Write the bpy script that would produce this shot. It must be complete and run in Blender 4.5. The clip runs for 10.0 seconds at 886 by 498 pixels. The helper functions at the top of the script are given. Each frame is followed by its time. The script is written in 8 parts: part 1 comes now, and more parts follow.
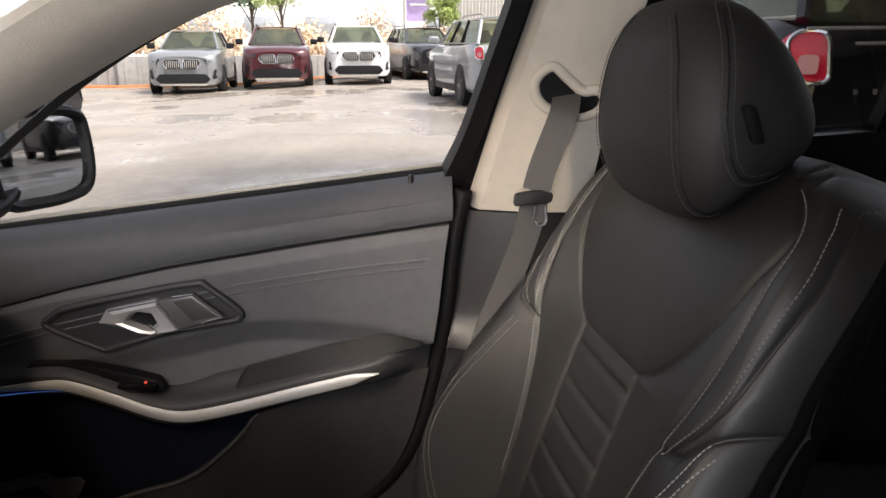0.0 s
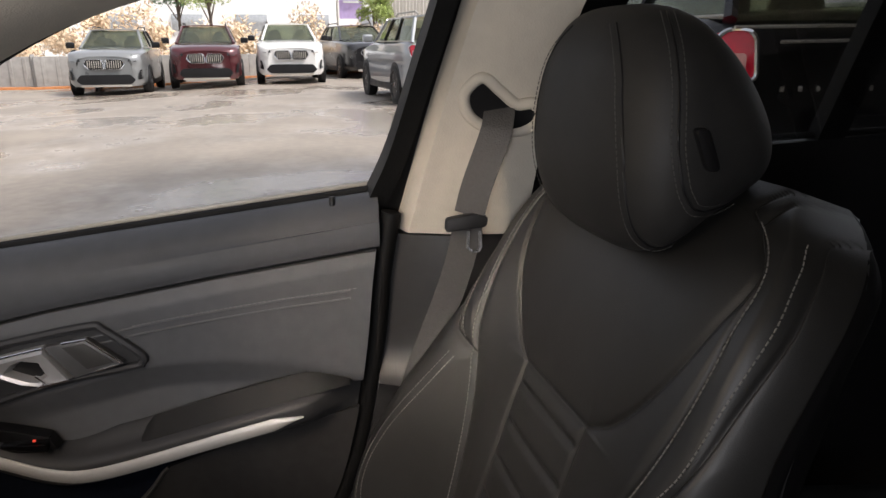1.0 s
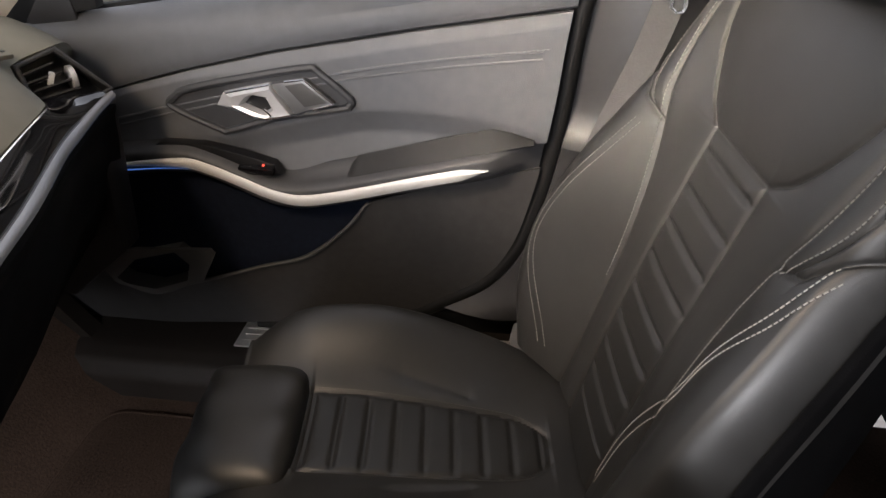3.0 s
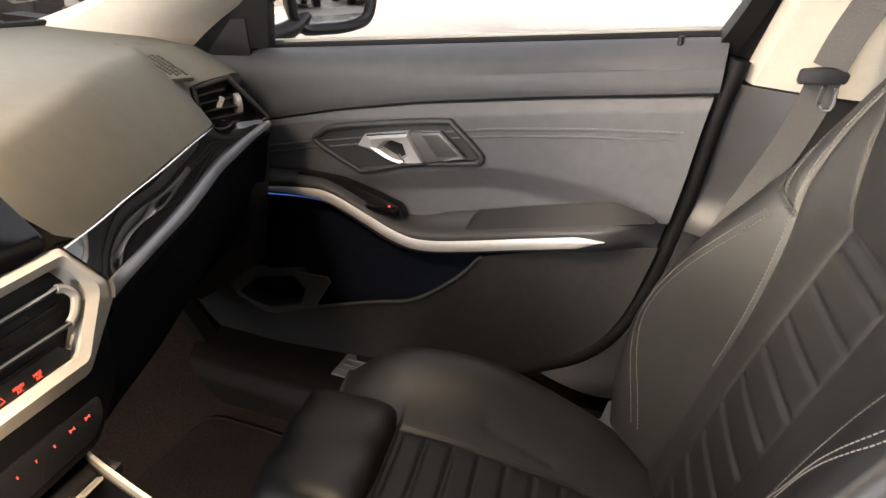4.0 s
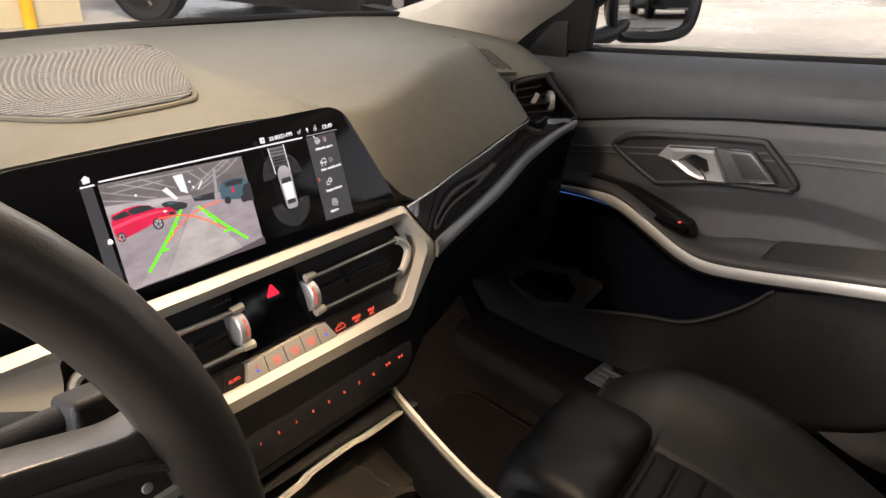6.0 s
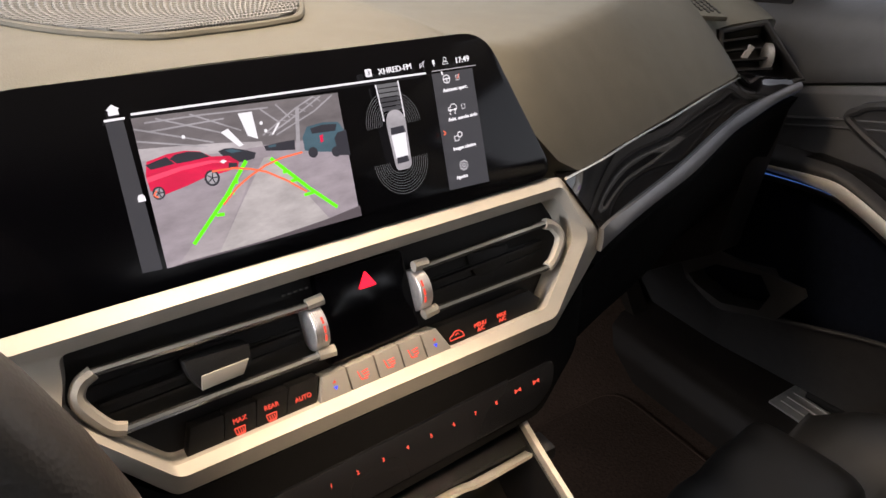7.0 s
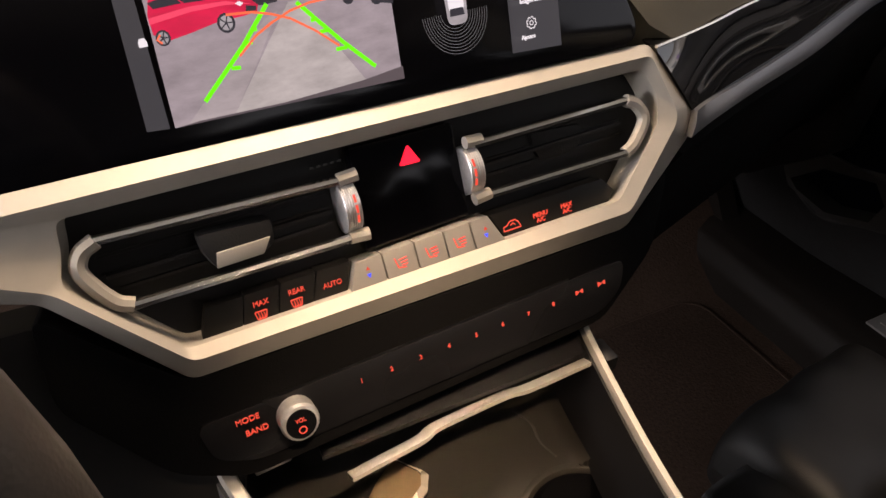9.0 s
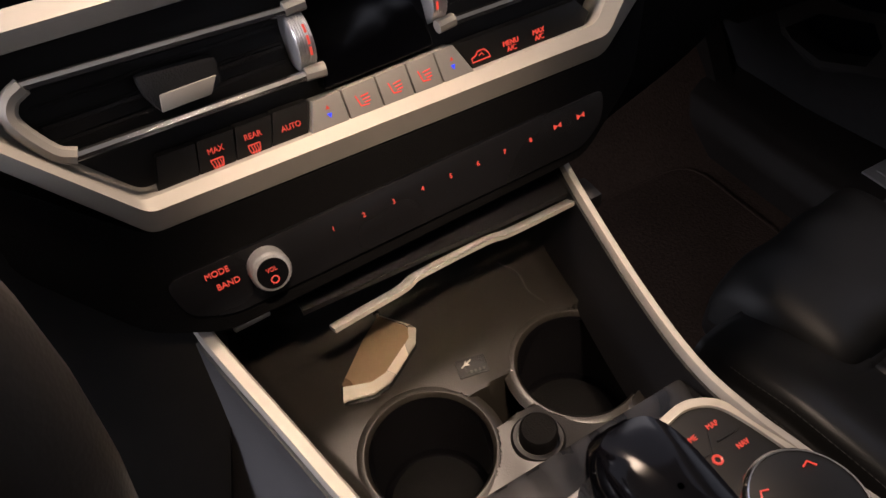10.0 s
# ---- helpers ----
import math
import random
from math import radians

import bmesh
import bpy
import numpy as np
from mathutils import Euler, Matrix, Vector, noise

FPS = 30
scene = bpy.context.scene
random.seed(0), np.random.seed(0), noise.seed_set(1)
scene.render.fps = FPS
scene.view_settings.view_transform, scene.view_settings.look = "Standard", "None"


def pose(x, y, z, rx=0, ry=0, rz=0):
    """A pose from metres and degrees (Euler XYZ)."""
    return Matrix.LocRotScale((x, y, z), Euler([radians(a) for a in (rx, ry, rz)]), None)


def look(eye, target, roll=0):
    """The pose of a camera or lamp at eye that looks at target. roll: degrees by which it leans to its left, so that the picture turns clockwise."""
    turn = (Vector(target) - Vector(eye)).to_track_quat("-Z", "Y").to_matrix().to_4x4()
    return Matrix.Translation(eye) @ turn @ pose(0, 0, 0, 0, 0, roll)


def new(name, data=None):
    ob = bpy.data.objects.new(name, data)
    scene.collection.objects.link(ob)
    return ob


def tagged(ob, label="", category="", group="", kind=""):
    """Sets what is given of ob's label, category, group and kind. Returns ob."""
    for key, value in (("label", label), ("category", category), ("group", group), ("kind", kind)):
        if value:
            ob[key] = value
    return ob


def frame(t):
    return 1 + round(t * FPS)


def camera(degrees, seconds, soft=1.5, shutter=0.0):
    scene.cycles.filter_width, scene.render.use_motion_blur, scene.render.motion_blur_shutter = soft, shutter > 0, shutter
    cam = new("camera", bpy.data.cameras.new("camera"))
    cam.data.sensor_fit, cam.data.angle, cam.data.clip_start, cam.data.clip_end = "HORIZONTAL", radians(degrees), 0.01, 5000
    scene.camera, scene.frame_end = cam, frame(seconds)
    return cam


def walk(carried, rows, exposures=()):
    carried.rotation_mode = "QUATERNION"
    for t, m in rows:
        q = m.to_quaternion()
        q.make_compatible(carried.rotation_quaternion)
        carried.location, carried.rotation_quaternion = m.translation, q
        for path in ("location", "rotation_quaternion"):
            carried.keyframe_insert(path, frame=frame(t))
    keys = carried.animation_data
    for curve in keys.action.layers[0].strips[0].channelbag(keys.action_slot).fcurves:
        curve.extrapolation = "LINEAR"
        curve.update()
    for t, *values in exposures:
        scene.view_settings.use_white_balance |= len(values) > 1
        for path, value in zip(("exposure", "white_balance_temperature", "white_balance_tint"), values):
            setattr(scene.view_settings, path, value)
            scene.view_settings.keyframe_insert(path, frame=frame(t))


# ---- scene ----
# The camera and its walk. Metres; x to the car's right, y ahead, z up from the ground.
cam = camera(65.2, 10.0)
PATH = [
    (0, (-0.193, -0.363, 1.076), (1.723, -0.452, 0.509), 0.1),
    (0.5, (-0.108, -0.393, 1.1), (1.832, -0.575, 0.649), -0.8),
    (1, (-0.104, -0.386, 1.089), (1.794, -0.643, 0.515), -0.2),
    (1.5, (-0.113, -0.387, 1.075), (1.711, -0.541, 0.27), -0.2),
    (2, (-0.116, -0.395, 1.059), (1.598, -0.39, 0.028), -1.1),
    (2.2, (-0.124, -0.394, 1.051), (1.559, -0.34, -0.029), -2.0),
    (3.3, (-0.168, -0.379, 1.052), (1.511, -0.017, 0.028), -0.4),
    (3.5, (-0.17, -0.388, 1.048), (1.516, 0.049, 0.064), 0.3),
    (4, (-0.185, -0.384, 1.049), (1.497, 0.195, 0.136), 2.6),
    (4.5, (-0.197, -0.376, 1.051), (1.449, 0.359, 0.185), 3.9),
    (5, (-0.211, -0.369, 1.054), (1.341, 0.55, 0.191), 3.5),
    (5.5, (-0.222, -0.363, 1.055), (1.239, 0.685, 0.179), 3.4),
    (6, (-0.225, -0.356, 1.042), (1.095, 0.834, 0.125), 2.4),
    (6.2, (-0.208, -0.336, 1.01), (1.065, 0.886, 0.069), 2.2),
    (7.3, (-0.115, -0.253, 0.984), (0.715, 1.259, -0.028), -0.2),
    (7.5, (-0.113, -0.249, 0.984), (0.68, 1.286, -0.024), -0.3),
    (8, (-0.105, -0.243, 0.988), (0.636, 1.306, -0.039), 0.2),
    (8.5, (-0.099, -0.243, 0.975), (0.575, 1.268, -0.149), -0.7),
    (9, (-0.097, -0.241, 0.952), (0.554, 1.175, -0.301), -1.4),
    (9.5, (-0.101, -0.251, 0.921), (0.533, 1.127, -0.383), -4.0),
    (9.7, (-0.092, -0.247, 0.931), (0.471, 1.044, -0.489), -4.9),
    (10, (-0.091, -0.252, 0.921), (0.468, 0.994, -0.541), -6.0),
]
EXPOSURES = [(0.0, 0.4, 6500, 14), (0.5, -0.10, 6500, 14), (1.0, -0.08, 6500, 14), (1.5, 0.20, 6400, 14), (2.0, 0.8, 6200, 14), (3.4, 1.5, 6700, 14), (4.5, 1.15, 6800, 14), (6.0, 0.72, 6800, 14), (7.4, 0.62, 6500, 15), (8.0, 0.5, 6550, 14), (9.0, 0.47, 6850, 19), (9.5, 0.33, 6900, 23), (10.0, 0.05, 6250, 21)]
walk(cam, [(t, look(eye, target, roll)) for t, eye, target, roll in PATH], EXPOSURES)

# Daylight under cloud: a wide soft sun and the sky.
SUN_HEIGHT, SUN_TURN = 55.0, 205.0
world = bpy.data.worlds.new("sky")
scene.world = world
world.use_nodes = True
wn = world.node_tree
sky = wn.nodes.new("ShaderNodeTexSky")
sky.sky_type, sky.sun_disc = "NISHITA", False
sky.sun_elevation, sky.sun_rotation = radians(SUN_HEIGHT), radians(SUN_TURN)
sky.air_density, sky.dust_density, sky.ozone_density = 1.0, 2.5, 1.0
wn.nodes["Background"].inputs["Strength"].default_value = 0.25
cloud = wn.nodes.new("ShaderNodeHueSaturation")
cloud.inputs["Saturation"].default_value = 0.25
wn.links.new(sky.outputs[0], cloud.inputs["Color"])
wn.links.new(cloud.outputs[0], wn.nodes["Background"].inputs["Color"])
sun = new("sun", bpy.data.lights.new("sun", "SUN"))
sun.data.energy, sun.data.angle, sun.data.color = 4.4, radians(14), (1.0, 0.95, 0.88)
sun.matrix_world = pose(0, 0, 20, 90 - SUN_HEIGHT, 0, 180 - SUN_TURN)

# The open driver's door stands beside the camera: a soft lamp in its opening stands in for the sky's light there.
opening = new("door_opening_light", bpy.data.lights.new("door_opening_light", "AREA"))
opening.data.shape, opening.data.size, opening.data.size_y = "RECTANGLE", 0.45, 0.26
opening.data.energy, opening.data.color = 13.0, (0.96, 0.97, 0.99)
opening.matrix_world = look((-0.95, -0.02, 1.00), (0.75, -0.02, 0.72))
# Another in the windscreen's opening, over the dashboard.
screen = new("windscreen_light", bpy.data.lights.new("windscreen_light", "AREA"))
screen.data.shape, screen.data.size, screen.data.size_y = "RECTANGLE", 1.0, 0.20
screen.data.energy, screen.data.color = 1.5, (1.0, 0.98, 0.94)
screen.matrix_world = look((0.05, 0.37, 1.035), (0.05, 0.22, 0.78))
# The warm reading lamp in the roof, just behind the windscreen.
dome = new("roof_reading_light", bpy.data.lights.new("roof_reading_light", "AREA"))
dome.data.shape, dome.data.size, dome.data.size_y = "RECTANGLE", 0.16, 0.07
dome.data.energy, dome.data.color = 2.4, (1.0, 0.78, 0.54)
dome.matrix_world = look((0.0, 0.085, 1.195), (0.02, 0.04, 0.6))
# A narrow downlight in the roof console falls on the open tray.
down = new("console_downlight", bpy.data.lights.new("console_downlight", "AREA"))
down.data.shape, down.data.size, down.data.size_y = "RECTANGLE", 0.05, 0.03
down.data.energy, down.data.color, down.data.spread = 0.17, (1.0, 0.76, 0.50), radians(26)
down.matrix_world = look((-0.02, -0.31, 1.212), (-0.005, -0.062, 0.62))
# An added fill lamp over the passenger's seat brightens the backrest with a narrow beam.
reading = new("passenger_seat_fill", bpy.data.lights.new("passenger_seat_fill", "AREA"))
reading.data.shape, reading.data.size, reading.data.size_y = "RECTANGLE", 0.07, 0.05
reading.data.energy, reading.data.color, reading.data.spread = 0.60, (1.0, 0.84, 0.66), radians(46)
reading.matrix_world = look((0.16, 0.04, 1.20), (0.64, -0.52, 0.70))

# ---- building helpers ----
def V3(x, y, z):
    return Vector((x, y, z))


def thing(name, at, label, category, group="", kind=""):
    """An Empty at the base of a thing that has parts."""
    ob = new(name)
    ob.empty_display_size = 0.05
    ob.location = at
    tagged(ob, label, category, group, kind)
    return ob


def base_inverse(parent):
    m = Matrix.Identity(4)
    while parent is not None:
        if parent.type == "EMPTY":
            return Matrix.Translation(-parent.location)
        parent = parent.parent
    return m


def finish(bm, name, smooth=40):
    bmesh.ops.recalc_face_normals(bm, faces=bm.faces)
    me = bpy.data.meshes.new(name)
    bm.to_mesh(me)
    bm.free()
    if smooth:
        for p in me.polygons:
            p.use_smooth = True
        me.set_sharp_from_angle(angle=radians(smooth))
    return me


def part(name, bm, material, parent=None, label="", smooth=40):
    me = bm if isinstance(bm, bpy.types.Mesh) else finish(bm, name, smooth)
    if material is not None and not me.materials:
        me.materials.append(material)
    ob = new(name, me)
    if parent is not None:
        ob.parent = parent
        ob.matrix_parent_inverse = base_inverse(parent) if parent.type == "EMPTY" else Matrix.Identity(4)
    if label:
        ob["label"] = label
    return ob


def whole(name, bm, material, label, category, group="", kind="", smooth=40):
    """A thing that is one mesh."""
    return tagged(part(name, bm, material, None, "", smooth), label, category, group, kind)


def faces_of(verts, faces):
    bm = bmesh.new()
    vs = [bm.verts.new(v) for v in verts]
    for f in faces:
        try:
            bm.faces.new([vs[i] for i in f])
        except ValueError:
            pass
    return bm


def bevelled(bm, width, segments=2, angle=35):
    es = [e for e in bm.edges if len(e.link_faces) == 2 and e.calc_face_angle(0) > radians(angle)]
    if es and width > 0:
        bmesh.ops.bevel(bm, geom=es, offset=width, segments=segments, profile=0.6, affect="EDGES", clamp_overlap=True)
    return bm


def prism(outline, to3, low, high, bevel=0.0, segments=2):
    """A plate: a 2D outline through to3(a, b, h), from height low to high."""
    n = len(outline)
    verts = [to3(a, b, low) for a, b in outline] + [to3(a, b, high) for a, b in outline]
    faces = [list(range(n))[::-1], list(range(n, 2 * n))] + [[i, (i + 1) % n, n + (i + 1) % n, n + i] for i in range(n)]
    bm = faces_of(verts, faces)
    bmesh.ops.recalc_face_normals(bm, faces=bm.faces)
    return bevelled(bm, bevel, segments)


def box(cx, cy, cz, sx, sy, sz, bevel=0.0, segments=2, m=None):
    pts = [(-sx / 2, -sy / 2), (sx / 2, -sy / 2), (sx / 2, sy / 2), (-sx / 2, sy / 2)]
    bm = prism(pts, lambda a, b, h: V3(a, b, h), -sz / 2, sz / 2, bevel, segments)
    bm.transform((m or Matrix.Identity(4)) if m else Matrix.Translation((cx, cy, cz)))
    return bm


def sheet(f, nu, nv, thick=None, close_u=False):
    """A surface f(u, v) for u, v from 0 to 1; thick: a vector or function by which its back lies behind it."""
    rows = [[f(i / nu, j / nv) for j in range(nv + 1)] for i in range(nu + (0 if close_u else 1))]
    n = nv + 1
    m = len(rows)
    verts = [p for r in rows for p in r]
    faces = []
    for i in range(m if close_u else m - 1):
        for j in range(nv):
            a, b = i * n + j, ((i + 1) % m) * n + j
            faces.append([a, b, b + 1, a + 1])
    if thick is not None:
        k = len(verts)
        back = []
        for i in range(m):
            for j in range(n):
                d = thick(i / nu, j / nv) if callable(thick) else thick
                back.append(rows[i][j] + Vector(d))
        verts = verts + back
        faces += [[q + k for q in f_][::-1] for f_ in faces]
        if not close_u:
            for j in range(nv):
                faces.append([j, j + 1, j + 1 + k, j + k])
                e = (m - 1) * n
                faces.append([e + j, e + j + 1, e + j + 1 + k, e + j + k])
        for i in range(m if close_u else m - 1):
            a, b = i * n, ((i + 1) % m) * n
            faces.append([a, b, b + k, a + k])
            faces.append([a + nv, b + nv, b + nv + k, a + nv + k])
    return faces_of(verts, faces)


def smooth_path(pts, steps=8, closed=False):
    """Catmull-Rom through the points."""
    pts = [Vector(p) for p in pts]
    n = len(pts)
    out = []
    for i in range(n if closed else n - 1):
        p0 = pts[(i - 1) % n] if closed or i > 0 else pts[0] * 2 - pts[1]
        p1, p2 = pts[i], pts[(i + 1) % n]
        p3 = pts[(i + 2) % n] if closed or i + 2 < n else p2 * 2 - p1
        for s in range(steps):
            t = s / steps
            out.append(0.5 * (2 * p1 + (p2 - p0) * t + (2 * p0 - 5 * p1 + 4 * p2 - p3) * t * t + (3 * p1 - p0 - 3 * p2 + p3) * t ** 3))
    if not closed:
        out.append(pts[-1])
    return out


def sweep(pts, profile, up=(0, 0, 1), closed=False, scale=None):
    """Carries a closed 2D profile (side, up) along the points."""
    pts = [Vector(p) for p in pts]
    n, k = len(pts), len(profile)
    verts = []
    for i, p in enumerate(pts):
        a = pts[(i - 1) % n] if closed or i else p
        b = pts[(i + 1) % n] if closed or i < n - 1 else p
        d = (b - a).normalized()
        s = d.cross(Vector(up))
        s = s.normalized() if s.length > 1e-6 else Vector((1, 0, 0))
        w = s.cross(d)
        q = scale(i / max(1, n - 1)) if scale else 1.0
        verts += [p + s * (x * q) + w * (y * q) for x, y in profile]
    faces = []
    for i in range(n if closed else n - 1):
        for j in range(k):
            a, b = i * k, ((i + 1) % n) * k
            faces.append([a + j, a + (j + 1) % k, b + (j + 1) % k, b + j])
    if not closed:
        faces.append(list(range(k))[::-1])
        faces.append([(n - 1) * k + j for j in range(k)])
    return faces_of(verts, faces)


def ring_profile(r, k=8, squash=1.0):
    return [(r * math.cos(2 * math.pi * i / k), squash * r * math.sin(2 * math.pi * i / k)) for i in range(k)]


def tube(pts, r, k=8, closed=False, up=(0, 0, 1), scale=None):
    return sweep(pts, ring_profile(r, k), up, closed, scale)


def lathe(profile, m, k=32):
    """Turns a profile of (radius, height) round the z axis of m."""
    verts, faces = [], []
    for r, h in profile:
        verts += [m @ V3(r * math.cos(2 * math.pi * i / k), r * math.sin(2 * math.pi * i / k), h) for i in range(k)]
    for j in range(len(profile) - 1):
        for i in range(k):
            faces.append([j * k + i, j * k + (i + 1) % k, (j + 1) * k + (i + 1) % k, (j + 1) * k + i])
    faces.append(list(range(k))[::-1])
    faces.append([(len(profile) - 1) * k + i for i in range(k)])
    return faces_of(verts, faces)


def lerp_table(table, x):
    """Linear reading of (x, value) pairs."""
    if x <= table[0][0]:
        return table[0][1]
    for (a, p), (b, q) in zip(table, table[1:]):
        if x <= b:
            t = (x - a) / (b - a)
            return p + (q - p) * t
    return table[-1][1]


def soft_table(table, x):
    """Smooth reading of (x, value) pairs."""
    xs = [a for a, _ in table]
    ys = [b for _, b in table]
    n = len(xs)
    if x <= xs[0]:
        return ys[0]
    if x >= xs[-1]:
        return ys[-1]
    i = max(j for j in range(n - 1) if xs[j] <= x)
    h = xs[i + 1] - xs[i]
    t = (x - xs[i]) / h
    d = [(ys[min(n - 1, j + 1)] - ys[max(0, j - 1)]) / (xs[min(n - 1, j + 1)] - xs[max(0, j - 1)]) for j in (i, i + 1)]
    return ys[i] * (1 + 2 * t) * (1 - t) ** 2 + d[0] * h * t * (1 - t) ** 2 + ys[i + 1] * t * t * (3 - 2 * t) + d[1] * h * t * t * (t - 1)


def stitches(lines, size=0.0009, length=0.0042, gap=0.0018):
    """Short thread stitches along lines of points, lying on the surface."""
    bm = bmesh.new()
    for pts in lines:
        pts = [Vector(p) for p in pts]
        d = [0.0]
        for a, b in zip(pts, pts[1:]):
            d.append(d[-1] + (b - a).length)
        s = 0.0
        while s + length < d[-1]:
            ends = []
            for q in (s, s + length):
                i = max(j for j in range(len(d) - 1) if d[j] <= q)
                t = (q - d[i]) / max(1e-9, d[i + 1] - d[i])
                ends.append(pts[i].lerp(pts[i + 1], t))
            add_fast(bm, ends[0], ends[1], size)
            s += length + gap
    return bm


def add_fast(bm, a, b, r):
    d = (b - a).normalized()
    s = d.orthogonal().normalized()
    w = d.cross(s)
    ra = [bm.verts.new(a + (s * math.cos(t) + w * math.sin(t)) * r) for t in (0, 1.57, 3.14, 4.71)]
    rb = [bm.verts.new(b + (s * math.cos(t) + w * math.sin(t)) * r) for t in (0, 1.57, 3.14, 4.71)]
    for i in range(4):
        bm.faces.new((ra[i], ra[(i + 1) % 4], rb[(i + 1) % 4], rb[i]))
    bm.faces.new(ra[::-1])
    bm.faces.new(rb)


def text_mesh(words, size, m, depth=0.0003, align="CENTER", stretch=1.0):
    cu = bpy.data.curves.new("words", "FONT")
    cu.body, cu.size, cu.extrude, cu.align_x, cu.align_y = words, size, depth, align, "CENTER"
    cu.space_line = 0.85
    ob = bpy.data.objects.new("words", cu)
    me = bpy.data.meshes.new_from_object(ob)
    bpy.data.objects.remove(ob)
    bpy.data.curves.remove(cu)
    me.transform(m @ Matrix.Diagonal((stretch, 1, 1, 1)))
    return me

# ---- materials ----
def material(name, colour, rough=0.5, metal=0.0, vary=0.12, scale=40.0, bump=0.0, bump_scale=900.0, coat=0.0, spec=0.5, big=6.0, rough_vary=0.08):
    """A surface with stains and grain at two scales and a fine relief."""
    m = bpy.data.materials.new(name)
    m.use_nodes = True
    nt = m.node_tree
    b = nt.nodes["Principled BSDF"]
    b.inputs["Roughness"].default_value = rough
    b.inputs["Metallic"].default_value = metal
    b.inputs["Specular IOR Level"].default_value = spec
    b.inputs["Coat Weight"].default_value = coat
    b.inputs["Coat Roughness"].default_value = 0.05
    tc = nt.nodes.new("ShaderNodeTexCoord")
    n1 = nt.nodes.new("ShaderNodeTexNoise")
    n1.inputs["Scale"].default_value, n1.inputs["Detail"].default_value = scale, 6
    n2 = nt.nodes.new("ShaderNodeTexNoise")
    n2.inputs["Scale"].default_value, n2.inputs["Detail"].default_value = big, 3
    mix = nt.nodes.new("ShaderNodeMath")
    mix.operation = "ADD"
    for n in (n1, n2):
        nt.links.new(tc.outputs["Object"], n.inputs["Vector"])
    nt.links.new(n1.outputs["Fac"], mix.inputs[0])
    nt.links.new(n2.outputs["Fac"], mix.inputs[1])
    span = nt.nodes.new("ShaderNodeMapRange")
    span.inputs[1].default_value, span.inputs[2].default_value = 0.7, 1.3
    span.inputs[3].default_value, span.inputs[4].default_value = 1 - vary, 1 + vary
    nt.links.new(mix.outputs[0], span.inputs[0])
    col = nt.nodes.new("ShaderNodeMix")
    col.data_type, col.blend_type = "RGBA", "MULTIPLY"
    col.inputs[0].default_value = 1.0
    col.inputs[6].default_value = (*colour, 1)
    nt.links.new(span.outputs[0], col.inputs[7])
    nt.links.new(col.outputs[2], b.inputs["Base Color"])
    rs = nt.nodes.new("ShaderNodeMapRange")
    rs.inputs[1].default_value, rs.inputs[2].default_value = 0.3, 0.7
    rs.inputs[3].default_value, rs.inputs[4].default_value = max(0.02, rough - rough_vary), min(1, rough + rough_vary)
    nt.links.new(n2.outputs["Fac"], rs.inputs[0])
    nt.links.new(rs.outputs[0], b.inputs["Roughness"])
    if bump:
        g = nt.nodes.new("ShaderNodeTexVoronoi" if bump_scale > 300 else "ShaderNodeTexNoise")
        g.inputs["Scale"].default_value = bump_scale
        nt.links.new(tc.outputs["Object"], g.inputs["Vector"])
        bp = nt.nodes.new("ShaderNodeBump")
        bp.inputs["Strength"].default_value = bump
        bp.inputs["Distance"].default_value = 0.4 / bump_scale
        nt.links.new(g.outputs[0], bp.inputs["Height"])
        nt.links.new(bp.outputs[0], b.inputs["Normal"])
    return m


def glowing(name, colour, strength, grain=0.0):
    m = bpy.data.materials.new(name)
    m.use_nodes = True
    b = m.node_tree.nodes["Principled BSDF"]
    b.inputs["Base Color"].default_value = (0.01, 0.01, 0.01, 1)
    b.inputs["Emission Color"].default_value = (*colour, 1)
    b.inputs["Emission Strength"].default_value = strength
    b.inputs["Roughness"].default_value = 0.3
    if grain:
        nt = m.node_tree
        tc = nt.nodes.new("ShaderNodeTexCoord")
        stretch = nt.nodes.new("ShaderNodeMapping")
        stretch.inputs["Scale"].default_value = (1, 1.6, 2.6)
        noise = nt.nodes.new("ShaderNodeTexNoise")
        noise.inputs["Scale"].default_value, noise.inputs["Detail"].default_value, noise.inputs["Roughness"].default_value = 55, 5, 0.65
        span = nt.nodes.new("ShaderNodeMapRange")
        span.inputs[1].default_value, span.inputs[2].default_value = 0.3, 0.7
        span.inputs[3].default_value, span.inputs[4].default_value = strength * (1 - grain), strength * (1 + grain)
        nt.links.new(tc.outputs["Object"], stretch.inputs[0])
        nt.links.new(stretch.outputs[0], noise.inputs["Vector"])
        nt.links.new(noise.outputs["Fac"], span.inputs[0])
        nt.links.new(span.outputs[0], b.inputs["Emission Strength"])
    return m


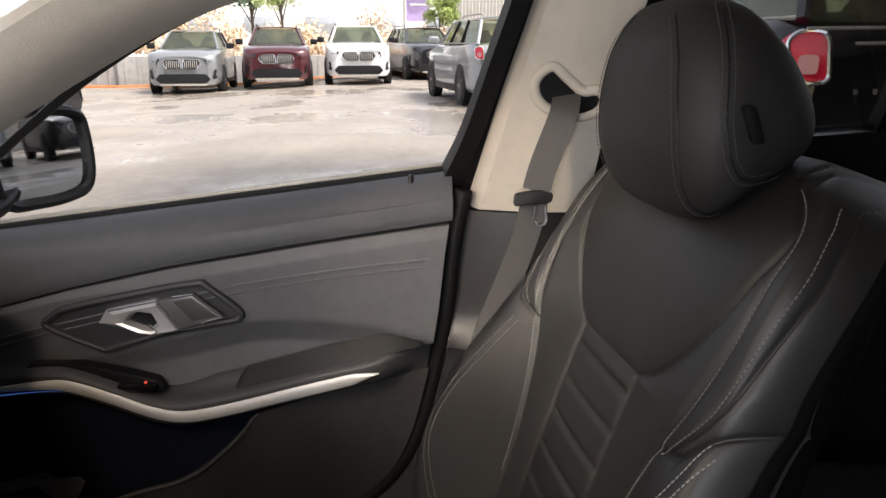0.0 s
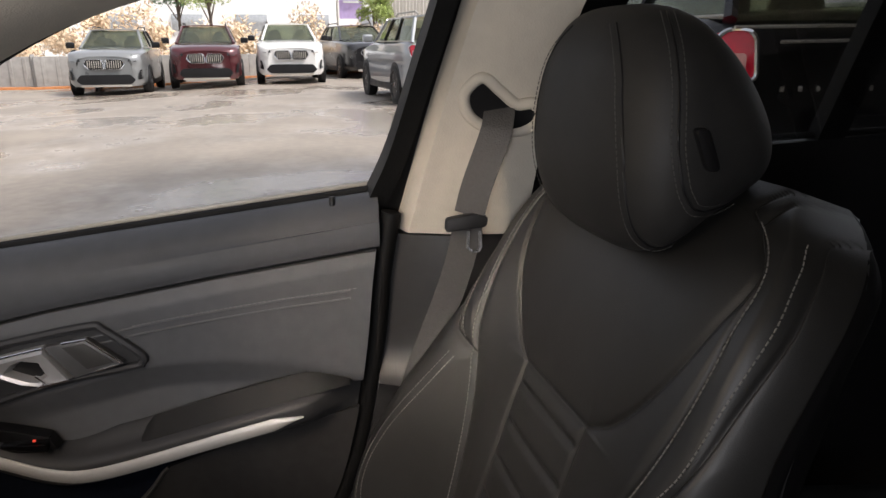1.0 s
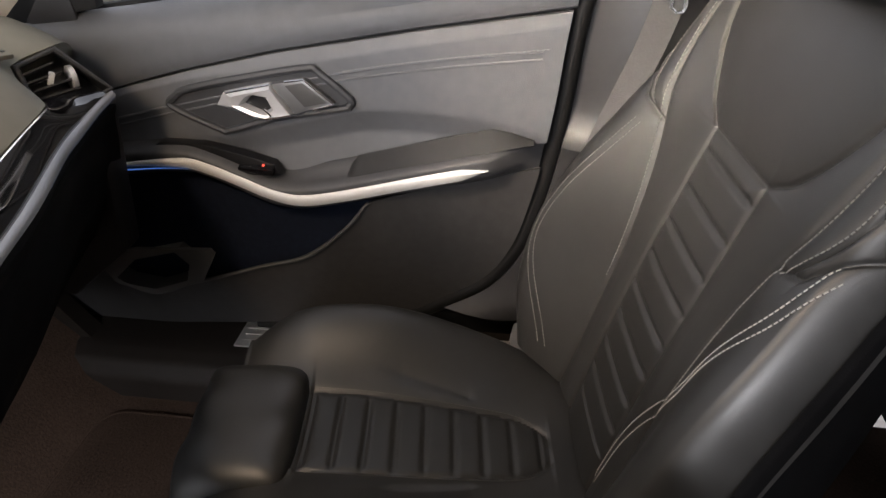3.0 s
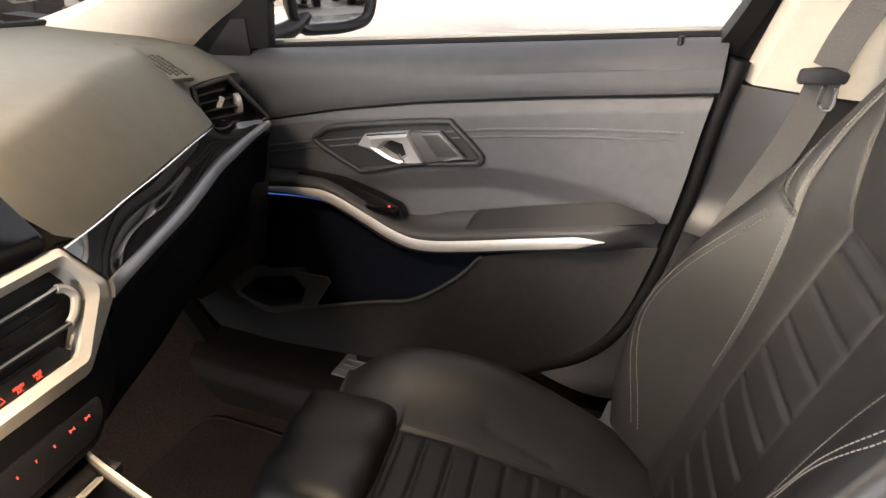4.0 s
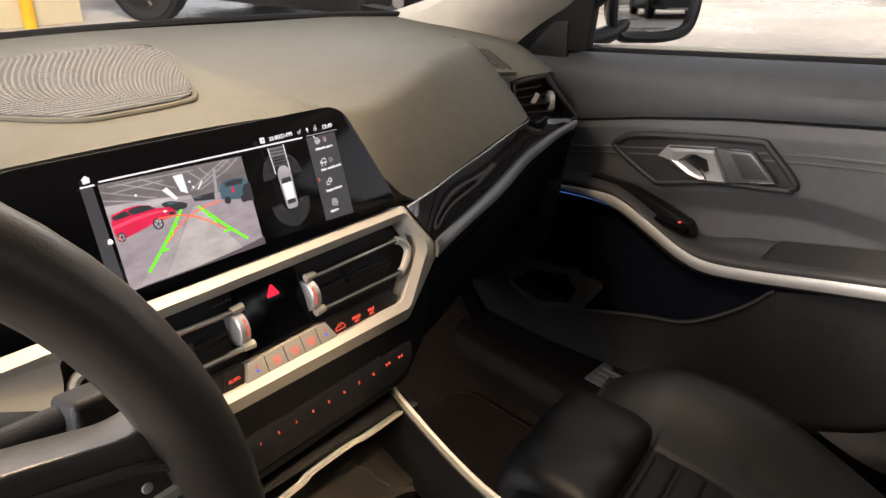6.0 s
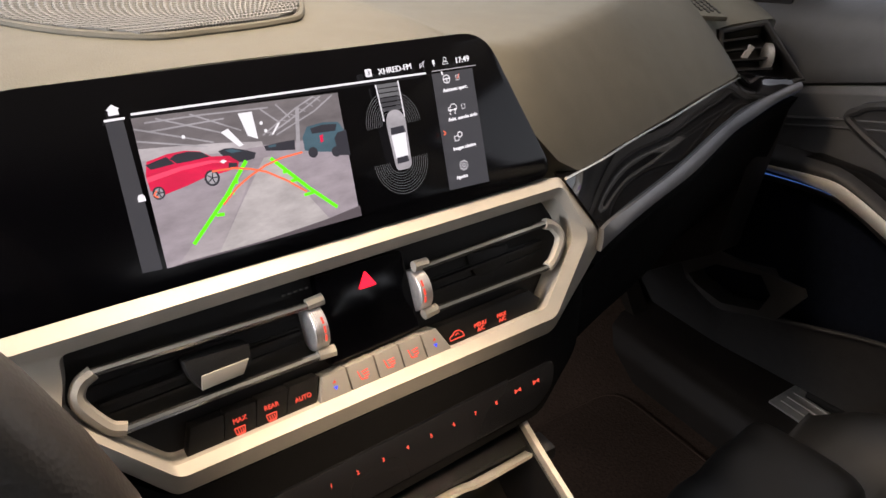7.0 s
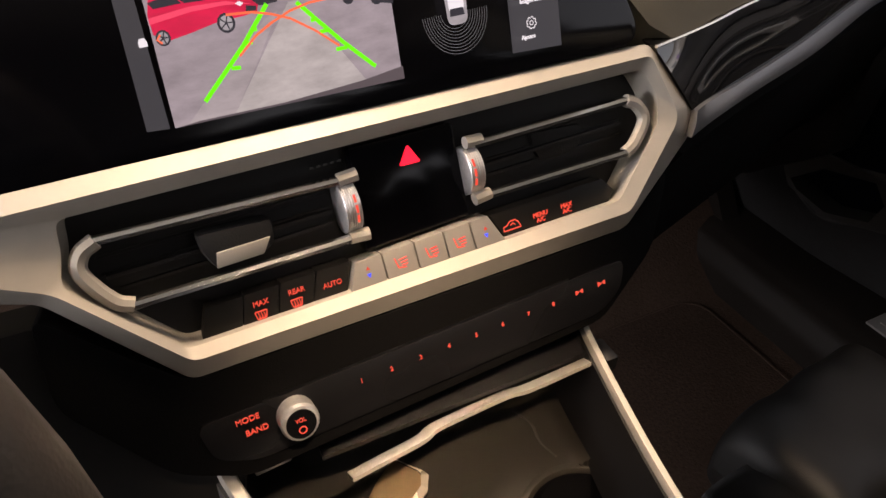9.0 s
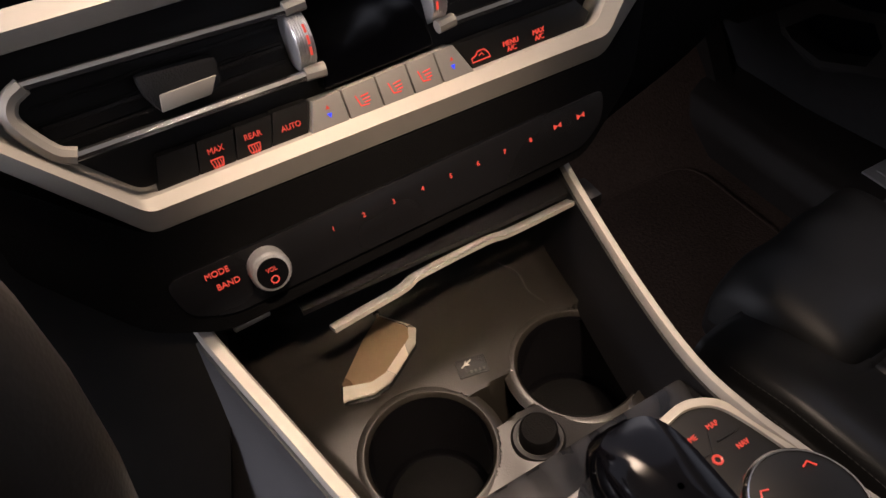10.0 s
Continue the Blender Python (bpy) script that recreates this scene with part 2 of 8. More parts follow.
def pane_material(name, tint=(1, 1, 1), gloss=1.0):
    """Thin clear glass: it lets light pass, and mirrors by Fresnel."""
    m = bpy.data.materials.new(name)
    m.use_nodes = True
    nt = m.node_tree
    nt.nodes.remove(nt.nodes["Principled BSDF"])
    t = nt.nodes.new("ShaderNodeBsdfTransparent")
    t.inputs[0].default_value = (*tint, 1)
    g = nt.nodes.new("ShaderNodeBsdfGlossy")
    g.inputs["Roughness"].default_value = 0.02
    fr = nt.nodes.new("ShaderNodeFresnel")
    fr.inputs[0].default_value = 1.45
    mul = nt.nodes.new("ShaderNodeMath")
    mul.operation = "MULTIPLY"
    mul.inputs[1].default_value = gloss
    nt.links.new(fr.outputs[0], mul.inputs[0])
    mx = nt.nodes.new("ShaderNodeMixShader")
    nt.links.new(mul.outputs[0], mx.inputs[0])
    nt.links.new(t.outputs[0], mx.inputs[1])
    nt.links.new(g.outputs[0], mx.inputs[2])
    nt.links.new(mx.outputs[0], nt.nodes["Material Output"].inputs[0])
    return m


LEATHER = material("black_leather", (0.0135, 0.0135, 0.0133), 0.46, 0, 0.15, 60, 0.14, 900, spec=0.5)
LEATHER_FLAT = material("black_leather_insert", (0.0115, 0.0115, 0.0113), 0.5, 0, 0.15, 80, 0.3, 1100, spec=0.4)
DASH_SKIN = material("grey_dashboard_skin", (0.090, 0.087, 0.072), 0.75, 0, 0.08, 50, 0.4, 1100, spec=0.2)
DOOR_PAD = material("charcoal_door_pad", (0.070, 0.073, 0.079), 0.5, 0, 0.10, 50, 0.4, 1000, spec=0.4)
DOOR_MID = material("grey_door_leather", (0.096, 0.099, 0.106), 0.55, 0, 0.10, 60, 0.35, 900, spec=0.4)
PLASTIC = material("black_grained_plastic", (0.016, 0.016, 0.0165), 0.6, 0, 0.15, 70, 0.5, 1200, spec=0.3)
PLASTIC_DARK = material("black_plain_plastic", (0.006, 0.006, 0.007), 0.45, 0, 0.2, 60, spec=0.4)
PLASTIC_GREY = material("grey_grained_plastic", (0.050, 0.049, 0.048), 0.5, 0, 0.1, 70, 0.4, 1200)
GLOSS_BLACK = material("piano_black", (0.005, 0.005, 0.006), 0.05, 0, 0.2, 20, spec=0.45, rough_vary=0.02)
SCREEN_GLASS = material("dark_screen_glass", (0.002, 0.002, 0.003), 0.12, 0, 0.3, 10, spec=0.2, rough_vary=0.04)
RUBBER = material("black_rubber", (0.006, 0.006, 0.006), 0.6, 0, 0.2, 80, 0.2, 200, spec=0.2)
SATIN = material("satin_silver", (0.46, 0.435, 0.385), 0.58, 0.40, 0.06, 90, 0.0, rough_vary=0.05)
STRIP_SILVER = material("pale_satin_silver", (0.66, 0.65, 0.63), 0.48, 0.4, 0.05, 90, rough_vary=0.05)
SATIN_DARK = material("satin_metal", (0.60, 0.60, 0.61), 0.34, 0.55, 0.06, 90, rough_vary=0.05)
CHROME = material("chrome", (0.78, 0.78, 0.79), 0.16, 1.0, 0.05, 60, rough_vary=0.06)
KNURL = material("knurled_metal", (0.60, 0.60, 0.61), 0.30, 0.7, 0.15, 400, rough_vary=0.08)
BEIGE = material("beige_pillar_cloth", (0.53, 0.495, 0.43), 0.85, 0, 0.06, 60, 0.3, 500, spec=0.2)
CARPET = material("brown_grey_carpet", (0.046, 0.030, 0.022), 0.95, 0, 0.35, 220, 0.9, 260, spec=0.1)
WEBBING = material("grey_belt_webbing", (0.058, 0.057, 0.057), 0.65, 0, 0.12, 300, 0.5, 500)
THREAD = material("grey_thread", (0.34, 0.33, 0.31), 0.7, 0, 0.1, 300)
SMOKED = pane_material("smoked_glass", (0.82, 0.83, 0.83), 0.5)
CLEAR_SOFT = pane_material("coated_glass", gloss=0.35)
GRILLE = material("blue_grey_mesh", (0.135, 0.134, 0.124), 0.6, 0, 0.1, 60)
MIRROR = material("mirror_glass", (0.58, 0.60, 0.61), 0.015, 1.0, 0.02, 5, rough_vary=0.005)
RED_GLOW = glowing("red_symbol_light", (1.0, 0.09, 0.05), 0.75)
RED_LAMP = glowing("red_hazard_light", (1.0, 0.01, 0.03), 1.6)
AMBIENT_BLUE = glowing("blue_ambient_light", (0.12, 0.32, 1.0), 0.18)
AMBIENT_FAINT = glowing("faint_blue_ambient_light", (0.05, 0.2, 0.8), 0.012)
BLUE_GLOW = glowing("blue_symbol_light", (0.05, 0.08, 1.0), 1.2)

RIM_LEATHER = material("smooth_black_leather", (0.034, 0.028, 0.023), 0.36, 0, 0.12, 30, 0.15, 900, spec=0.7)
TRAY = material("tray_rubber", (0.014, 0.0125, 0.0105), 0.34, 0, 0.15, 60, 0.12, 1200, spec=0.6)
THREAD_DIM = material("dark_grey_thread", (0.065, 0.063, 0.060), 0.7, 0, 0.1, 300)
TREAD = material("brushed_tread_plate", (0.62, 0.61, 0.59), 0.34, 0.7, 0.08, 60)
PILLAR_LOW = material("satin_black_plastic", (0.024, 0.024, 0.025), 0.36, 0, 0.12, 60, 0.3, 1200, spec=0.5)
THREAD_MID = material("grey_seat_thread", (0.17, 0.165, 0.155), 0.7, 0, 0.1, 300)
HEAD_LEATHER = material("matt_black_leather", (0.018, 0.018, 0.018), 0.56, 0, 0.15, 60, 0.2, 900, spec=0.35)
SATIN_KEY = material("satin_key", (0.36, 0.345, 0.315), 0.45, 0.35, 0.05, 90, rough_vary=0.05)
SATIN_DIM = material("satin_grey_strip", (0.20, 0.20, 0.205), 0.42, 0.7, 0.06, 90, rough_vary=0.05)
# Near-black plastic: shade under the dashboard and in the wells is coloured in.
GLOVE = material("matt_black_shaded", (0.0035, 0.0035, 0.0038), 0.70, 0, 0.2, 60, 0.3, 1200, spec=0.06)
RED_KEY = glowing("bright_red_symbol_light", (1.0, 0.05, 0.03), 1.3)
THREAD_DOOR = material("grey_door_thread", (0.22, 0.22, 0.23), 0.7, 0, 0.1, 300)
# Seat leather again, with the shade on the seat's sides put into its colour.
FLANK_SHADED = material("shaded_leather_flank", (0.0045, 0.0045, 0.005), 0.65, 0, 0.15, 60, 0.2, 900, spec=0.12)
SILL = material("dark_brown_plastic", (0.014, 0.011, 0.009), 0.55, 0, 0.15, 60, 0.4, 1200, spec=0.25)
POCKET = material("blue_black_felt", (0.008, 0.011, 0.020), 0.9, 0, 0.2, 120, spec=0.1)
DOOR_LOW = material("dark_grey_door_plastic", (0.036, 0.035, 0.035), 0.6, 0, 0.15, 70, 0.5, 1200, spec=0.25)
KEYPAD = material("smooth_black_key", (0.010, 0.0095, 0.009), 0.5, 0, 0.15, 60, spec=0.3)
RECESS = material("dark_grey_recess", (0.034, 0.035, 0.038), 0.5, 0, 0.1, 70, 0.3, 1200, spec=0.4)
LEDGE = material("charcoal_armrest", (0.046, 0.046, 0.048), 0.5, 0, 0.1, 70, 0.3, 1200, spec=0.4)
RADIO = material("soft_gloss_black", (0.006, 0.006, 0.007), 0.28, 0, 0.2, 40, spec=0.35, rough_vary=0.04)

# ---- the front passenger door ----
BELT = lambda y: 0.847 - 0.126 * y
PAD_LOW = [(-0.43, 0.838), (-0.21, 0.806), (-0.014, 0.773), (0.12, 0.744), (0.238, 0.713), (0.45, 0.66)]
STRIP = [(-0.43, 0.655), (-0.311, 0.628), (-0.21, 0.604), (-0.083, 0.573), (-0.03, 0.566), (0.01, 0.574), (0.053, 0.592), (0.10, 0.611), (0.137, 0.620), (0.242, 0.612), (0.45, 0.592)]
DOOR_REAR = [(0.20, -0.30), (0.30, -0.15), (0.341, -0.202), (0.391, -0.287), (0.465, -0.343), (0.574, -0.377), (0.703, -0.399), (0.815, -0.412), (0.90, -0.428)]
FRONT = 0.46


def rear_edge(z):
    return soft_table(DOOR_REAR[2:], z) if z > 0.341 else -0.202 + (0.341 - z) * 2.6


def build_door():
    door = thing("passenger_door", (0.76, 0.0, 0.28), "closed dark grey front passenger door with leather panel and silver strip", "car door")

    def pad(u, v):
        y = FRONT + (rear_edge(0.86) - FRONT) * u
        top, low = BELT(y), lerp_table(PAD_LOW, y)
        s = [(0.800, top - 0.004), (0.795, top + 0.002), (0.785, top + 0.003), (0.770, top - 0.003), (0.757, top - 0.014), (0.748, top - 0.03),
             (0.744, low + 0.035), (0.742, low + 0.014), (0.744, low + 0.004), (0.752, low)]
        k = v * (len(s) - 1)
        i = min(len(s) - 2, int(k))
        t = k - i
        return V3(s[i][0] * (1 - t) + s[i + 1][0] * t, y, s[i][1] * (1 - t) + s[i + 1][1] * t)
    part("upper_pad", sheet(pad, 40, 18, (0.02, 0, 0)), DOOR_PAD, door, "charcoal soft-touch belt pad")

    def mid(u, v):
        y = FRONT + (rear_edge(0.75) - FRONT) * u
        top, low = lerp_table(PAD_LOW, y) - 0.001, soft_table(STRIP, y) + 0.006
        z = top + (low - top) * v
        y = FRONT + (rear_edge(z) - FRONT) * u
        crease = soft_table([(-0.42, 0.652), (-0.358, 0.670), (-0.267, 0.689), (-0.143, 0.695), (-0.08, 0.683), (0.0, 0.665), (0.08, 0.645), (0.45, 0.60)], y)
        drop = max(0.0, crease - z)
        scoop = 0.016 * min(1.0, drop / 0.035) ** 0.8 - 0.012 * min(1.0, max(0.0, drop - 0.035) / 0.05)
        return V3(0.738 + 0.006 * (1 - min(1, v * 12)) + scoop, y, z)
    part("middle_panel", sheet(mid, 48, 56, (0.02, 0, 0)), DOOR_MID, door, "grey leather middle panel with a stitched seam")
    seam = lambda y, d: V3(0.7365, y, soft_table([(-0.40, 0.781), (-0.25, 0.765), (-0.093, 0.741), (0.145, 0.690), (0.236, 0.667), (0.40, 0.63)], y) + d)
    for d in (0.005, -0.005):
        part("seam", tube([seam(0.42 - i * 0.02, d) for i in range(41) if 0.42 - i * 0.02 > -0.39], 0.0016, 6), DOOR_MID, door)
    part("stitching", stitches([[seam(0.42 - i * 0.02, 0.0075) for i in range(14)], [seam(-0.11 - i * 0.02, 0.0075) for i in range(15)]], 0.0005), THREAD_DOOR, door, "grey thread")

    def rest(u, v):
        y = FRONT + (-0.392 - FRONT) * u
        z = soft_table(STRIP, y)
        up = 0.040 if y < -0.08 else 0.024 + 0.016 * max(0, (0.0 - y) / 0.08)
        s = [(0.745, z + up), (0.741, z + up - 0.002), (0.728, z + 0.022), (0.716, z + 0.017), (0.709, z + 0.011), (0.708, z + 0.006), (0.7095, z - 0.012), (0.716, z - 0.020), (0.735, z - 0.032), (0.748, z - 0.036)]
        k = v * (len(s) - 1)
        i = min(len(s) - 2, int(k))
        t = k - i
        x = s[i][0] * (1 - t) + s[i + 1][0] * t
        z = s[i][1] * (1 - t) + s[i + 1][1] * t
        return V3(x + (0.752 - x) * max(0.0, u - 0.92) / 0.08, FRONT + (rear_edge(z) + 0.002 - FRONT) * u, z)
    part("armrest", sheet(rest, 60, 18, (0.012, 0, 0)), LEDGE, door, "dark grey armrest ledge")

    def inset(u, v):
        y = -0.10 + (-0.375 + 0.10) * u
        z = soft_table(STRIP, y)
        w = min(1, u * 14) * min(1, (1 - u) * 5)
        return V3(0.718 + 0.018 * v, y, z + 0.019 + 0.027 * v * w)
    part("armrest_pad", sheet(inset, 24, 6, (0.006, 0, -0.004)), PLASTIC, door, "black leather elbow pad")

    def trim(u, v):
        y = 0.250 + (-0.314 - 0.250) * u
        z = soft_table(STRIP, y)
        half = 0.0088 * min(1, 0.25 + u * 3.2) * min(1, (1 - u) * 14 + 0.04)
        a = (v - 0.5) * 2
        return V3(0.7045 + 0.0025 * a * a, y, z - 0.003 + half * a)
    part("accent_strip", sheet(trim, 90, 8, (0.004, 0, 0)), STRIP_SILVER, door, "satin silver trim strip")

    part("ambient_light", tube([V3(0.7040, y, soft_table(STRIP, y) - 0.0105) for y in [0.248 - 0.010 * k for k in range(13)]], 0.0011, 6, scale=lambda s: 1 - 0.75 * s), AMBIENT_BLUE, door, "thin blue ambient light line")

    # the lower panel stands proud and its upper edge is the lip of the map pocket
    lip = lambda y: min(soft_table(STRIP, y) - 0.030, soft_table([(-0.20, 0.64), (-0.155, 0.605), (-0.125, 0.545), (-0.09, 0.505), (-0.03, 0.459), (0.04, 0.437), (0.11, 0.413), (0.187, 0.388), (0.245, 0.366), (0.30, 0.385), (0.36, 0.44), (0.46, 0.47)], y))

    def lower(u, v):
        z0, y1 = 0.262 + 0.05 * max(0.0, u - 0.4), FRONT
        y = y1 + (rear_edge(lip(y1 + (-0.39 - y1) * u) * (1 - v) + z0 * v) - y1) * u
        top = lip(y)
        z = top + (z0 - top) * v
        y = y1 + (rear_edge(z) - y1) * u
        proud = 0.030 * math.exp(-(max(0.0, -0.02 - y) / 0.16) ** 2)
        return V3(0.744 - proud * (1 - v) ** 0.8 + 0.018 * v, y, z)
    part("lower_panel", sheet(lower, 80, 30, (0.006, 0, 0)), DOOR_LOW, door, "black grained lower door panel")

    part("outer_skin", sheet(lambda u, v: V3(0.845 + 0.035 * math.sin(math.pi * min(1, 0.2 + v)) - 0.02, FRONT + 0.1 + (-0.50 - FRONT) * u, 0.20 + (BELT(FRONT + (-0.42 - FRONT) * u) - 0.215) * v), 16, 10, (-0.01, 0, 0)), GLOSS_BLACK, door, "painted outer door skin")

    # the map pocket behind that lip, and the bottle holder ahead of it
    lip_pts = [V3(0.712 + 0.030 * (1 - math.exp(-(max(0.0, -0.02 - y) / 0.16) ** 2)), y, lip(y) + 0.001) for y in [-0.135 + 0.485 * i / 60 for i in range(61)]]
    part("pocket_rim", tube(lip_pts, 0.0026, 8, up=(1, 0, 0)), PLASTIC_GREY, door, "worn grey bin rim")
    plate = [(0.338, 0.452), (0.250, 0.466), (0.122, 0.473), (0.116, 0.464), (0.146, 0.410), (0.235, 0.378), (0.300, 0.394)]
    hole = [(0.300, 0.404), (0.257, 0.443), (0.185, 0.462), (0.164, 0.440), (0.174, 0.408), (0.235, 0.386), (0.285, 0.394)]
    to_bin = lambda a, b, h: V3(0.702 - h, a, b)
    part("bottle_holder", ring_of([(plate, 0.0), (plate, 0.006), (hole, 0.004), (hole, -0.03)], to_bin), PLASTIC_GREY, door, "grey plate with a bottle opening", 30)
    part("pocket_liner", prism([(-0.20, 0.60), (-0.20, 0.40), (0.46, 0.30), (0.46, 0.58), (0.1, 0.60)], lambda a, b, h: V3(h, a, b), 0.762, 0.768), POCKET, door, "blue-black pocket lining")

    # the opener in its recess
    to_door = lambda a, b, h: V3(0.738 - h, a, b)
    bez = [(0.150, 0.694), (0.143, 0.708), (0.118, 0.7215), (0.02, 0.742), (-0.060, 0.7555), (-0.076, 0.750), (-0.117, 0.714), (-0.116, 0.703), (-0.105, 0.6985), (-0.01, 0.682), (0.066, 0.6595), (0.082, 0.661)]
    bez_path = smooth_path([to_door(a, b, 0.003) for a, b in bez], 4, True)
    bezel = part("handle_bezel", tube(bez_path, 0.0055, 8, True, up=(1, 0, 0)), RECESS, door, "dark grey handle surround")
    part("handle_recess", prism(bez, to_door, 0.0012, 0.0022), RECESS, bezel)
    outer = [(0.064, 0.7195), (0.030, 0.7270), (-0.0065, 0.7345), (-0.0360, 0.6915), (0.004, 0.6835), (0.030, 0.6870), (0.076, 0.7010)]
    crest = [(0.050, 0.7165), (0.026, 0.7225), (-0.008, 0.7290), (-0.0320, 0.6930), (0.004, 0.6865), (0.022, 0.6895), (0.050, 0.7030)]
    inner = [(0.030, 0.7165), (0.018, 0.7205), (-0.001, 0.7170), (-0.0090, 0.6980), (0.002, 0.6905), (0.014, 0.6915), (0.042, 0.7035)]
    deep = [(0.026, 0.7140), (0.016, 0.7170), (0.001, 0.7140), (-0.0050, 0.6990), (0.004, 0.6930), (0.014, 0.6940), (0.036, 0.7035)]
    opener = part("door_handle", ring_of([(outer, 0.002), (outer, 0.010), (crest, 0.019), (inner, 0.017), (deep, 0.004)], to_door), SATIN_DARK, door, "satin metal door opener", 25)
    part("pull_cup", prism(deep, to_door, 0.0025, 0.0040), PLASTIC_DARK, opener)
    part("opener_edge", tube([to_door(-0.034, 0.6925, 0.018), to_door(0.003, 0.6850, 0.019), to_door(-0.006, 0.6905, 0.0185), to_door(0.004, 0.7000, 0.018)], 0.0019, 6, up=(1, 0, 0)), CHROME, opener, "bright lower edge")
    part("opener_edge", tube([to_door(0.060, 0.7195, 0.012), to_door(0.028, 0.7265, 0.013), to_door(-0.007, 0.7335, 0.013)], 0.0016, 6, up=(1, 0, 0)), CHROME, opener, "bright upper edge")
    grip = [(-0.0085, 0.7345), (-0.058, 0.7425), (-0.097, 0.7090), (-0.0385, 0.6915)]
    lock = part("lock_plate", prism(grip, to_door, 0.002, 0.0135, 0.0015), SATIN_DIM, door, "satin plate beside the opener")
    part("lock_key", prism([(-0.030, 0.7335), (-0.056, 0.7380), (-0.088, 0.7105), (-0.055, 0.7035)], to_door, 0.0134, 0.0150, 0.001), PLASTIC_GREY, lock, "dark grey lock key")
    part("lock_edge", tube([to_door(-0.030, 0.7385, 0.0138), to_door(-0.058, 0.7425, 0.0138), to_door(-0.097, 0.7088, 0.0138), to_door(-0.066, 0.6995, 0.0138)], 0.0017, 6, up=(1, 0, 0)), CHROME, lock, "bright edge")

    # window switch in a dark trough on the ledge
    part("switch_trough", prism([(0.20, 0.630), (0.175, 0.643), (0.108, 0.641), (0.045, 0.626), (0.004, 0.614), (-0.006, 0.596), (0.03, 0.597), (0.10, 0.618)], lambda a, b, h: V3(h, a, b), 0.7215, 0.742, 0.003), PLASTIC_DARK, door, "black switch trough")
    sw = part("window_switch", box(0, 0, 0, 0.020, 0.055, 0.012, 0.003, m=pose(0.722, 0.030, 0.606, 0, -12, -4)), GLOSS_BLACK, door, "black window switch with a red light")
    part("switch_light", box(0, 0, 0, 0.003, 0.003, 0.002, m=pose(0.7125, 0.016, 0.616)), RED_GLOW, sw)

    part("lock_pin", lathe([(0.009, -0.004), (0.0095, 0.001), (0.007, 0.003), (0.004, 0.004), (0.0042, 0.017), (0.003, 0.019)], pose(0.772, -0.362, 0.881), 16), PLASTIC_DARK, door, "black lock pin")
    part("screw", lathe([(0.004, -0.002), (0.004, 0.002)], pose(0.793, -0.412, 0.782, 0, -90, 0), 12), SATIN, door)

    # weatherstrip, black upper window guides and the corner cover with its small speaker
    part("belt_seal", tube([(0.800, y, BELT(y) + 0.003) for y in (0.30, 0.1, -0.1, -0.3, -0.42)], 0.006, 8), RUBBER, door)
    part("chrome_belt", box(0.815, -0.06, BELT(-0.06) + 0.004, 0.012, 0.72, 0.010, 0.002, m=pose(0.819, -0.06, BELT(-0.06) + 0.007, -7.2, 0, 0)), SATIN, door, "pale outer window ledge")
    edge = [(0.762, rear_edge(z) - 0.012, z) for z in (0.36, 0.40, 0.46, 0.52, 0.58, 0.65, 0.72, 0.8, 0.88)]
    part("door_seal", tube(smooth_path([(0.77, 0.1, 0.272), (0.768, -0.1, 0.292), (0.766, -0.19, 0.325)] + edge, 4), 0.013, 10, up=(1, 0, 0)), RUBBER, door, "black rubber door seal")
    guide = smooth_path([(0.795, -0.420, 0.895), (0.762, -0.446, 0.96), (0.71, -0.474, 1.06), (0.662, -0.496, 1.145), (0.648, -0.490, 1.172), (0.642, -0.455, 1.182), (0.648, -0.36, 1.170), (0.660, -0.235, 1.148),
                         (0.680, -0.112, 1.112), (0.706, 0.02, 1.045), (0.735, 0.14, 0.965), (0.765, 0.25, 0.885), (0.78, 0.33, 0.83)], 5)
    part("window_guide", sweep(guide, [(-0.010, -0.016), (0.010, -0.016), (0.012, 0.012), (-0.012, 0.012)], up=(1, 0, 0.3), scale=lambda s: 1.25 - 0.7 * s if s < 0.3 else max(0.5, 1 - 2.2 * (s - 0.3))), RUBBER, door, "black window channel")
    sail = [(0.246, 0.823), (0.430, 0.785), (0.300, 0.905), (0.226, 0.975), (0.222, 0.93)]
    cover = part("mirror_corner_cover", prism(sail, lambda a, b, h: V3(0.795 - 0.30 * (b - 0.80) - h, a, b), 0.0, 0.022, 0.006), PLASTIC, door, "black sail-shaped corner cover")
    face = [(0.366, 0.803), (0.349, 0.790), (0.283, 0.804), (0.276, 0.866), (0.303, 0.863)]
    part("speaker_cover", prism(face, lambda a, b, h: V3(0.795 - 0.30 * (b - 0.80) - h, a, b), 0.020, 0.026, 0.003), RECESS, cover, "dark grey tweeter cover")
    return door


def ring_of(rings, place):
    """A ring of facets through several outlines of equal length, each with its height."""
    n = len(rings[0][0])
    verts = [place(a, b, h) for pts, h in rings for a, b in pts]
    faces = [[k * n + j, k * n + (j + 1) % n, (k + 1) * n + (j + 1) % n, (k + 1) * n + j] for k in range(len(rings) - 1) for j in range(n)]
    return faces_of(verts, faces)


build_door()


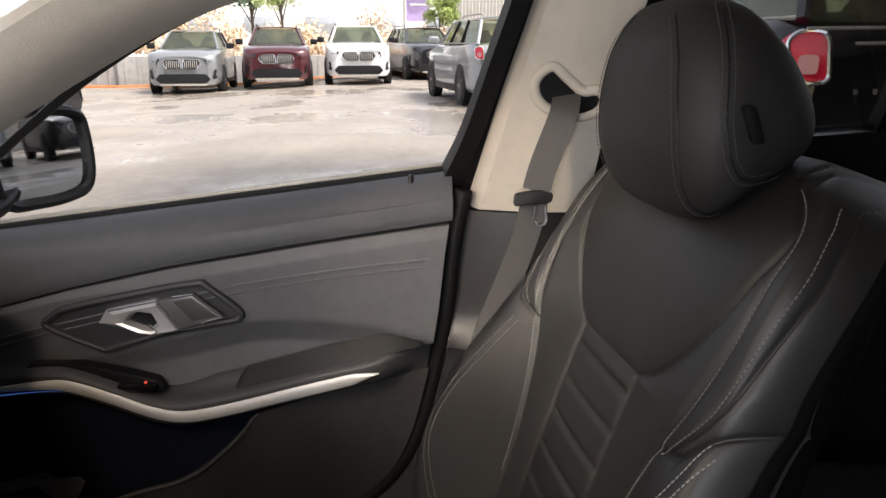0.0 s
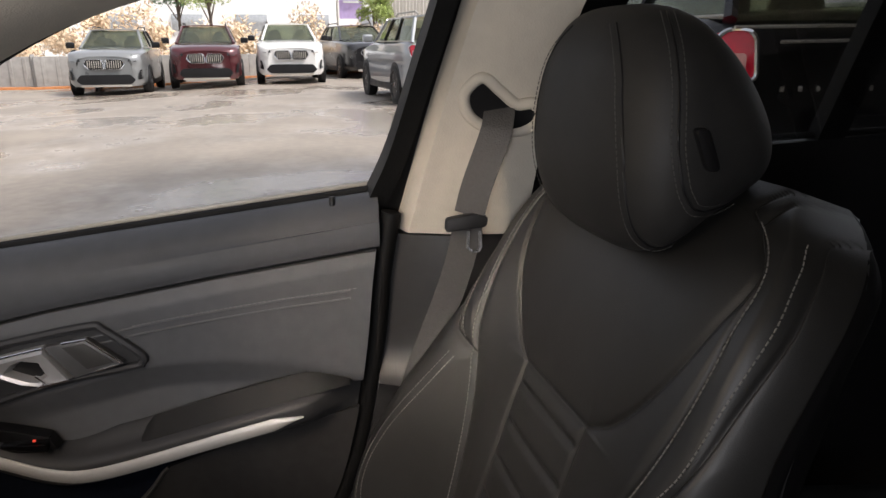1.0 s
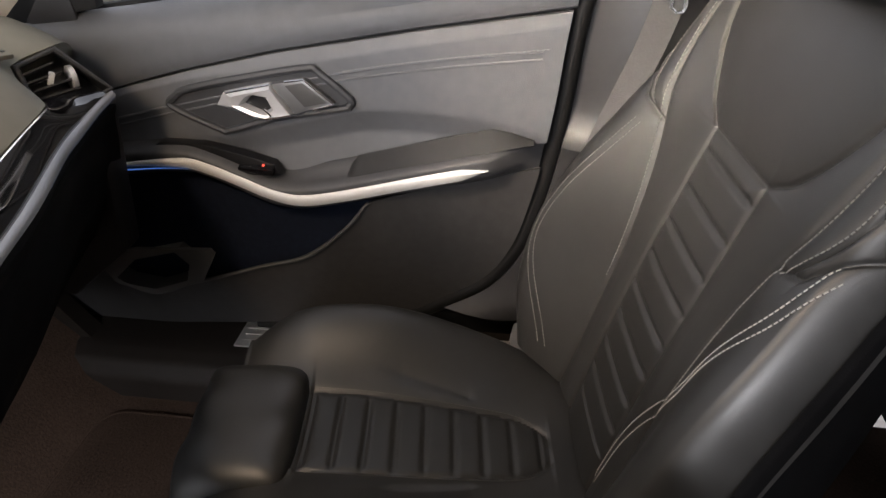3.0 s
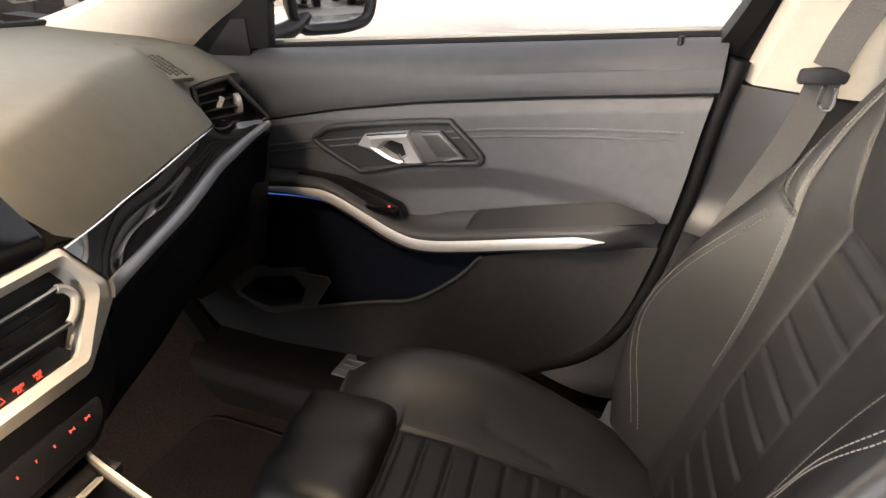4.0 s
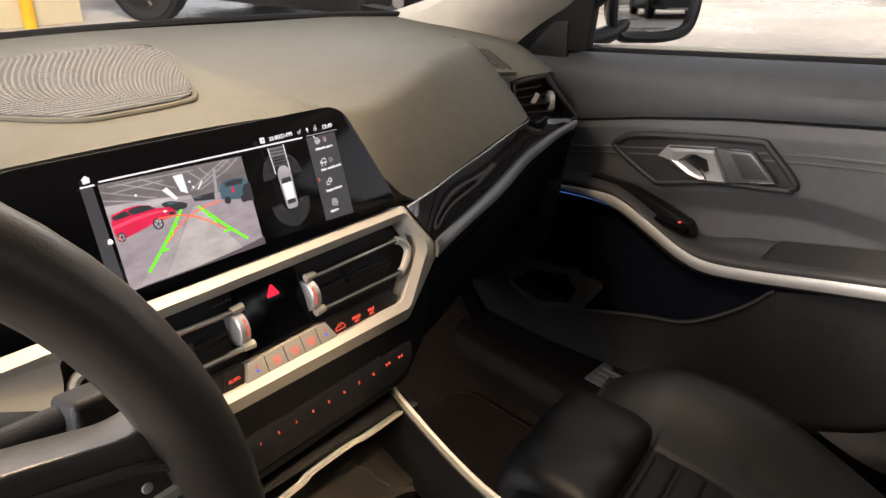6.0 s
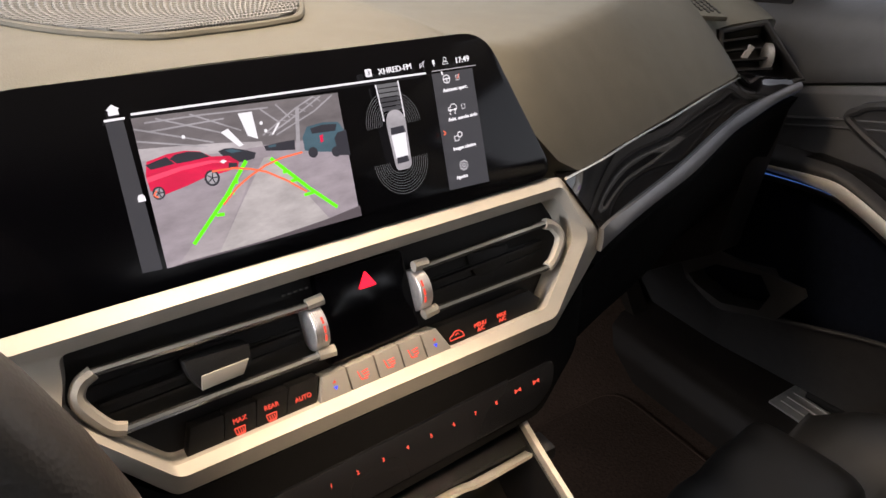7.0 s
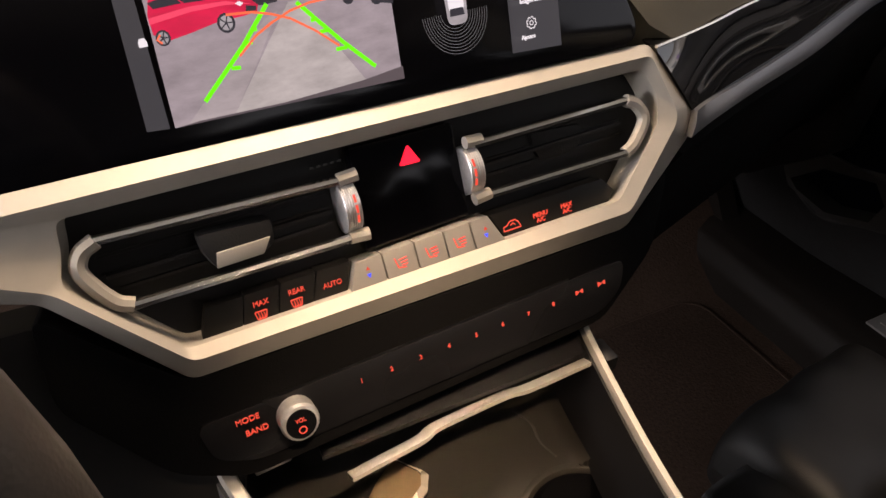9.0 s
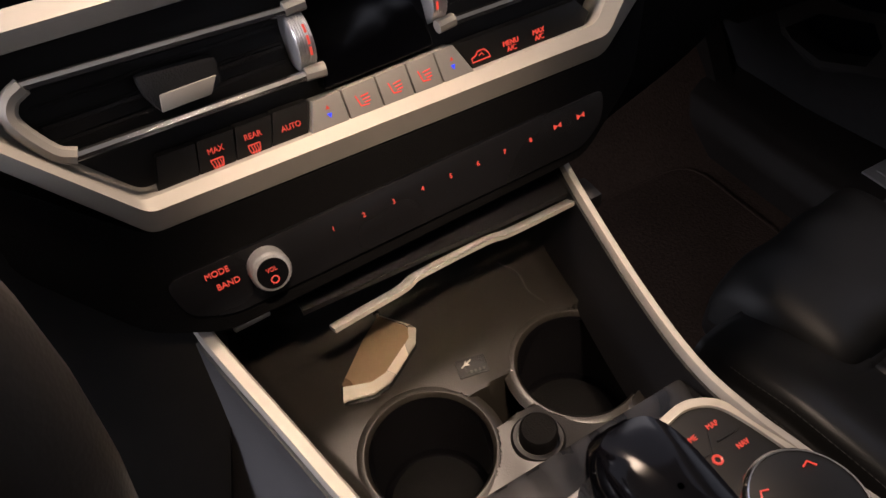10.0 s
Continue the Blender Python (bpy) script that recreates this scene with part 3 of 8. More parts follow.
def build_mirror():
    mirror = thing("side_mirror", (0.93, 0.30, 0.80), "black door mirror with clear glass outside the passenger door", "car mirror")
    m = pose(0.985, 0.250, 0.893, 0, 0, -24) @ pose(0, 0, 0, -3.5)
    rim = [(-0.085, -0.055), (-0.02, -0.072), (0.06, -0.068), (0.088, -0.04), (0.092, 0.03), (0.08, 0.066), (0.02, 0.078), (-0.07, 0.078), (-0.09, 0.05)]
    rim = [(p.x, p.y) for p in smooth_path([(a, b, 0) for a, b in rim], 5, True)]

    def shell(u, v):
        a = u * len(rim)
        x, z = rim[int(a) % len(rim)]
        s = math.sqrt(max(0.0, 1 - (v * 0.98) ** 2))
        return m @ V3(x * s, 0.085 * v, z * s)
    part("housing", sheet(shell, len(rim), 10, close_u=True), GLOSS_BLACK, mirror, "glossy black housing")
    part("mirror_bezel", tube([m @ V3(x, 0.0, z) for x, z in rim], 0.010, 8, True, up=(0, 1, 0)), PLASTIC_DARK, mirror)
    part("mirror_glass", prism([(x * 0.97, z * 0.97) for x, z in rim], lambda a, b, h: m @ V3(a, h, b), 0.002, 0.004), MIRROR, mirror, "clear mirror glass")
    part("mirror_arm", tube(smooth_path([(0.80, 0.31, 0.822), (0.84, 0.30, 0.822), (0.90, 0.285, 0.830), (0.95, 0.285, 0.85)], 4), 0.016, 10), PLASTIC_DARK, mirror)


build_mirror()

# ---- dashboard and centre stack ----
STACK = Matrix(((0.9993, 0.0152, 0.0342, 0.0), (0.0374, 0.4057, -0.9133, 0.0006), (0.0, 0.9140, 0.4059, 0.7998), (0, 0, 0, 1)))


def S(u, v, w):
    """A place on the face of the centre stack: across, up, and out towards the seats."""
    return STACK @ V3(u, v, w)


def slab(outline, low, high, bevel=0.0, segments=2):
    return prism(outline, S, low, high, bevel, segments)


def rounded(points, r=0.004, k=4):
    """Rounds the corners of a 2D outline."""
    out = []
    n = len(points)
    for i in range(n):
        p, a, b = Vector(points[i]), Vector(points[i - 1]), Vector(points[(i + 1) % n])
        ra = p + (a - p).normalized() * min(r, (a - p).length * 0.45)
        rb = p + (b - p).normalized() * min(r, (b - p).length * 0.45)
        for s in range(k + 1):
            t = s / k
            out.append(tuple((1 - t) ** 2 * ra + 2 * t * (1 - t) * p + t * t * rb))
    return out


def words(text, size, u, v, w, parent, mat=None, stretch=1.0, name="lettering"):
    return part(name, text_mesh(text, size, STACK @ Matrix.Translation((u, v, w)), stretch=stretch), mat or RED_GLOW, parent, smooth=0)


def dash_top(x, s):
    """Skin of the dashboard: from the windscreen (s = 0) to its rear lip (s = 1)."""
    lip_y = soft_table([(-0.75, 0.15), (-0.45, 0.10), (-0.2, 0.075), (0.08, 0.064), (0.105, 0.052), (0.128, 0.026), (0.150, 0.019), (0.20, 0.037), (0.35, 0.093), (0.46, 0.132), (0.50, 0.162), (0.53, 0.205), (0.555, 0.234), (0.60, 0.210), (0.64, 0.22), (0.75, 0.29)], x)
    lip_z = soft_table([(-0.75, 0.78), (-0.45, 0.88), (-0.2, 0.893), (0.08, 0.890), (0.105, 0.872), (0.128, 0.834), (0.150, 0.8135), (0.20, 0.809), (0.35, 0.801), (0.46, 0.796), (0.50, 0.789), (0.53, 0.796), (0.555, 0.808), (0.60, 0.818), (0.64, 0.812), (0.75, 0.77)], x)
    y0 = 0.47 - 0.35 * max(0, abs(x) - 0.5) ** 1.2
    z0 = soft_table([(-0.75, 0.80), (-0.5, 0.872), (0.0, 0.890), (0.3, 0.880), (0.55, 0.868), (0.66, 0.852), (0.75, 0.82)], x)
    zc = soft_table([(-0.75, 0.80), (-0.5, 0.885), (0.0, 0.898), (0.08, 0.896), (0.115, 0.882), (0.16, 0.877), (0.3, 0.874), (0.40, 0.868), (0.55, 0.854), (0.66, 0.838), (0.75, 0.80)], x)
    crease = lip_y + soft_table([(0.06, 0.075), (0.11, 0.045), (0.15, 0.056), (0.20, 0.063), (0.30, 0.078), (0.36, 0.096), (0.45, 0.110), (0.56, 0.080), (0.75, 0.075)], x)
    if s < 0.7:
        t = s / 0.7
        y = y0 + (crease - y0) * t
        z = z0 + (zc - z0) * (1 - (1 - t) ** 2)
    else:
        t = min(1.0, (s - 0.7) / 0.3)
        y = crease + (lip_y - crease) * (1 - (1 - t) ** 1.1)
        z = zc + (lip_z - zc) * t ** 1.15
    return V3(x, y, z)


def build_dash():
    dash = thing("dashboard", (0.0, 0.3, 0.5), "dark grey soft-skinned dashboard with silver and black trim", "dashboard")
    part("dash_skin", sheet(lambda u, v: dash_top(-0.74 + 1.48 * u, v), 96, 30, (0, 0.01, -0.02)), DASH_SKIN, dash, "matt grey grained dashboard skin")

    # glossy trim band with a chrome line above and a satin strip below, from the stack to the side vent
    def even(pts, k=48):
        """Points at equal steps along a smooth line."""
        p = smooth_path(pts, 10)
        d = [0.0]
        for q, r in zip(p, p[1:]):
            d.append(d[-1] + (r - q).length)
        out = []
        for i in range(k + 1):
            s = d[-1] * i / k
            j = max(m for m in range(len(d) - 1) if d[m] <= s)
            out.append(p[j].lerp(p[j + 1], (s - d[j]) / (d[j + 1] - d[j])))
        return out
    top = even([(0.1370, 0.0122, 0.8135), (0.188, 0.031, 0.809), (0.236, 0.050, 0.806), (0.316, 0.080, 0.800), (0.40, 0.110, 0.797), (0.46, 0.131, 0.794), (0.497, 0.158, 0.786), (0.530, 0.192, 0.776)])
    low = even([(0.1560, -0.0035, 0.7812), (0.178, 0.0100, 0.7755), (0.236, 0.0370, 0.7655), (0.320, 0.0700, 0.7600), (0.437, 0.1180, 0.7560), (0.506, 0.1440, 0.7520), (0.578, 0.1600, 0.7530), (0.614, 0.158, 0.760)])
    hem = even([(0.1500, -0.0090, 0.7700), (0.182, 0.0060, 0.7665), (0.246, 0.0360, 0.7560), (0.338, 0.0710, 0.7490), (0.449, 0.1170, 0.7460), (0.513, 0.1400, 0.7420), (0.580, 0.1570, 0.7440), (0.616, 0.155, 0.752)])
    n = len(top)

    def band(u, v):
        i = min(n - 1, round(u * (n - 1)))
        return top[i].lerp(low[i], v) + V3(0, -0.0012 * math.sin(math.pi * v), 0)
    trim = part("trim_band", sheet(band, n - 1, 8, (0, 0.01, 0)), GLOSS_BLACK, dash, "piano black trim band")
    part("trim_line", tube([p + V3(0, -0.0015, 0.0005) for p in top], 0.0010, 6), CHROME, trim, "thin chrome line")

    def strip(u, v):
        i = min(n - 1, round(u * (n - 1)))
        return low[i].lerp(hem[i], v) + V3(0.001, -0.0022 - 0.0012 * math.sin(math.pi * v), 0.0004)
    part("trim_edge", sheet(strip, n - 1, 6, (0, 0.006, -0.001)), SATIN_DIM, dash, "satin grey lower edge")
    low = hem

    def under(u, v):
        i = min(n - 1, round(u * (n - 1)))
        p = low[i]
        s = [(0.0, -0.010), (0.012, -0.03), (0.022, -0.07), (0.040, -0.13), (0.085, -0.20), (0.24, -0.235)]
        k = v * (len(s) - 1)
        j = min(len(s) - 2, int(k))
        t = k - j
        return p + V3(0.04 * u * v, s[j][0] * (1 - t) + s[j + 1][0] * t, s[j][1] * (1 - t) + s[j + 1][1] * t)
    part("glovebox_lid", sheet(under, n - 1, 20, (0, 0.02, 0.0)), GLOVE, dash, "black glovebox front, shade put into its colour")
    part("dash_end", prism([(0.175, 0.745), (0.30, 0.74), (0.44, 0.74), (0.55, 0.40), (0.30, 0.44), (0.20, 0.52)], lambda a, b, h: V3(h, a, b), 0.600, 0.650, 0.006), PLASTIC_DARK, dash)

    # side air vent at the door
    TL, TR, RT, BT, BL = V3(0.558, 0.229, 0.806), V3(0.598, 0.204, 0.816), V3(0.617, 0.157, 0.762), V3(0.553, 0.197, 0.738), V3(0.547, 0.212, 0.758)
    inward = V3(0.60, 0.70, -0.39).normalized()
    vent = part("side_vent", tube([TL, TR, RT, BT, BL], 0.0042, 8, True, up=tuple(inward)), PLASTIC, dash, "black frame of the side air vent")
    part("vent_throat", faces_of([p + inward * d for d in (0.0, 0.035) for p in (TL, TR, RT, BT, BL)], [[i, (i + 1) % 5, 5 + (i + 1) % 5, 5 + i] for i in range(5)] + [[5, 6, 7, 8, 9]]), PLASTIC_DARK, vent, "black vent throat")
    for i in range(4):
        q = 0.20 + 0.2 * i
        a, b = BL.lerp(TL, q), RT.lerp(TR, q).lerp(BL.lerp(TL, q), 0.30)
        part("vent_slat", sweep([a + inward * 0.004, b + inward * 0.004], [(-0.0012, -0.006), (0.0012, -0.006), (0.0012, 0.012), (-0.0012, 0.012)], up=tuple(inward)), PLASTIC_DARK, vent, "black vent slat")
    part("vent_tab", sweep([V3(0.574, 0.205, 0.780), V3(0.579, 0.201, 0.794)], [(-0.004, -0.002), (0.004, -0.002), (0.003, 0.003), (-0.003, 0.003)]), SATIN_DARK, vent, "small metal tab")
    wheel_m = Matrix.Translation(V3(0.598, 0.190, 0.783) + inward * 0.008) @ Euler((0, 0, radians(-40))).to_matrix().to_4x4() @ Euler((0, radians(90), 0)).to_matrix().to_4x4()
    part("vent_wheel", lathe([(0.013, -0.004), (0.015, -0.003), (0.015, 0.003), (0.013, 0.004)], wheel_m, 24), KNURL, vent, "knurled metal thumb wheel")
    part("ambient_line", tube([p + V3(0.0, -0.001, -0.0010) for p in low[24:]], 0.0008, 6), AMBIENT_FAINT, dash, "faint blue ambient light line")

    # small defroster grille in the skin
    place = Matrix.Translation(V3(0.545, 0.275, min((dash_top(0.545, k / 60) for k in range(60)), key=lambda p: abs(p.y - 0.275)).z + 0.002)) @ Euler((radians(-6), radians(14), radians(-106))).to_matrix().to_4x4()
    g = part("defroster_grille", box(0, 0, 0, 0.118, 0.034, 0.006, 0.002, m=place), DASH_SKIN, dash, "slotted side window grille")
    for i in range(9):
        for j in range(4):
            part("slot", box(0, 0, 0, 0.0042, 0.0030, 0.003, m=place @ pose(-0.012 + 0.0072 * i + 0.0036 * (j % 2), -0.0105 + 0.0070 * j, 0.0025)), PLASTIC_DARK, g)
    build_speaker(dash)


def build_speaker(dash):
    """The loudspeaker cover on top: a lattice of fine bars over a dark dish, in a raised rim."""
    outline = [(-0.062, 0.119), (-0.03, 0.114), (0.010, 0.116), (0.028, 0.128), (0.058, 0.209), (0.090, 0.300), (0.093, 0.332), (0.07, 0.346), (-0.14, 0.346), (-0.166, 0.325), (-0.150, 0.26), (-0.105, 0.165)]

    def skin(x, y):
        if y >= 0.142:
            return dash_top(x, max(0, 0.7 * (0.47 - y) / (0.47 - 0.142)))
        return dash_top(x, 0.7 + 0.3 * (1 - (1 - max(0.0, 0.140 - y) / 0.075) ** 0.909))
    rim = smooth_path([skin(x, y) + V3(0, 0, 0.001) for x, y in outline], 6, True)
    grille = part("speaker_grille", tube(rim, 0.0024, 8, True), DASH_SKIN, dash, "light grey perforated loudspeaker cover")
    west = lambda y: soft_table([(0.117, -0.062), (0.165, -0.104), (0.26, -0.149), (0.325, -0.165), (0.344, -0.150)], y)
    east = lambda y: soft_table([(0.117, 0.012), (0.128, 0.027), (0.209, 0.057), (0.300, 0.089), (0.332, 0.092), (0.344, 0.072)], y)
    part("speaker_dish", sheet(lambda u, v: skin(west(0.118 + 0.225 * v) + u * (east(0.118 + 0.225 * v) - west(0.118 + 0.225 * v)), 0.118 + 0.225 * v) + V3(0, 0, 0.0008), 10, 10, (0, 0, -0.004)), PLASTIC_DARK, grille)
    bm = bmesh.new()
    rows, cols = 34, 46
    for j in range(rows):
        v0, v1 = j / rows, (j + 1) / rows
        for i in range(cols):
            cells = []
            for a, b in ((i, v0), (i + 1, v0), (i + 1, v1), (i, v1)):
                u = (a + 0.5 * (j % 2)) / (cols + 0.5)
                bend = 0.05 * math.sin(b * 2.6) * (u - 0.4)
                y = 0.117 + 0.227 * b
                left, right = west(y), east(y)
                x = left + (right - left) * min(1, max(0, u + bend * 0.6))
                cells.append(skin(x, y) + V3(0, 0, 0.0040 - 0.0025 * math.sin(math.pi * u) * math.sin(math.pi * b)))
            c = sum(cells, Vector()) / 4
            outer = [bm.verts.new(p) for p in cells]
            inner = [bm.verts.new(c + (p - c) * 0.80) for p in cells]
            deep = [bm.verts.new(c + (p - c) * 0.76 - V3(0, 0, 0.0022)) for p in cells]
            for k in range(4):
                bm.faces.new((outer[k], outer[(k + 1) % 4], inner[(k + 1) % 4], inner[k]))
                bm.faces.new((inner[k], inner[(k + 1) % 4], deep[(k + 1) % 4], deep[k]))
    tagged(part("speaker_mesh", bm, GRILLE, grille, "fine blue-grey mesh", smooth=0), kind="stuff")


build_dash()

# colours on the display
UI_LINE = glowing("screen_white", (0.90, 0.88, 0.92), 0.7)
UI_GREY = glowing("screen_dark_grey", (0.06, 0.06, 0.07), 0.55)
UI_DIM = glowing("screen_dim_line", (0.16, 0.16, 0.17), 0.6)
UI_GREEN = glowing("screen_green", (0.10, 0.95, 0.0), 0.9)
UI_ORANGE = glowing("screen_orange", (1.0, 0.16, 0.07), 0.8)
UI_RED = glowing("screen_red_car", (0.62, 0.01, 0.06), 0.8, 0.2)
UI_FLOOR = glowing("screen_floor_grey", (0.25, 0.215, 0.235), 0.95, 0.22)
UI_FLOOR_MID = glowing("screen_floor_middle_grey", (0.29, 0.255, 0.265), 0.95, 0.22)
UI_ROOF_PALE = glowing("screen_wall_grey", (0.34, 0.31, 0.32), 0.9, 0.25)
UI_RED_LIGHT = glowing("screen_red_car_shine", (0.85, 0.06, 0.13), 0.8)
UI_BUMPER = glowing("screen_bumper_grey", (0.10, 0.08, 0.09), 0.7)
UI_FLOOR_LIGHT = glowing("screen_floor_pale", (0.34, 0.31, 0.305), 0.95, 0.22)
UI_ROOF = glowing("screen_roof_grey", (0.13, 0.115, 0.12), 0.9, 0.25)
UI_BEAM = glowing("screen_beam_grey", (0.36, 0.34, 0.36), 0.7, 0.25)
UI_CAR = glowing("screen_dark_car", (0.025, 0.025, 0.035), 0.8)
UI_TEAL = glowing("screen_teal_car", (0.05, 0.10, 0.13), 0.8, 0.2)


def build_display():
    display = thing("infotainment_display", S(0, 0.02, -0.01), "black glass display showing the reversing camera", "display")
    glass = rounded([(-0.180, 0.022), (0.131, 0.0185), (0.0985, 0.1065), (-0.142, 0.1135), (-0.172, 0.088)], 0.016, 6)
    part("glass", slab(glass, -0.020, 0.0, 0.0015), SCREEN_GLASS, display, "smooth black glass")
    lay = [0.0003]

    def flat(outline, mat, name, step=0.00003):
        lay[0] += step
        return part(name, slab(outline, lay[0] - 0.00002, lay[0]), mat, display, smooth=0)

    def line(pts, width, mat, name):
        lay[0] += 0.00003
        p = [Vector(q) for q in pts]
        across = []
        for i in range(len(p)):
            t = (p[min(i + 1, len(p) - 1)] - p[max(i - 1, 0)]).normalized() * width / 2
            across.append(Vector((-t.y, t.x)))
        verts = [S(q.x, q.y, lay[0]) for c, n in zip(p, across) for q in (c + n, c - n)]
        return part(name, faces_of(verts, [[2 * i, 2 * i + 1, 2 * i + 3, 2 * i + 2] for i in range(len(p) - 1)]), mat, display, smooth=0)
    flat([(-0.1006, 0.0312), (-0.0925, 0.0305), (-0.0919, 0.0938), (-0.0989, 0.0938)], UI_GREY, "menu_column")
    flat([(0.0564, 0.0279), (0.0827, 0.0265), (0.0858, 0.0880), (0.0596, 0.0888)], UI_GREY, "option_column")
    corner = lambda i: (-0.0907, 0.0023, 0.0049, -0.0890)[i], lambda i: (0.0303, 0.0285, 0.0886, 0.0940)[i]

    def P(a, b):
        """A place in the camera picture, whose four corners are a little askew."""
        return tuple(f(0) * (1 - a) * (1 - b) + f(1) * a * (1 - b) + f(2) * a * b + f(3) * (1 - a) * b for f in corner)
    flat([P(0, 0), P(1, 0), P(1, 1), P(0, 1)], UI_FLOOR, "camera_picture")
    flat([P(0, 0.74), P(0.32, 0.70), P(0.56, 0.69), P(0.73, 0.68), P(1, 0.65), P(1, 1), P(0, 1)], UI_ROOF, "camera_roof")
    flat([P(0, 0.72), P(0.34, 0.69), P(0.56, 0.685), P(0.56, 0.72), P(0.34, 0.76), P(0, 0.80)], UI_ROOF_PALE, "camera_far_wall")
    flat([P(0.24, 0.0), P(0.845, 0.0), P(0.70, 0.35), P(0.59, 0.60), P(0.55, 0.60), P(0.42, 0.35)], UI_FLOOR_LIGHT, "camera_floor")
    flat([P(0.05, 0.0), P(0.24, 0.0), P(0.40, 0.33), P(0.50, 0.56), P(0.44, 0.52)], UI_FLOOR_MID, "camera_floor_shade")
    for a, b, c, d in ((0.569, 0.762, 0.764, 0.927), (0.764, 0.927, 0.865, 0.995), (0.60, 0.755, 0.78, 0.89), (0.78, 0.89, 0.90, 0.99), (0.636, 0.749, 0.854, 0.883), (0.854, 0.883, 0.965, 0.987), (0.0, 0.93, 0.33, 0.768),
                       (0.0, 0.85, 0.30, 0.745), (0.10, 0.98, 0.42, 0.80), (0.25, 0.98, 0.47, 0.82), (0.05, 0.96, 0.30, 0.965), (0.30, 0.965, 0.62, 0.955), (0.06, 0.90, 0.40, 0.92), (0.58, 0.95, 0.66, 0.84), (0.66, 0.97, 0.72, 0.86)):
        line([P(a, b), P(c, d)], 0.0007, UI_BEAM, "camera_beam")
    for i in range(7):
        a = 0.59 + 0.045 * i
        line([P(a, 0.775 + 0.036 * i), P(a + 0.035, 0.770 + 0.030 * i)], 0.0004, UI_BEAM, "camera_lattice")
    flat([P(0.756, 0.929), P(0.775, 0.926), P(0.738, 0.593), P(0.718, 0.597)], UI_BEAM, "camera_post")
    flat([P(0.468, 0.94), P(0.536, 0.942), P(0.541, 0.741), P(0.494, 0.776)], UI_LINE, "camera_skylight")
    flat([P(0.371, 0.826), P(0.407, 0.846), P(0.465, 0.716), P(0.443, 0.707)], UI_LINE, "camera_skylight")
    flat([P(0.65, 0.83), P(0.665, 0.835), P(0.62, 0.755), P(0.61, 0.755)], UI_LINE, "camera_skylight")
    for a, b in ((0.20, 0.835), (0.52, 0.80), (0.585, 0.79), (0.57, 0.85)):
        flat([P(a + 0.009 * math.cos(t * 1.047), b + 0.014 * math.sin(t * 1.047)) for t in range(6)], UI_LINE, "camera_roof_lamp")
    flat([P(0.561, 0.683), P(0.63, 0.690), P(0.72, 0.692), P(0.713, 0.617), P(0.64, 0.63), P(0.566, 0.648)], UI_CAR, "camera_car_row")
    flat([P(0.58, 0.68), P(0.62, 0.683), P(0.62, 0.665), P(0.585, 0.665)], UI_TEAL, "camera_car_glint")
    flat([P(0.339, 0.701), P(0.37, 0.713), P(0.409, 0.708), P(0.474, 0.674), P(0.514, 0.647), P(0.501, 0.607), P(0.441, 0.600), P(0.40, 0.605), P(0.368, 0.64)], UI_CAR, "camera_car_far")
    flat([P(0.37, 0.70), P(0.405, 0.702), P(0.45, 0.675), P(0.40, 0.672)], UI_TEAL, "camera_car_far_window")
    flat([P(0.003, 0.624), P(0.019, 0.71), P(0.112, 0.739), P(0.19, 0.743), P(0.256, 0.722), P(0.302, 0.674), P(0.386, 0.657), P(0.424, 0.605), P(0.414, 0.567), P(0.357, 0.553), P(0.253, 0.540), P(0.152, 0.504), P(0.062, 0.479), P(0.007, 0.521)], UI_RED, "camera_car")
    flat([P(0.003, 0.61), P(0.16, 0.645), P(0.30, 0.650), P(0.40, 0.615), P(0.30, 0.628), P(0.16, 0.615), P(0.003, 0.575)], UI_RED_LIGHT, "camera_car_shoulder")
    flat([P(0.145, 0.728), P(0.206, 0.734), P(0.264, 0.715), P(0.294, 0.676), P(0.207, 0.667), P(0.146, 0.666), P(0.117, 0.705)], UI_CAR, "camera_car_window")
    flat([P(0.012, 0.69), P(0.105, 0.722), P(0.135, 0.668), P(0.03, 0.655)], UI_CAR, "camera_car_window")
    flat([P(0.375, 0.61), P(0.415, 0.600), P(0.412, 0.575), P(0.37, 0.575)], UI_CAR, "camera_car_grille")
    flat([P(0.335, 0.628), P(0.352, 0.640), P(0.368, 0.625), P(0.352, 0.610)], UI_LINE, "camera_car_lamp")
    for a, b, r in ((0.285, 0.528, 0.036), (0.039, 0.497, 0.028)):
        flat([P(a + r * math.cos(t * 0.5236), b + r * 1.6 * math.sin(t * 0.5236)) for t in range(12)], UI_CAR, "camera_wheel")
        flat([P(a + r * 0.72 * math.cos(t * 0.5236), b + r * 1.2 * math.sin(t * 0.5236)) for t in range(12)], UI_BEAM, "camera_rim")
        for t in range(5):
            line([P(a, b), P(a + r * 0.7 * math.cos(t * 1.2566), b + r * 1.15 * math.sin(t * 1.2566))], 0.0005, UI_CAR, "camera_spoke")
    flat([P(0.76, 0.697), P(0.793, 0.772), P(0.879, 0.786), P(0.964, 0.772), P(0.989, 0.705), P(0.98, 0.554), P(0.927, 0.545), P(0.843, 0.565), P(0.759, 0.597)], UI_TEAL, "camera_car_teal")
    flat([P(0.808, 0.755), P(0.878, 0.769), P(0.954, 0.758), P(0.941, 0.707), P(0.813, 0.713)], UI_CAR, "camera_car_teal_window")
    for a, b in ((0.80, 0.572), (0.925, 0.545)):
        flat([P(a + 0.026 * math.cos(t * 0.628), b + 0.042 * math.sin(t * 0.628)) for t in range(10)], UI_CAR, "camera_wheel")
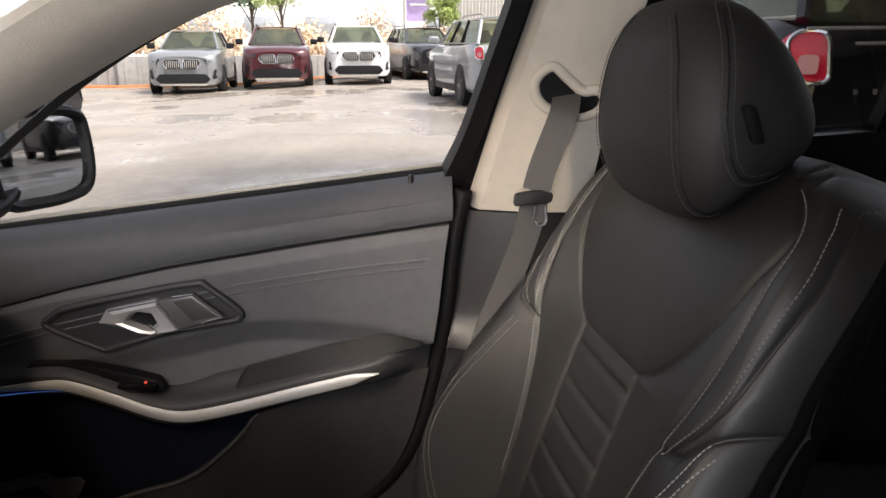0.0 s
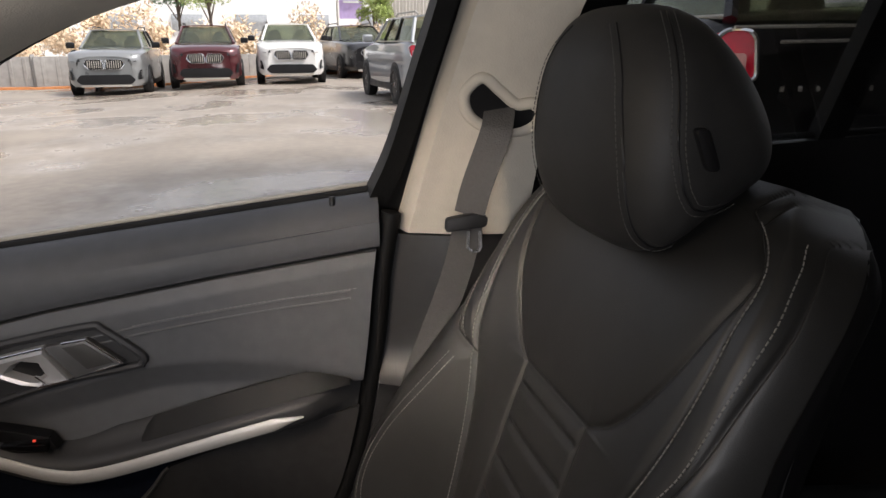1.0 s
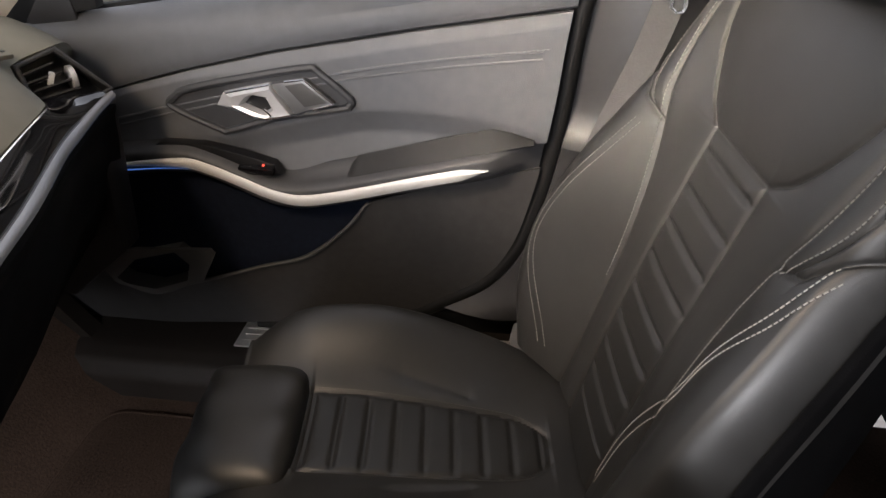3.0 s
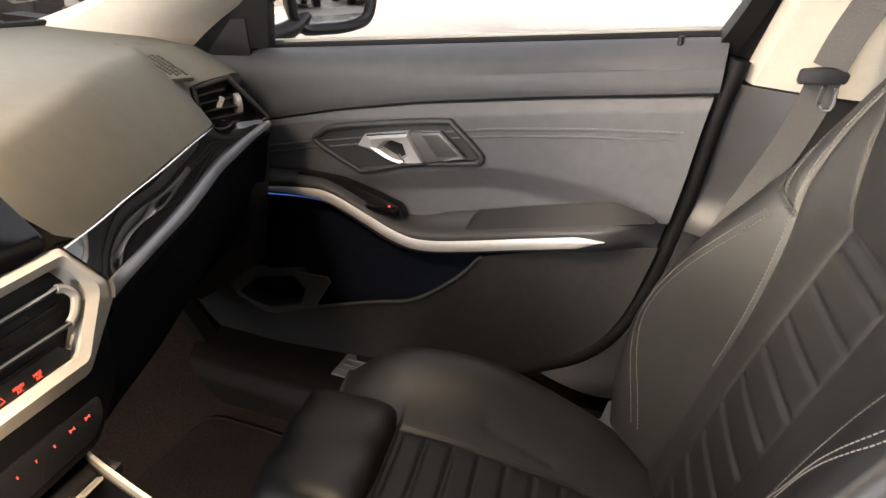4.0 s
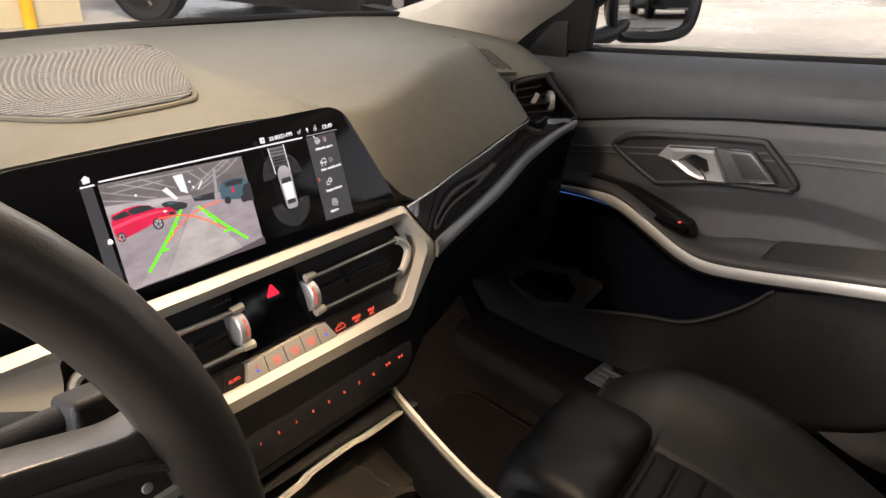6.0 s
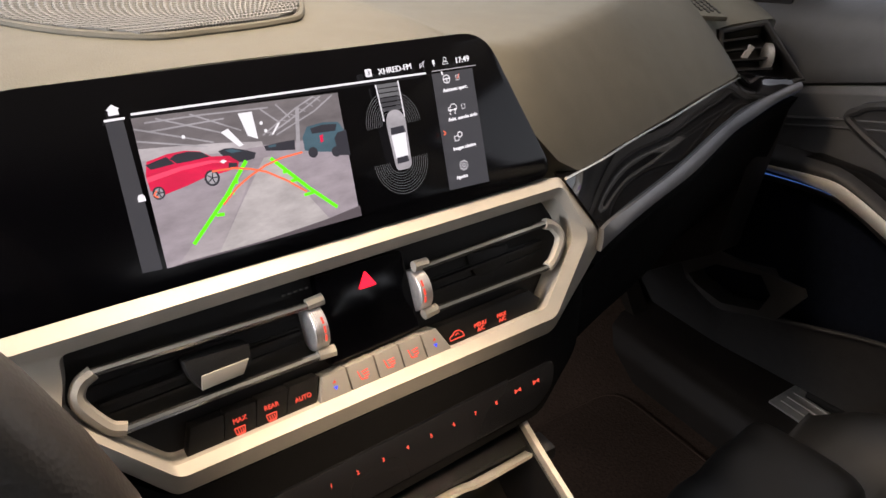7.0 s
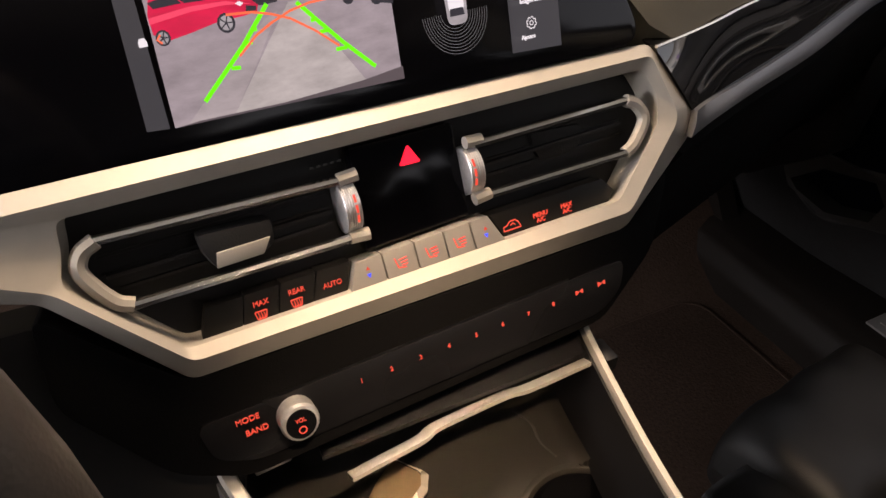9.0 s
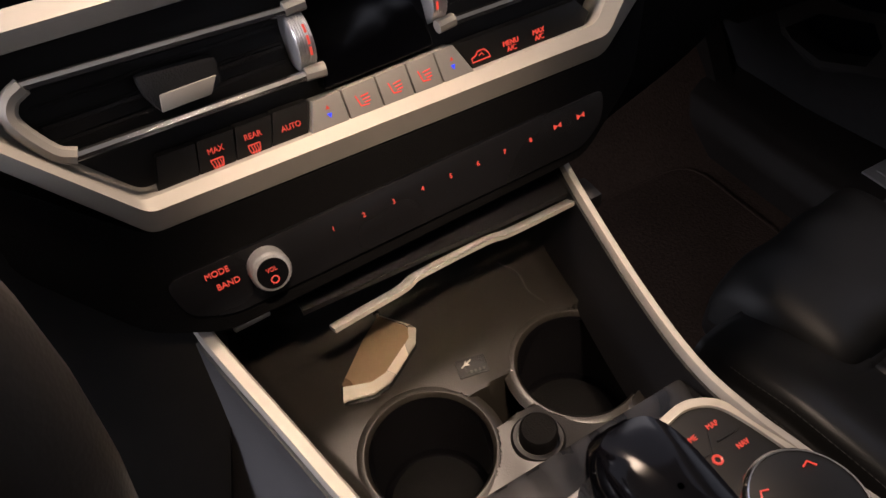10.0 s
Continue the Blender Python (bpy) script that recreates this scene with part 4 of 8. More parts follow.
    flat([P(0.85, 0.69), P(0.868, 0.695), P(0.866, 0.64), P(0.85, 0.635)], UI_RED, "camera_tail_lamp")
    flat([P(0.928, 0.649), P(0.95, 0.69), P(1.0, 0.70), P(1.0, 0.496), P(0.934, 0.515)], UI_CAR, "camera_car_black")
    flat([P(0.0, 0.0), P(1, 0.0), P(1, 0.085), P(0.8, 0.045), P(0.45, 0.012), P(0.1, 0.012)], UI_BUMPER, "camera_bumper")
    line([(-0.0779, 0.0372), (-0.0688, 0.0453), (-0.0591, 0.0540), (-0.0470, 0.0668)], 0.0016, UI_GREEN, "guide_line")
    line([(-0.0357, 0.0655), (-0.0294, 0.0580), (-0.0207, 0.0478), (-0.0092, 0.0359)], 0.0016, UI_GREEN, "guide_line")
    for pts in ([(-0.0656, 0.0468), (-0.0621, 0.0464)],
                [(-0.0588, 0.0544), (-0.0556, 0.0544)],
                [(-0.0550, 0.0587), (-0.0528, 0.0587)],
                [(-0.0241, 0.0455), (-0.0195, 0.0455)],
                [(-0.0290, 0.0532), (-0.0250, 0.0533)],
                [(-0.0317, 0.0580), (-0.0291, 0.0582)]):
        line(pts, 0.0014, UI_GREEN, "guide_tick")
    line([(-0.0615, 0.0504), (-0.0537, 0.0565), (-0.0469, 0.0599), (-0.0388, 0.0629), (-0.0308, 0.0645), (-0.0202, 0.0649)], 0.0009, UI_ORANGE, "steering_line")
    line([(-0.0628, 0.0656), (-0.0533, 0.0649), (-0.0463, 0.0630), (-0.0393, 0.0601), (-0.0307, 0.0540), (-0.0225, 0.0467)], 0.0009, UI_ORANGE, "steering_line")
    line([(-0.0889, 0.0954), (0.0549, 0.0896)], 0.0010, UI_LINE, "status_line")
    line([(-0.0995, 0.0946), (-0.0915, 0.0944)], 0.0010, UI_LINE, "status_line")
    line([(0.0585, 0.0899), (0.0867, 0.0889)], 0.0005, UI_BEAM, "status_line")
    flat([(-0.0972, 0.0962), (-0.0932, 0.0962), (-0.0932, 0.0984), (-0.0926, 0.0986), (-0.0952, 0.1006), (-0.0978, 0.0986), (-0.0972, 0.0984)], UI_LINE, "home_symbol")
    flat([(-0.0950, 0.0600), (-0.0920, 0.0600), (-0.0920, 0.0618), (-0.0927, 0.0630), (-0.0943, 0.0630), (-0.0950, 0.0618)], UI_LINE, "car_symbol")
    line([(-0.0870, 0.0630), (-0.0885, 0.0615), (-0.0870, 0.0600)], 0.0007, UI_ORANGE, "arrow")
    line([(0.0582, 0.0590), (0.0594, 0.0578), (0.0582, 0.0566)], 0.0007, UI_ORANGE, "arrow")
    # seen from above: the car, its sensor arcs and the lane ahead
    cx = 0.0310
    for i in range(6):
        flat([(cx - 0.0062, 0.0885 - 0.0023 * i), (cx + 0.0064, 0.0880 - 0.0023 * i), (cx + 0.0060, 0.0862 - 0.0023 * i), (cx - 0.0060, 0.0866 - 0.0023 * i)], UI_GREY if i > 2 else UI_DIM, "lane")
    for s in (-1, 1):
        line([(cx + s * 0.0064, 0.0886), (cx + s * 0.0060, 0.0705)], 0.0007, UI_LINE, "lane_edge")
    for k in range(9):
        r, q = 0.0065 + 0.0011 * k, 0.0065 + 0.0013 * k
        line([(cx - 0.0014 + r * math.cos(t), 0.0500 + q * math.sin(t)) for t in [math.pi + math.pi * i / 16 for i in range(17)]], 0.00022, UI_DIM, "sensor_arc")
        line([(cx - 0.0012 + r * math.cos(t), 0.0680 + q * math.sin(t)) for t in [math.pi * (0.62 + 0.38 * i / 10) for i in range(11)]], 0.00022, UI_DIM, "sensor_arc")
        line([(cx - 0.0012 + r * math.cos(t), 0.0672 + q * math.sin(t)) for t in [math.pi * (0.38 - 0.38 * i / 10) for i in range(11)]], 0.00022, UI_DIM, "sensor_arc")
    flat(rounded([(cx - 0.0052, 0.0450), (cx + 0.0040, 0.0450), (cx + 0.0058, 0.0700), (cx + 0.0030, 0.0750), (cx - 0.0030, 0.0750), (cx - 0.0056, 0.0700)], 0.003), UI_BEAM, "plan_car")
    flat(rounded([(cx - 0.0040, 0.0500), (cx + 0.0030, 0.0500), (cx + 0.0044, 0.0655), (cx - 0.0042, 0.0655)], 0.002), UI_LINE, "plan_roof")
    flat([(cx - 0.0042, 0.0630), (cx + 0.0044, 0.0630), (cx + 0.0038, 0.0665), (cx - 0.0036, 0.0665)], UI_CAR, "plan_windscreen")
    flat([(cx - 0.0040, 0.0485), (cx + 0.0030, 0.0485), (cx + 0.0026, 0.0515), (cx - 0.0036, 0.0515)], UI_CAR, "plan_rear_window")
    words("XHRED-FM", 0.0040, 0.0366, 0.0941, 0.0042, display, UI_LINE)
    words("17:49", 0.0042, 0.0776, 0.0928, 0.0042, display, UI_LINE)
    flat(rounded([(0.0198, 0.0928), (0.0234, 0.0927), (0.0234, 0.0965), (0.0198, 0.0966)], 0.0006), UI_LINE, "preset_box")
    words("3", 0.0030, 0.0216, 0.0946, 0.0042, display, UI_CAR)
    # muted loudspeaker, microphone and driver symbols
    line([(0.0512, 0.0934), (0.0522, 0.0934), (0.0534, 0.0924), (0.0534, 0.0954), (0.0522, 0.0944), (0.0512, 0.0944), (0.0512, 0.0934)], 0.0003, UI_LINE, "status_symbol")
    line([(0.0510, 0.0924), (0.0546, 0.0956)], 0.0003, UI_LINE, "status_symbol")
    flat(rounded([(0.0590, 0.0930), (0.0604, 0.0930), (0.0604, 0.0954), (0.0590, 0.0954)], 0.0007, 4), UI_LINE, "status_symbol")
    line([(0.0597, 0.0930), (0.0597, 0.0920)], 0.0004, UI_LINE, "status_symbol")
    line([(0.0668 + 0.0009 * math.cos(i * 0.785), 0.0946 + 0.0010 * math.sin(i * 0.785)) for i in range(9)], 0.0003, UI_LINE, "status_symbol")
    line([(0.0650, 0.0922), (0.0654, 0.0932), (0.0668, 0.0935), (0.0682, 0.0931), (0.0686, 0.0921), (0.0650, 0.0922)], 0.0003, UI_LINE, "status_symbol")
    for text, v in (("Asistente aparc.", 0.0790), ("Asist. marcha atr\u00e1s", 0.0638), ("Imagen c\u00e1mara", 0.0485), ("Ajustes", 0.0335)):
        words(text, 0.0027, 0.0700 if v > 0.07 else 0.0712 if v > 0.06 else 0.0686 if v > 0.04 else 0.0634, v, 0.0042, display, UI_LINE, 0.90)
        if v > 0.05:
            line([(0.0715, v + 0.0042), (0.0735, v + 0.0042), (0.0735, v + 0.0066), (0.0715, v + 0.0066), (0.0715, v + 0.0042)], 0.0003, UI_LINE, "tick_box")
            line([(0.0718, v + 0.0056), (0.0724, v + 0.0048), (0.0738, v + 0.0070)], 0.0004, UI_ORANGE, "tick") if v > 0.07 else None
        o = v + 0.0056
        if v > 0.07:
            line([(0.0655 + 0.0021 * math.cos(i * 0.628), o + 0.0021 * math.sin(i * 0.628)) for i in range(11)], 0.0005, UI_LINE, "option_symbol")
            line([(0.0636, o), (0.0655, o + 0.0003), (0.0674, o)], 0.0006, UI_LINE, "option_symbol")
            line([(0.0655, o), (0.0655, o - 0.0020)], 0.0006, UI_LINE, "option_symbol")
            line([(0.0636, o + 0.0024), (0.0632, o + 0.0042)], 0.0010, UI_LINE, "option_symbol")
        elif v > 0.05:
            line([(0.0628, o - 0.0008), (0.0630, o + 0.0004), (0.0644, o + 0.0008), (0.0652, o + 0.0020), (0.0672, o + 0.0020), (0.0682, o + 0.0006), (0.0682, o - 0.0008), (0.0628, o - 0.0008)], 0.0005, UI_LINE, "option_symbol")
            for a in (0.0640, 0.0670):
                flat([(a + 0.0008 * math.cos(i * 1.047), o - 0.0009 + 0.0008 * math.sin(i * 1.047)) for i in range(6)], UI_LINE, "option_symbol")
                line([(a, o - 0.0020), (a - 0.0008, o - 0.0026), (a, o - 0.0032)], 0.0005, UI_LINE, "option_symbol")
        elif v > 0.04:
            line([(0.0632, o - 0.0016), (0.0632, o + 0.0008), (0.0658, o + 0.0008), (0.0658, o - 0.0016), (0.0632, o - 0.0016)], 0.0005, UI_LINE, "option_symbol")
            line([(0.0668 + 0.0014 * math.cos(i * 0.785), o + 0.0012 + 0.0014 * math.sin(i * 0.785)) for i in range(9)], 0.0006, UI_LINE, "option_symbol")
        else:
            line([(0.0655 + (0.0021 if i % 4 < 2 else 0.0026) * math.cos(i * 0.1963), o + (0.0021 if i % 4 < 2 else 0.0026) * math.sin(i * 0.1963)) for i in range(33)], 0.0004, UI_LINE, "option_symbol")
            line([(0.0655 + 0.0009 * math.cos(i * 0.785), o + 0.0009 * math.sin(i * 0.785)) for i in range(9)], 0.0004, UI_LINE, "option_symbol")


build_display()


def loops(rings):
    """A ring of facets through several outlines of equal length, each with its height on the stack."""
    n = len(rings[0][0])
    verts = [S(a, b, h) for pts, h in rings for a, b in pts]
    faces = []
    for k in range(len(rings) - 1):
        for i in range(n):
            faces.append([k * n + i, k * n + (i + 1) % n, (k + 1) * n + (i + 1) % n, (k + 1) * n + i])
    return faces_of(verts, faces)


def build_stack():
    stack = thing("centre_stack", S(0, -0.06, -0.03), "centre stack with silver surround, air vents and lit controls", "control panel")
    outer = rounded([(-0.200, 0.0250), (0.1345, 0.0172), (0.1615, -0.0205), (0.1560, -0.0335), (0.1090, -0.0705), (-0.1110, -0.0670), (-0.1530, -0.0190), (-0.200, -0.002)], 0.004, 4)
    mid = rounded([(-0.200, 0.0160), (0.1300, 0.0120), (0.1430, -0.0185), (0.1420, -0.0240), (0.1080, -0.0605), (-0.1085, -0.0575), (-0.1470, -0.0155), (-0.198, 0.010)], 0.004, 4)
    inner = rounded([(-0.1390, 0.0090), (0.1270, 0.0062), (0.1345, -0.0080), (0.1340, -0.0215), (0.1050, -0.0545), (-0.1100, -0.0530), (-0.1440, -0.0150), (-0.1400, -0.002)], 0.004, 4)
    back = [(a * 0.985, b * 0.97) for a, b in inner]
    part("surround", loops([(outer, -0.012), (outer, -0.002), (mid, 0.005), (inner, 0.001), (back, -0.014)]), SATIN, stack, "satin silver six-sided surround", 25)
    part("panel", slab([(-0.150, 0.012), (0.132, 0.010), (0.140, -0.020), (0.104, -0.058), (-0.108, -0.062), (-0.150, -0.018)], -0.030, -0.0125), PLASTIC_DARK, stack)
    part("control_field", slab(rounded([(-0.026, 0.0055), (0.023, 0.0050), (0.024, -0.0385), (-0.028, -0.0400)], 0.002), -0.014, -0.0045, 0.0008), SCREEN_GLASS, stack, "gloss black field between the vents")
    for i in range(7):
        part("button_seam", slab([(-0.044 + 0.0030 * i, 0.0014), (-0.0425 + 0.0030 * i, 0.0014), (-0.0425 + 0.0030 * i, 0.0022), (-0.044 + 0.0030 * i, 0.0022)], -0.0046, -0.0040), PLASTIC_GREY, stack) if i < 5 else None

    # vents: a six-sided chrome outline, a dark throat, slats and a sliding tab, and a thumb wheel
    for side, tip in ((-1, -0.1375), (1, 0.1255)):
        vent = part("air_vent", slab([(side * 0.036, 0.004), (side * 0.036, -0.036), (tip - side * 0.016, -0.034), (tip - side * 0.001, -0.013), (tip - side * 0.007, 0.003)], -0.034, -0.028), PLASTIC_DARK, stack, "dark air vent with a chrome outline")
        k = side * 0.0300
        up = [(k, -0.0070), (0.1175, -0.0068), (0.1235, -0.0100), (0.1275, -0.0185), (0.1200, -0.0290), (0.1140, -0.0322), (k, -0.0312)] if side > 0 else [(k, -0.0060), (tip - side * 0.0080, -0.0022), (tip - side * 0.0020, -0.0055), (tip, -0.0130), (tip - side * 0.0075, -0.0260), (tip - side * 0.0140, -0.0298), (k, -0.0312)]
        part("vent_outline", tube([S(a, b, -0.001) for a, b in up], 0.0021, 8, up=(0, 0.9, -0.4)), CHROME, vent, "chrome vent outline")
        corner = up[1:6]
        part("vent_corner", tube(smooth_path([S(a - side * 0.0008, b, -0.0015) for a, b in corner], 4), 0.0033, 8, up=(0, 0.9, -0.4)), SATIN, vent, "broad satin end piece")
        for v in (-0.0105, -0.0175, -0.0245):
            part("slat", slab([(side * 0.038, v - 0.0009), (tip - side * 0.006, v - 0.0006), (tip - side * 0.006, v + 0.0006), (side * 0.038, v + 0.0009)], -0.026, -0.011, 0.0003), PLASTIC_DARK, vent)
        c = -0.0800 if side < 0 else 0.0800
        tab = [(c - 0.0150, -0.0105), (c + 0.0155, -0.0125), (c + 0.0146, -0.0229), (c + 0.0090, -0.0260), (c - 0.0105, -0.0263), (c - 0.0140, -0.0185)]
        tabp = part("vent_tab", slab(tab, -0.016, -0.0002 if side < 0 else -0.010, 0.003), PLASTIC, vent, "dark grey sliding tab")
        if side < 0:
            part("tab_face", slab([(c - 0.0088, -0.0195), (c + 0.0128, -0.0194), (c + 0.0088, -0.0254), (c - 0.0102, -0.0257)], -0.001, 0.0010, 0.0004), SATIN, tabp)
        part("vent_vane", slab([(side * 0.038, -0.0195), (tip - side * 0.008, -0.0190), (tip - side * 0.008, -0.0172), (side * 0.038, -0.0178)], -0.020, -0.0070, 0.0005), PLASTIC, vent, "black cross vane")
        wm = STACK @ pose(side * 0.0305 - (0.0015 if side < 0 else 0.003), -0.0180, -0.006, 0, 90, 0)
        prof = [(0.0090, -0.0040), (0.0108, -0.0036)] + [(0.0112 - 0.0004 * (i % 2), -0.0032 + 0.0064 * i / 12) for i in range(13)] + [(0.0108, 0.0036), (0.0090, 0.0040)]
        wheel = part("thumb_wheel", knurled(prof, wm, 60), KNURL, vent, "knurled metal thumb wheel")
        for i in range(3):
            part("wheel_mark", box(0, 0, 0, 0.0004, 0.0034, 0.0010, m=wm @ pose(0.0112 * math.cos(2.75 + 0.40 * i), 0.0112 * math.sin(2.75 + 0.40 * i), -0.0014 * side, 0, 0, math.degrees(2.75 + 0.40 * i))), RED_GLOW, wheel)
        part("wheel_cap", tube([S(k - side * 0.004, -0.0050, -0.001), S(k + side * 0.0045, -0.0055, -0.0015)], 0.0030, 8, up=(0, 0.9, -0.4)), SATIN, vent)
        part("wheel_cap", tube([S(k - side * 0.004, -0.0312, -0.001), S(k + side * 0.0045, -0.0306, -0.0015)], 0.0030, 8, up=(0, 0.9, -0.4)), SATIN, vent)
    part("hazard_button", slab(rounded([(-0.0054, -0.0076), (0.0048, -0.0078), (0.0000, 0.0008)], 0.0012, 3), -0.005, -0.0036), RED_LAMP, stack, "lit red hazard triangle")

    # the metal climate row between two banks of dark keys
    row = [(-0.0360, -0.0413, -0.0408, -0.0557), (-0.0232, -0.0411, -0.0224, -0.0557), (-0.0076, -0.0408, -0.0066, -0.0557), (0.0070, -0.0405, 0.0083, -0.0556), (0.0206, -0.0403, 0.0225, -0.0555), (0.0308, -0.0401, 0.0388, -0.0553)]
    for i in range(5):
        a, b = row[i], row[i + 1]
        g = 0.0003
        key = part("climate_key", slab([(a[0] + g, a[1]), (b[0] - g, b[1]), (b[2] - g, b[3]), (a[2] + g, a[3])], -0.010, 0.0006, 0.0006), SATIN_KEY, stack, "satin silver climate key")
        c = (a[0] + b[0] + a[2] + b[2]) / 4
        if i in (0, 4):
            part("red_mark", slab([(c - 0.0009, -0.0462), (c + 0.0009, -0.0462), (c, -0.0446)], 0.0006, 0.0010), RED_GLOW, key)
            part("blue_mark", slab([(c - 0.0011, -0.0480), (c + 0.0011, -0.0480), (c + 0.0003, -0.0500)], 0.0006, 0.0010), BLUE_GLOW, key)
        else:
            part("key_symbol", symbol(c, -0.0480), RED_KEY, key, smooth=0)
    tops, feet = (-0.0989, -0.0832, -0.0678, -0.0520, -0.0362), (-0.1036, -0.0868, -0.0718, -0.0566, -0.0408)
    for i, t in enumerate(("", "MAX", "REAR", "AUTO")):
        g = 0.0003
        key = part("dark_key", slab([(tops[i] + g, -0.0404), (tops[i + 1] - g, -0.0408), (feet[i + 1] - g, -0.0556), (feet[i] + g, -0.0538)], -0.012, -0.0028, 0.0006), KEYPAD, stack, "black key with lit lettering" if t else "blank black key")
        c = (tops[i] + tops[i + 1] + feet[i] + feet[i + 1]) / 4
        if t:
            words(t, 0.0032, c, -0.0458 if t != "AUTO" else -0.0480, -0.0024, key, None, 0.95)
        if t in ("MAX", "REAR"):
            part("key_symbol", symbol(c - 0.0008, -0.0508, True, -0.0027), RED_GLOW, key, smooth=0)
    bank = part("dark_key", slab([(0.0330, -0.0412), (0.0980, -0.0415), (0.1050, -0.0490), (0.1000, -0.0555), (0.0405, -0.0562)], -0.012, -0.0028, 0.0006), KEYPAD, stack, "black key bank with lit lettering")
    words("MENU\nA/C", 0.0032, 0.0602, -0.0500, -0.0024, bank, None, 0.95)
    words("MAX\nA/C", 0.0032, 0.0755, -0.0500, -0.0024, bank, None, 0.95)
    part("key_symbol", symbol(0.0440, -0.0498, False, -0.0027, car=True), RED_GLOW, bank, smooth=0)

    knee = rounded([(-0.150, -0.030), (-0.124, -0.106), (-0.098, -0.117), (-0.108, -0.150), (-0.150, -0.260), (-0.42, -0.26), (-0.42, -0.02)], 0.012, 3)
    part("knee_panel", slab(knee, -0.060, -0.016, 0.006), KEYPAD, stack, "black knee panel under the column")
    # the lower fascia with the radio row
    low = rounded([(-0.158, -0.022), (-0.112, -0.0675), (0.108, -0.0710), (0.140, -0.046), (0.124, -0.086), (0.088, -0.114), (-0.100, -0.118), (-0.128, -0.104), (-0.160, -0.06)], 0.008, 3)
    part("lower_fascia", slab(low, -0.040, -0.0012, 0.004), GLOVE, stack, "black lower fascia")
    radio = part("radio_panel", slab(rounded([(-0.116, -0.0865), (0.104, -0.0850), (0.100, -0.1000), (0.086, -0.1090), (-0.095, -0.1110), (-0.112, -0.1040)], 0.006), -0.008, 0.0012, 0.001), RADIO, stack, "gloss black radio key row")
    for i in range(8):
        words(str(i + 1), 0.0030, -0.0447 + 0.01465 * i, -0.0940, 0.0016, radio)
    for u in (0.0738, 0.0876):
        part("skip_symbol", slab([(u - 0.0022, -0.0944), (u + 0.0002, -0.0932), (u + 0.0022, -0.0944), (u + 0.0022, -0.0918), (u + 0.0002, -0.0930), (u - 0.0022, -0.0918)], 0.0012, 0.0015), RED_GLOW, radio, smooth=0)
    words("MODE", 0.0036, -0.0955, -0.0910, 0.0016, radio)
    words("BAND", 0.0036, -0.0928, -0.0970, 0.0016, radio)
    km = STACK @ pose(-0.0760, -0.0965, 0.001)
    prof = [(0.0080, 0.0)] + [(0.0082 - 0.0003 * (i % 2), 0.001 + 0.0085 * i / 10) for i in range(11)] + [(0.0075, 0.0112), (0.0065, 0.0115)]
    knob = part("volume_knob", knurled(prof, km, 56), KNURL, stack, "knurled silver volume knob")
    part("knob_face", lathe([(0.0065, 0.0114), (0.0064, 0.0119), (0.0, 0.0120)], km, 32), GLOSS_BLACK, knob)
    part("lettering", text_mesh("VOL", 0.0026, km @ pose(0, 0.0018, 0.0121), stretch=0.9), RED_GLOW, knob, smooth=0)
    part("power_symbol", tube([km @ V3(0.0016 * math.cos(t), -0.0026 + 0.0016 * math.sin(t), 0.0122) for t in [i * 0.785 for i in range(8)]], 0.0003, 5, True), RED_GLOW, knob)


def knurled(prof, m, k):
    """A turned part whose side carries fine crossing ridges."""
    verts, faces = [], []
    top = max(r for r, _ in prof)
    for j, (r, h) in enumerate(prof):
        for i in range(k):
            q = r + (0.00022 if (i + j) % 2 and r > top * 0.93 else 0.0)
            a = 2 * math.pi * i / k
            verts.append(m @ V3(q * math.cos(a), q * math.sin(a), h))
    n = len(prof)
    for j in range(n - 1):
        for i in range(k):
            faces.append([j * k + i, j * k + (i + 1) % k, (j + 1) * k + (i + 1) % k, (j + 1) * k + i])
    faces += [list(range(k))[::-1], [(n - 1) * k + i for i in range(k)]]
    return faces_of(verts, faces)


def symbol(u, v, window=False, w=0.0006, car=False):
    """A small pictogram of thin strokes: a windscreen with waves, a seat with an arrow, or a car."""
    bm = bmesh.new()
    if car:
        strokes = [[(-0.0045, -0.0015), (-0.0045, 0.0004), (-0.0025, 0.0010), (-0.0010, 0.0026), (0.0022, 0.0026), (0.0040, 0.0008), (0.0048, -0.0015), (-0.0045, -0.0015)], [(-0.0008, 0.0006), (0.0008, 0.0014), (0.0018, 0.0002)]]
    elif window:
        strokes = [[(-0.0025, 0.0016), (0.0025, 0.0016), (0.0019, -0.0015), (-0.0019, -0.0015), (-0.0025, 0.0016)]] + [[(a, -0.0022), (a + 0.0003, -0.0004), (a, 0.0010)] for a in (-0.0011, 0.0, 0.0011)]
    else:
        strokes = [[(-0.0030, 0.0028), (-0.0016, -0.0020), (0.0020, -0.0024)], [(-0.0010, 0.0016), (0.0028, 0.0020)], [(-0.0004, 0.0002), (0.0030, 0.0004)], [(0.0002, -0.0012), (0.0030, -0.0010)]]
    for s in strokes:
        for (a, b), (c, d) in zip(s, s[1:]):
            add_fast(bm, S(u + a, v + b, w), S(u + c, v + d, w), 0.00030)
    return bm


build_stack()

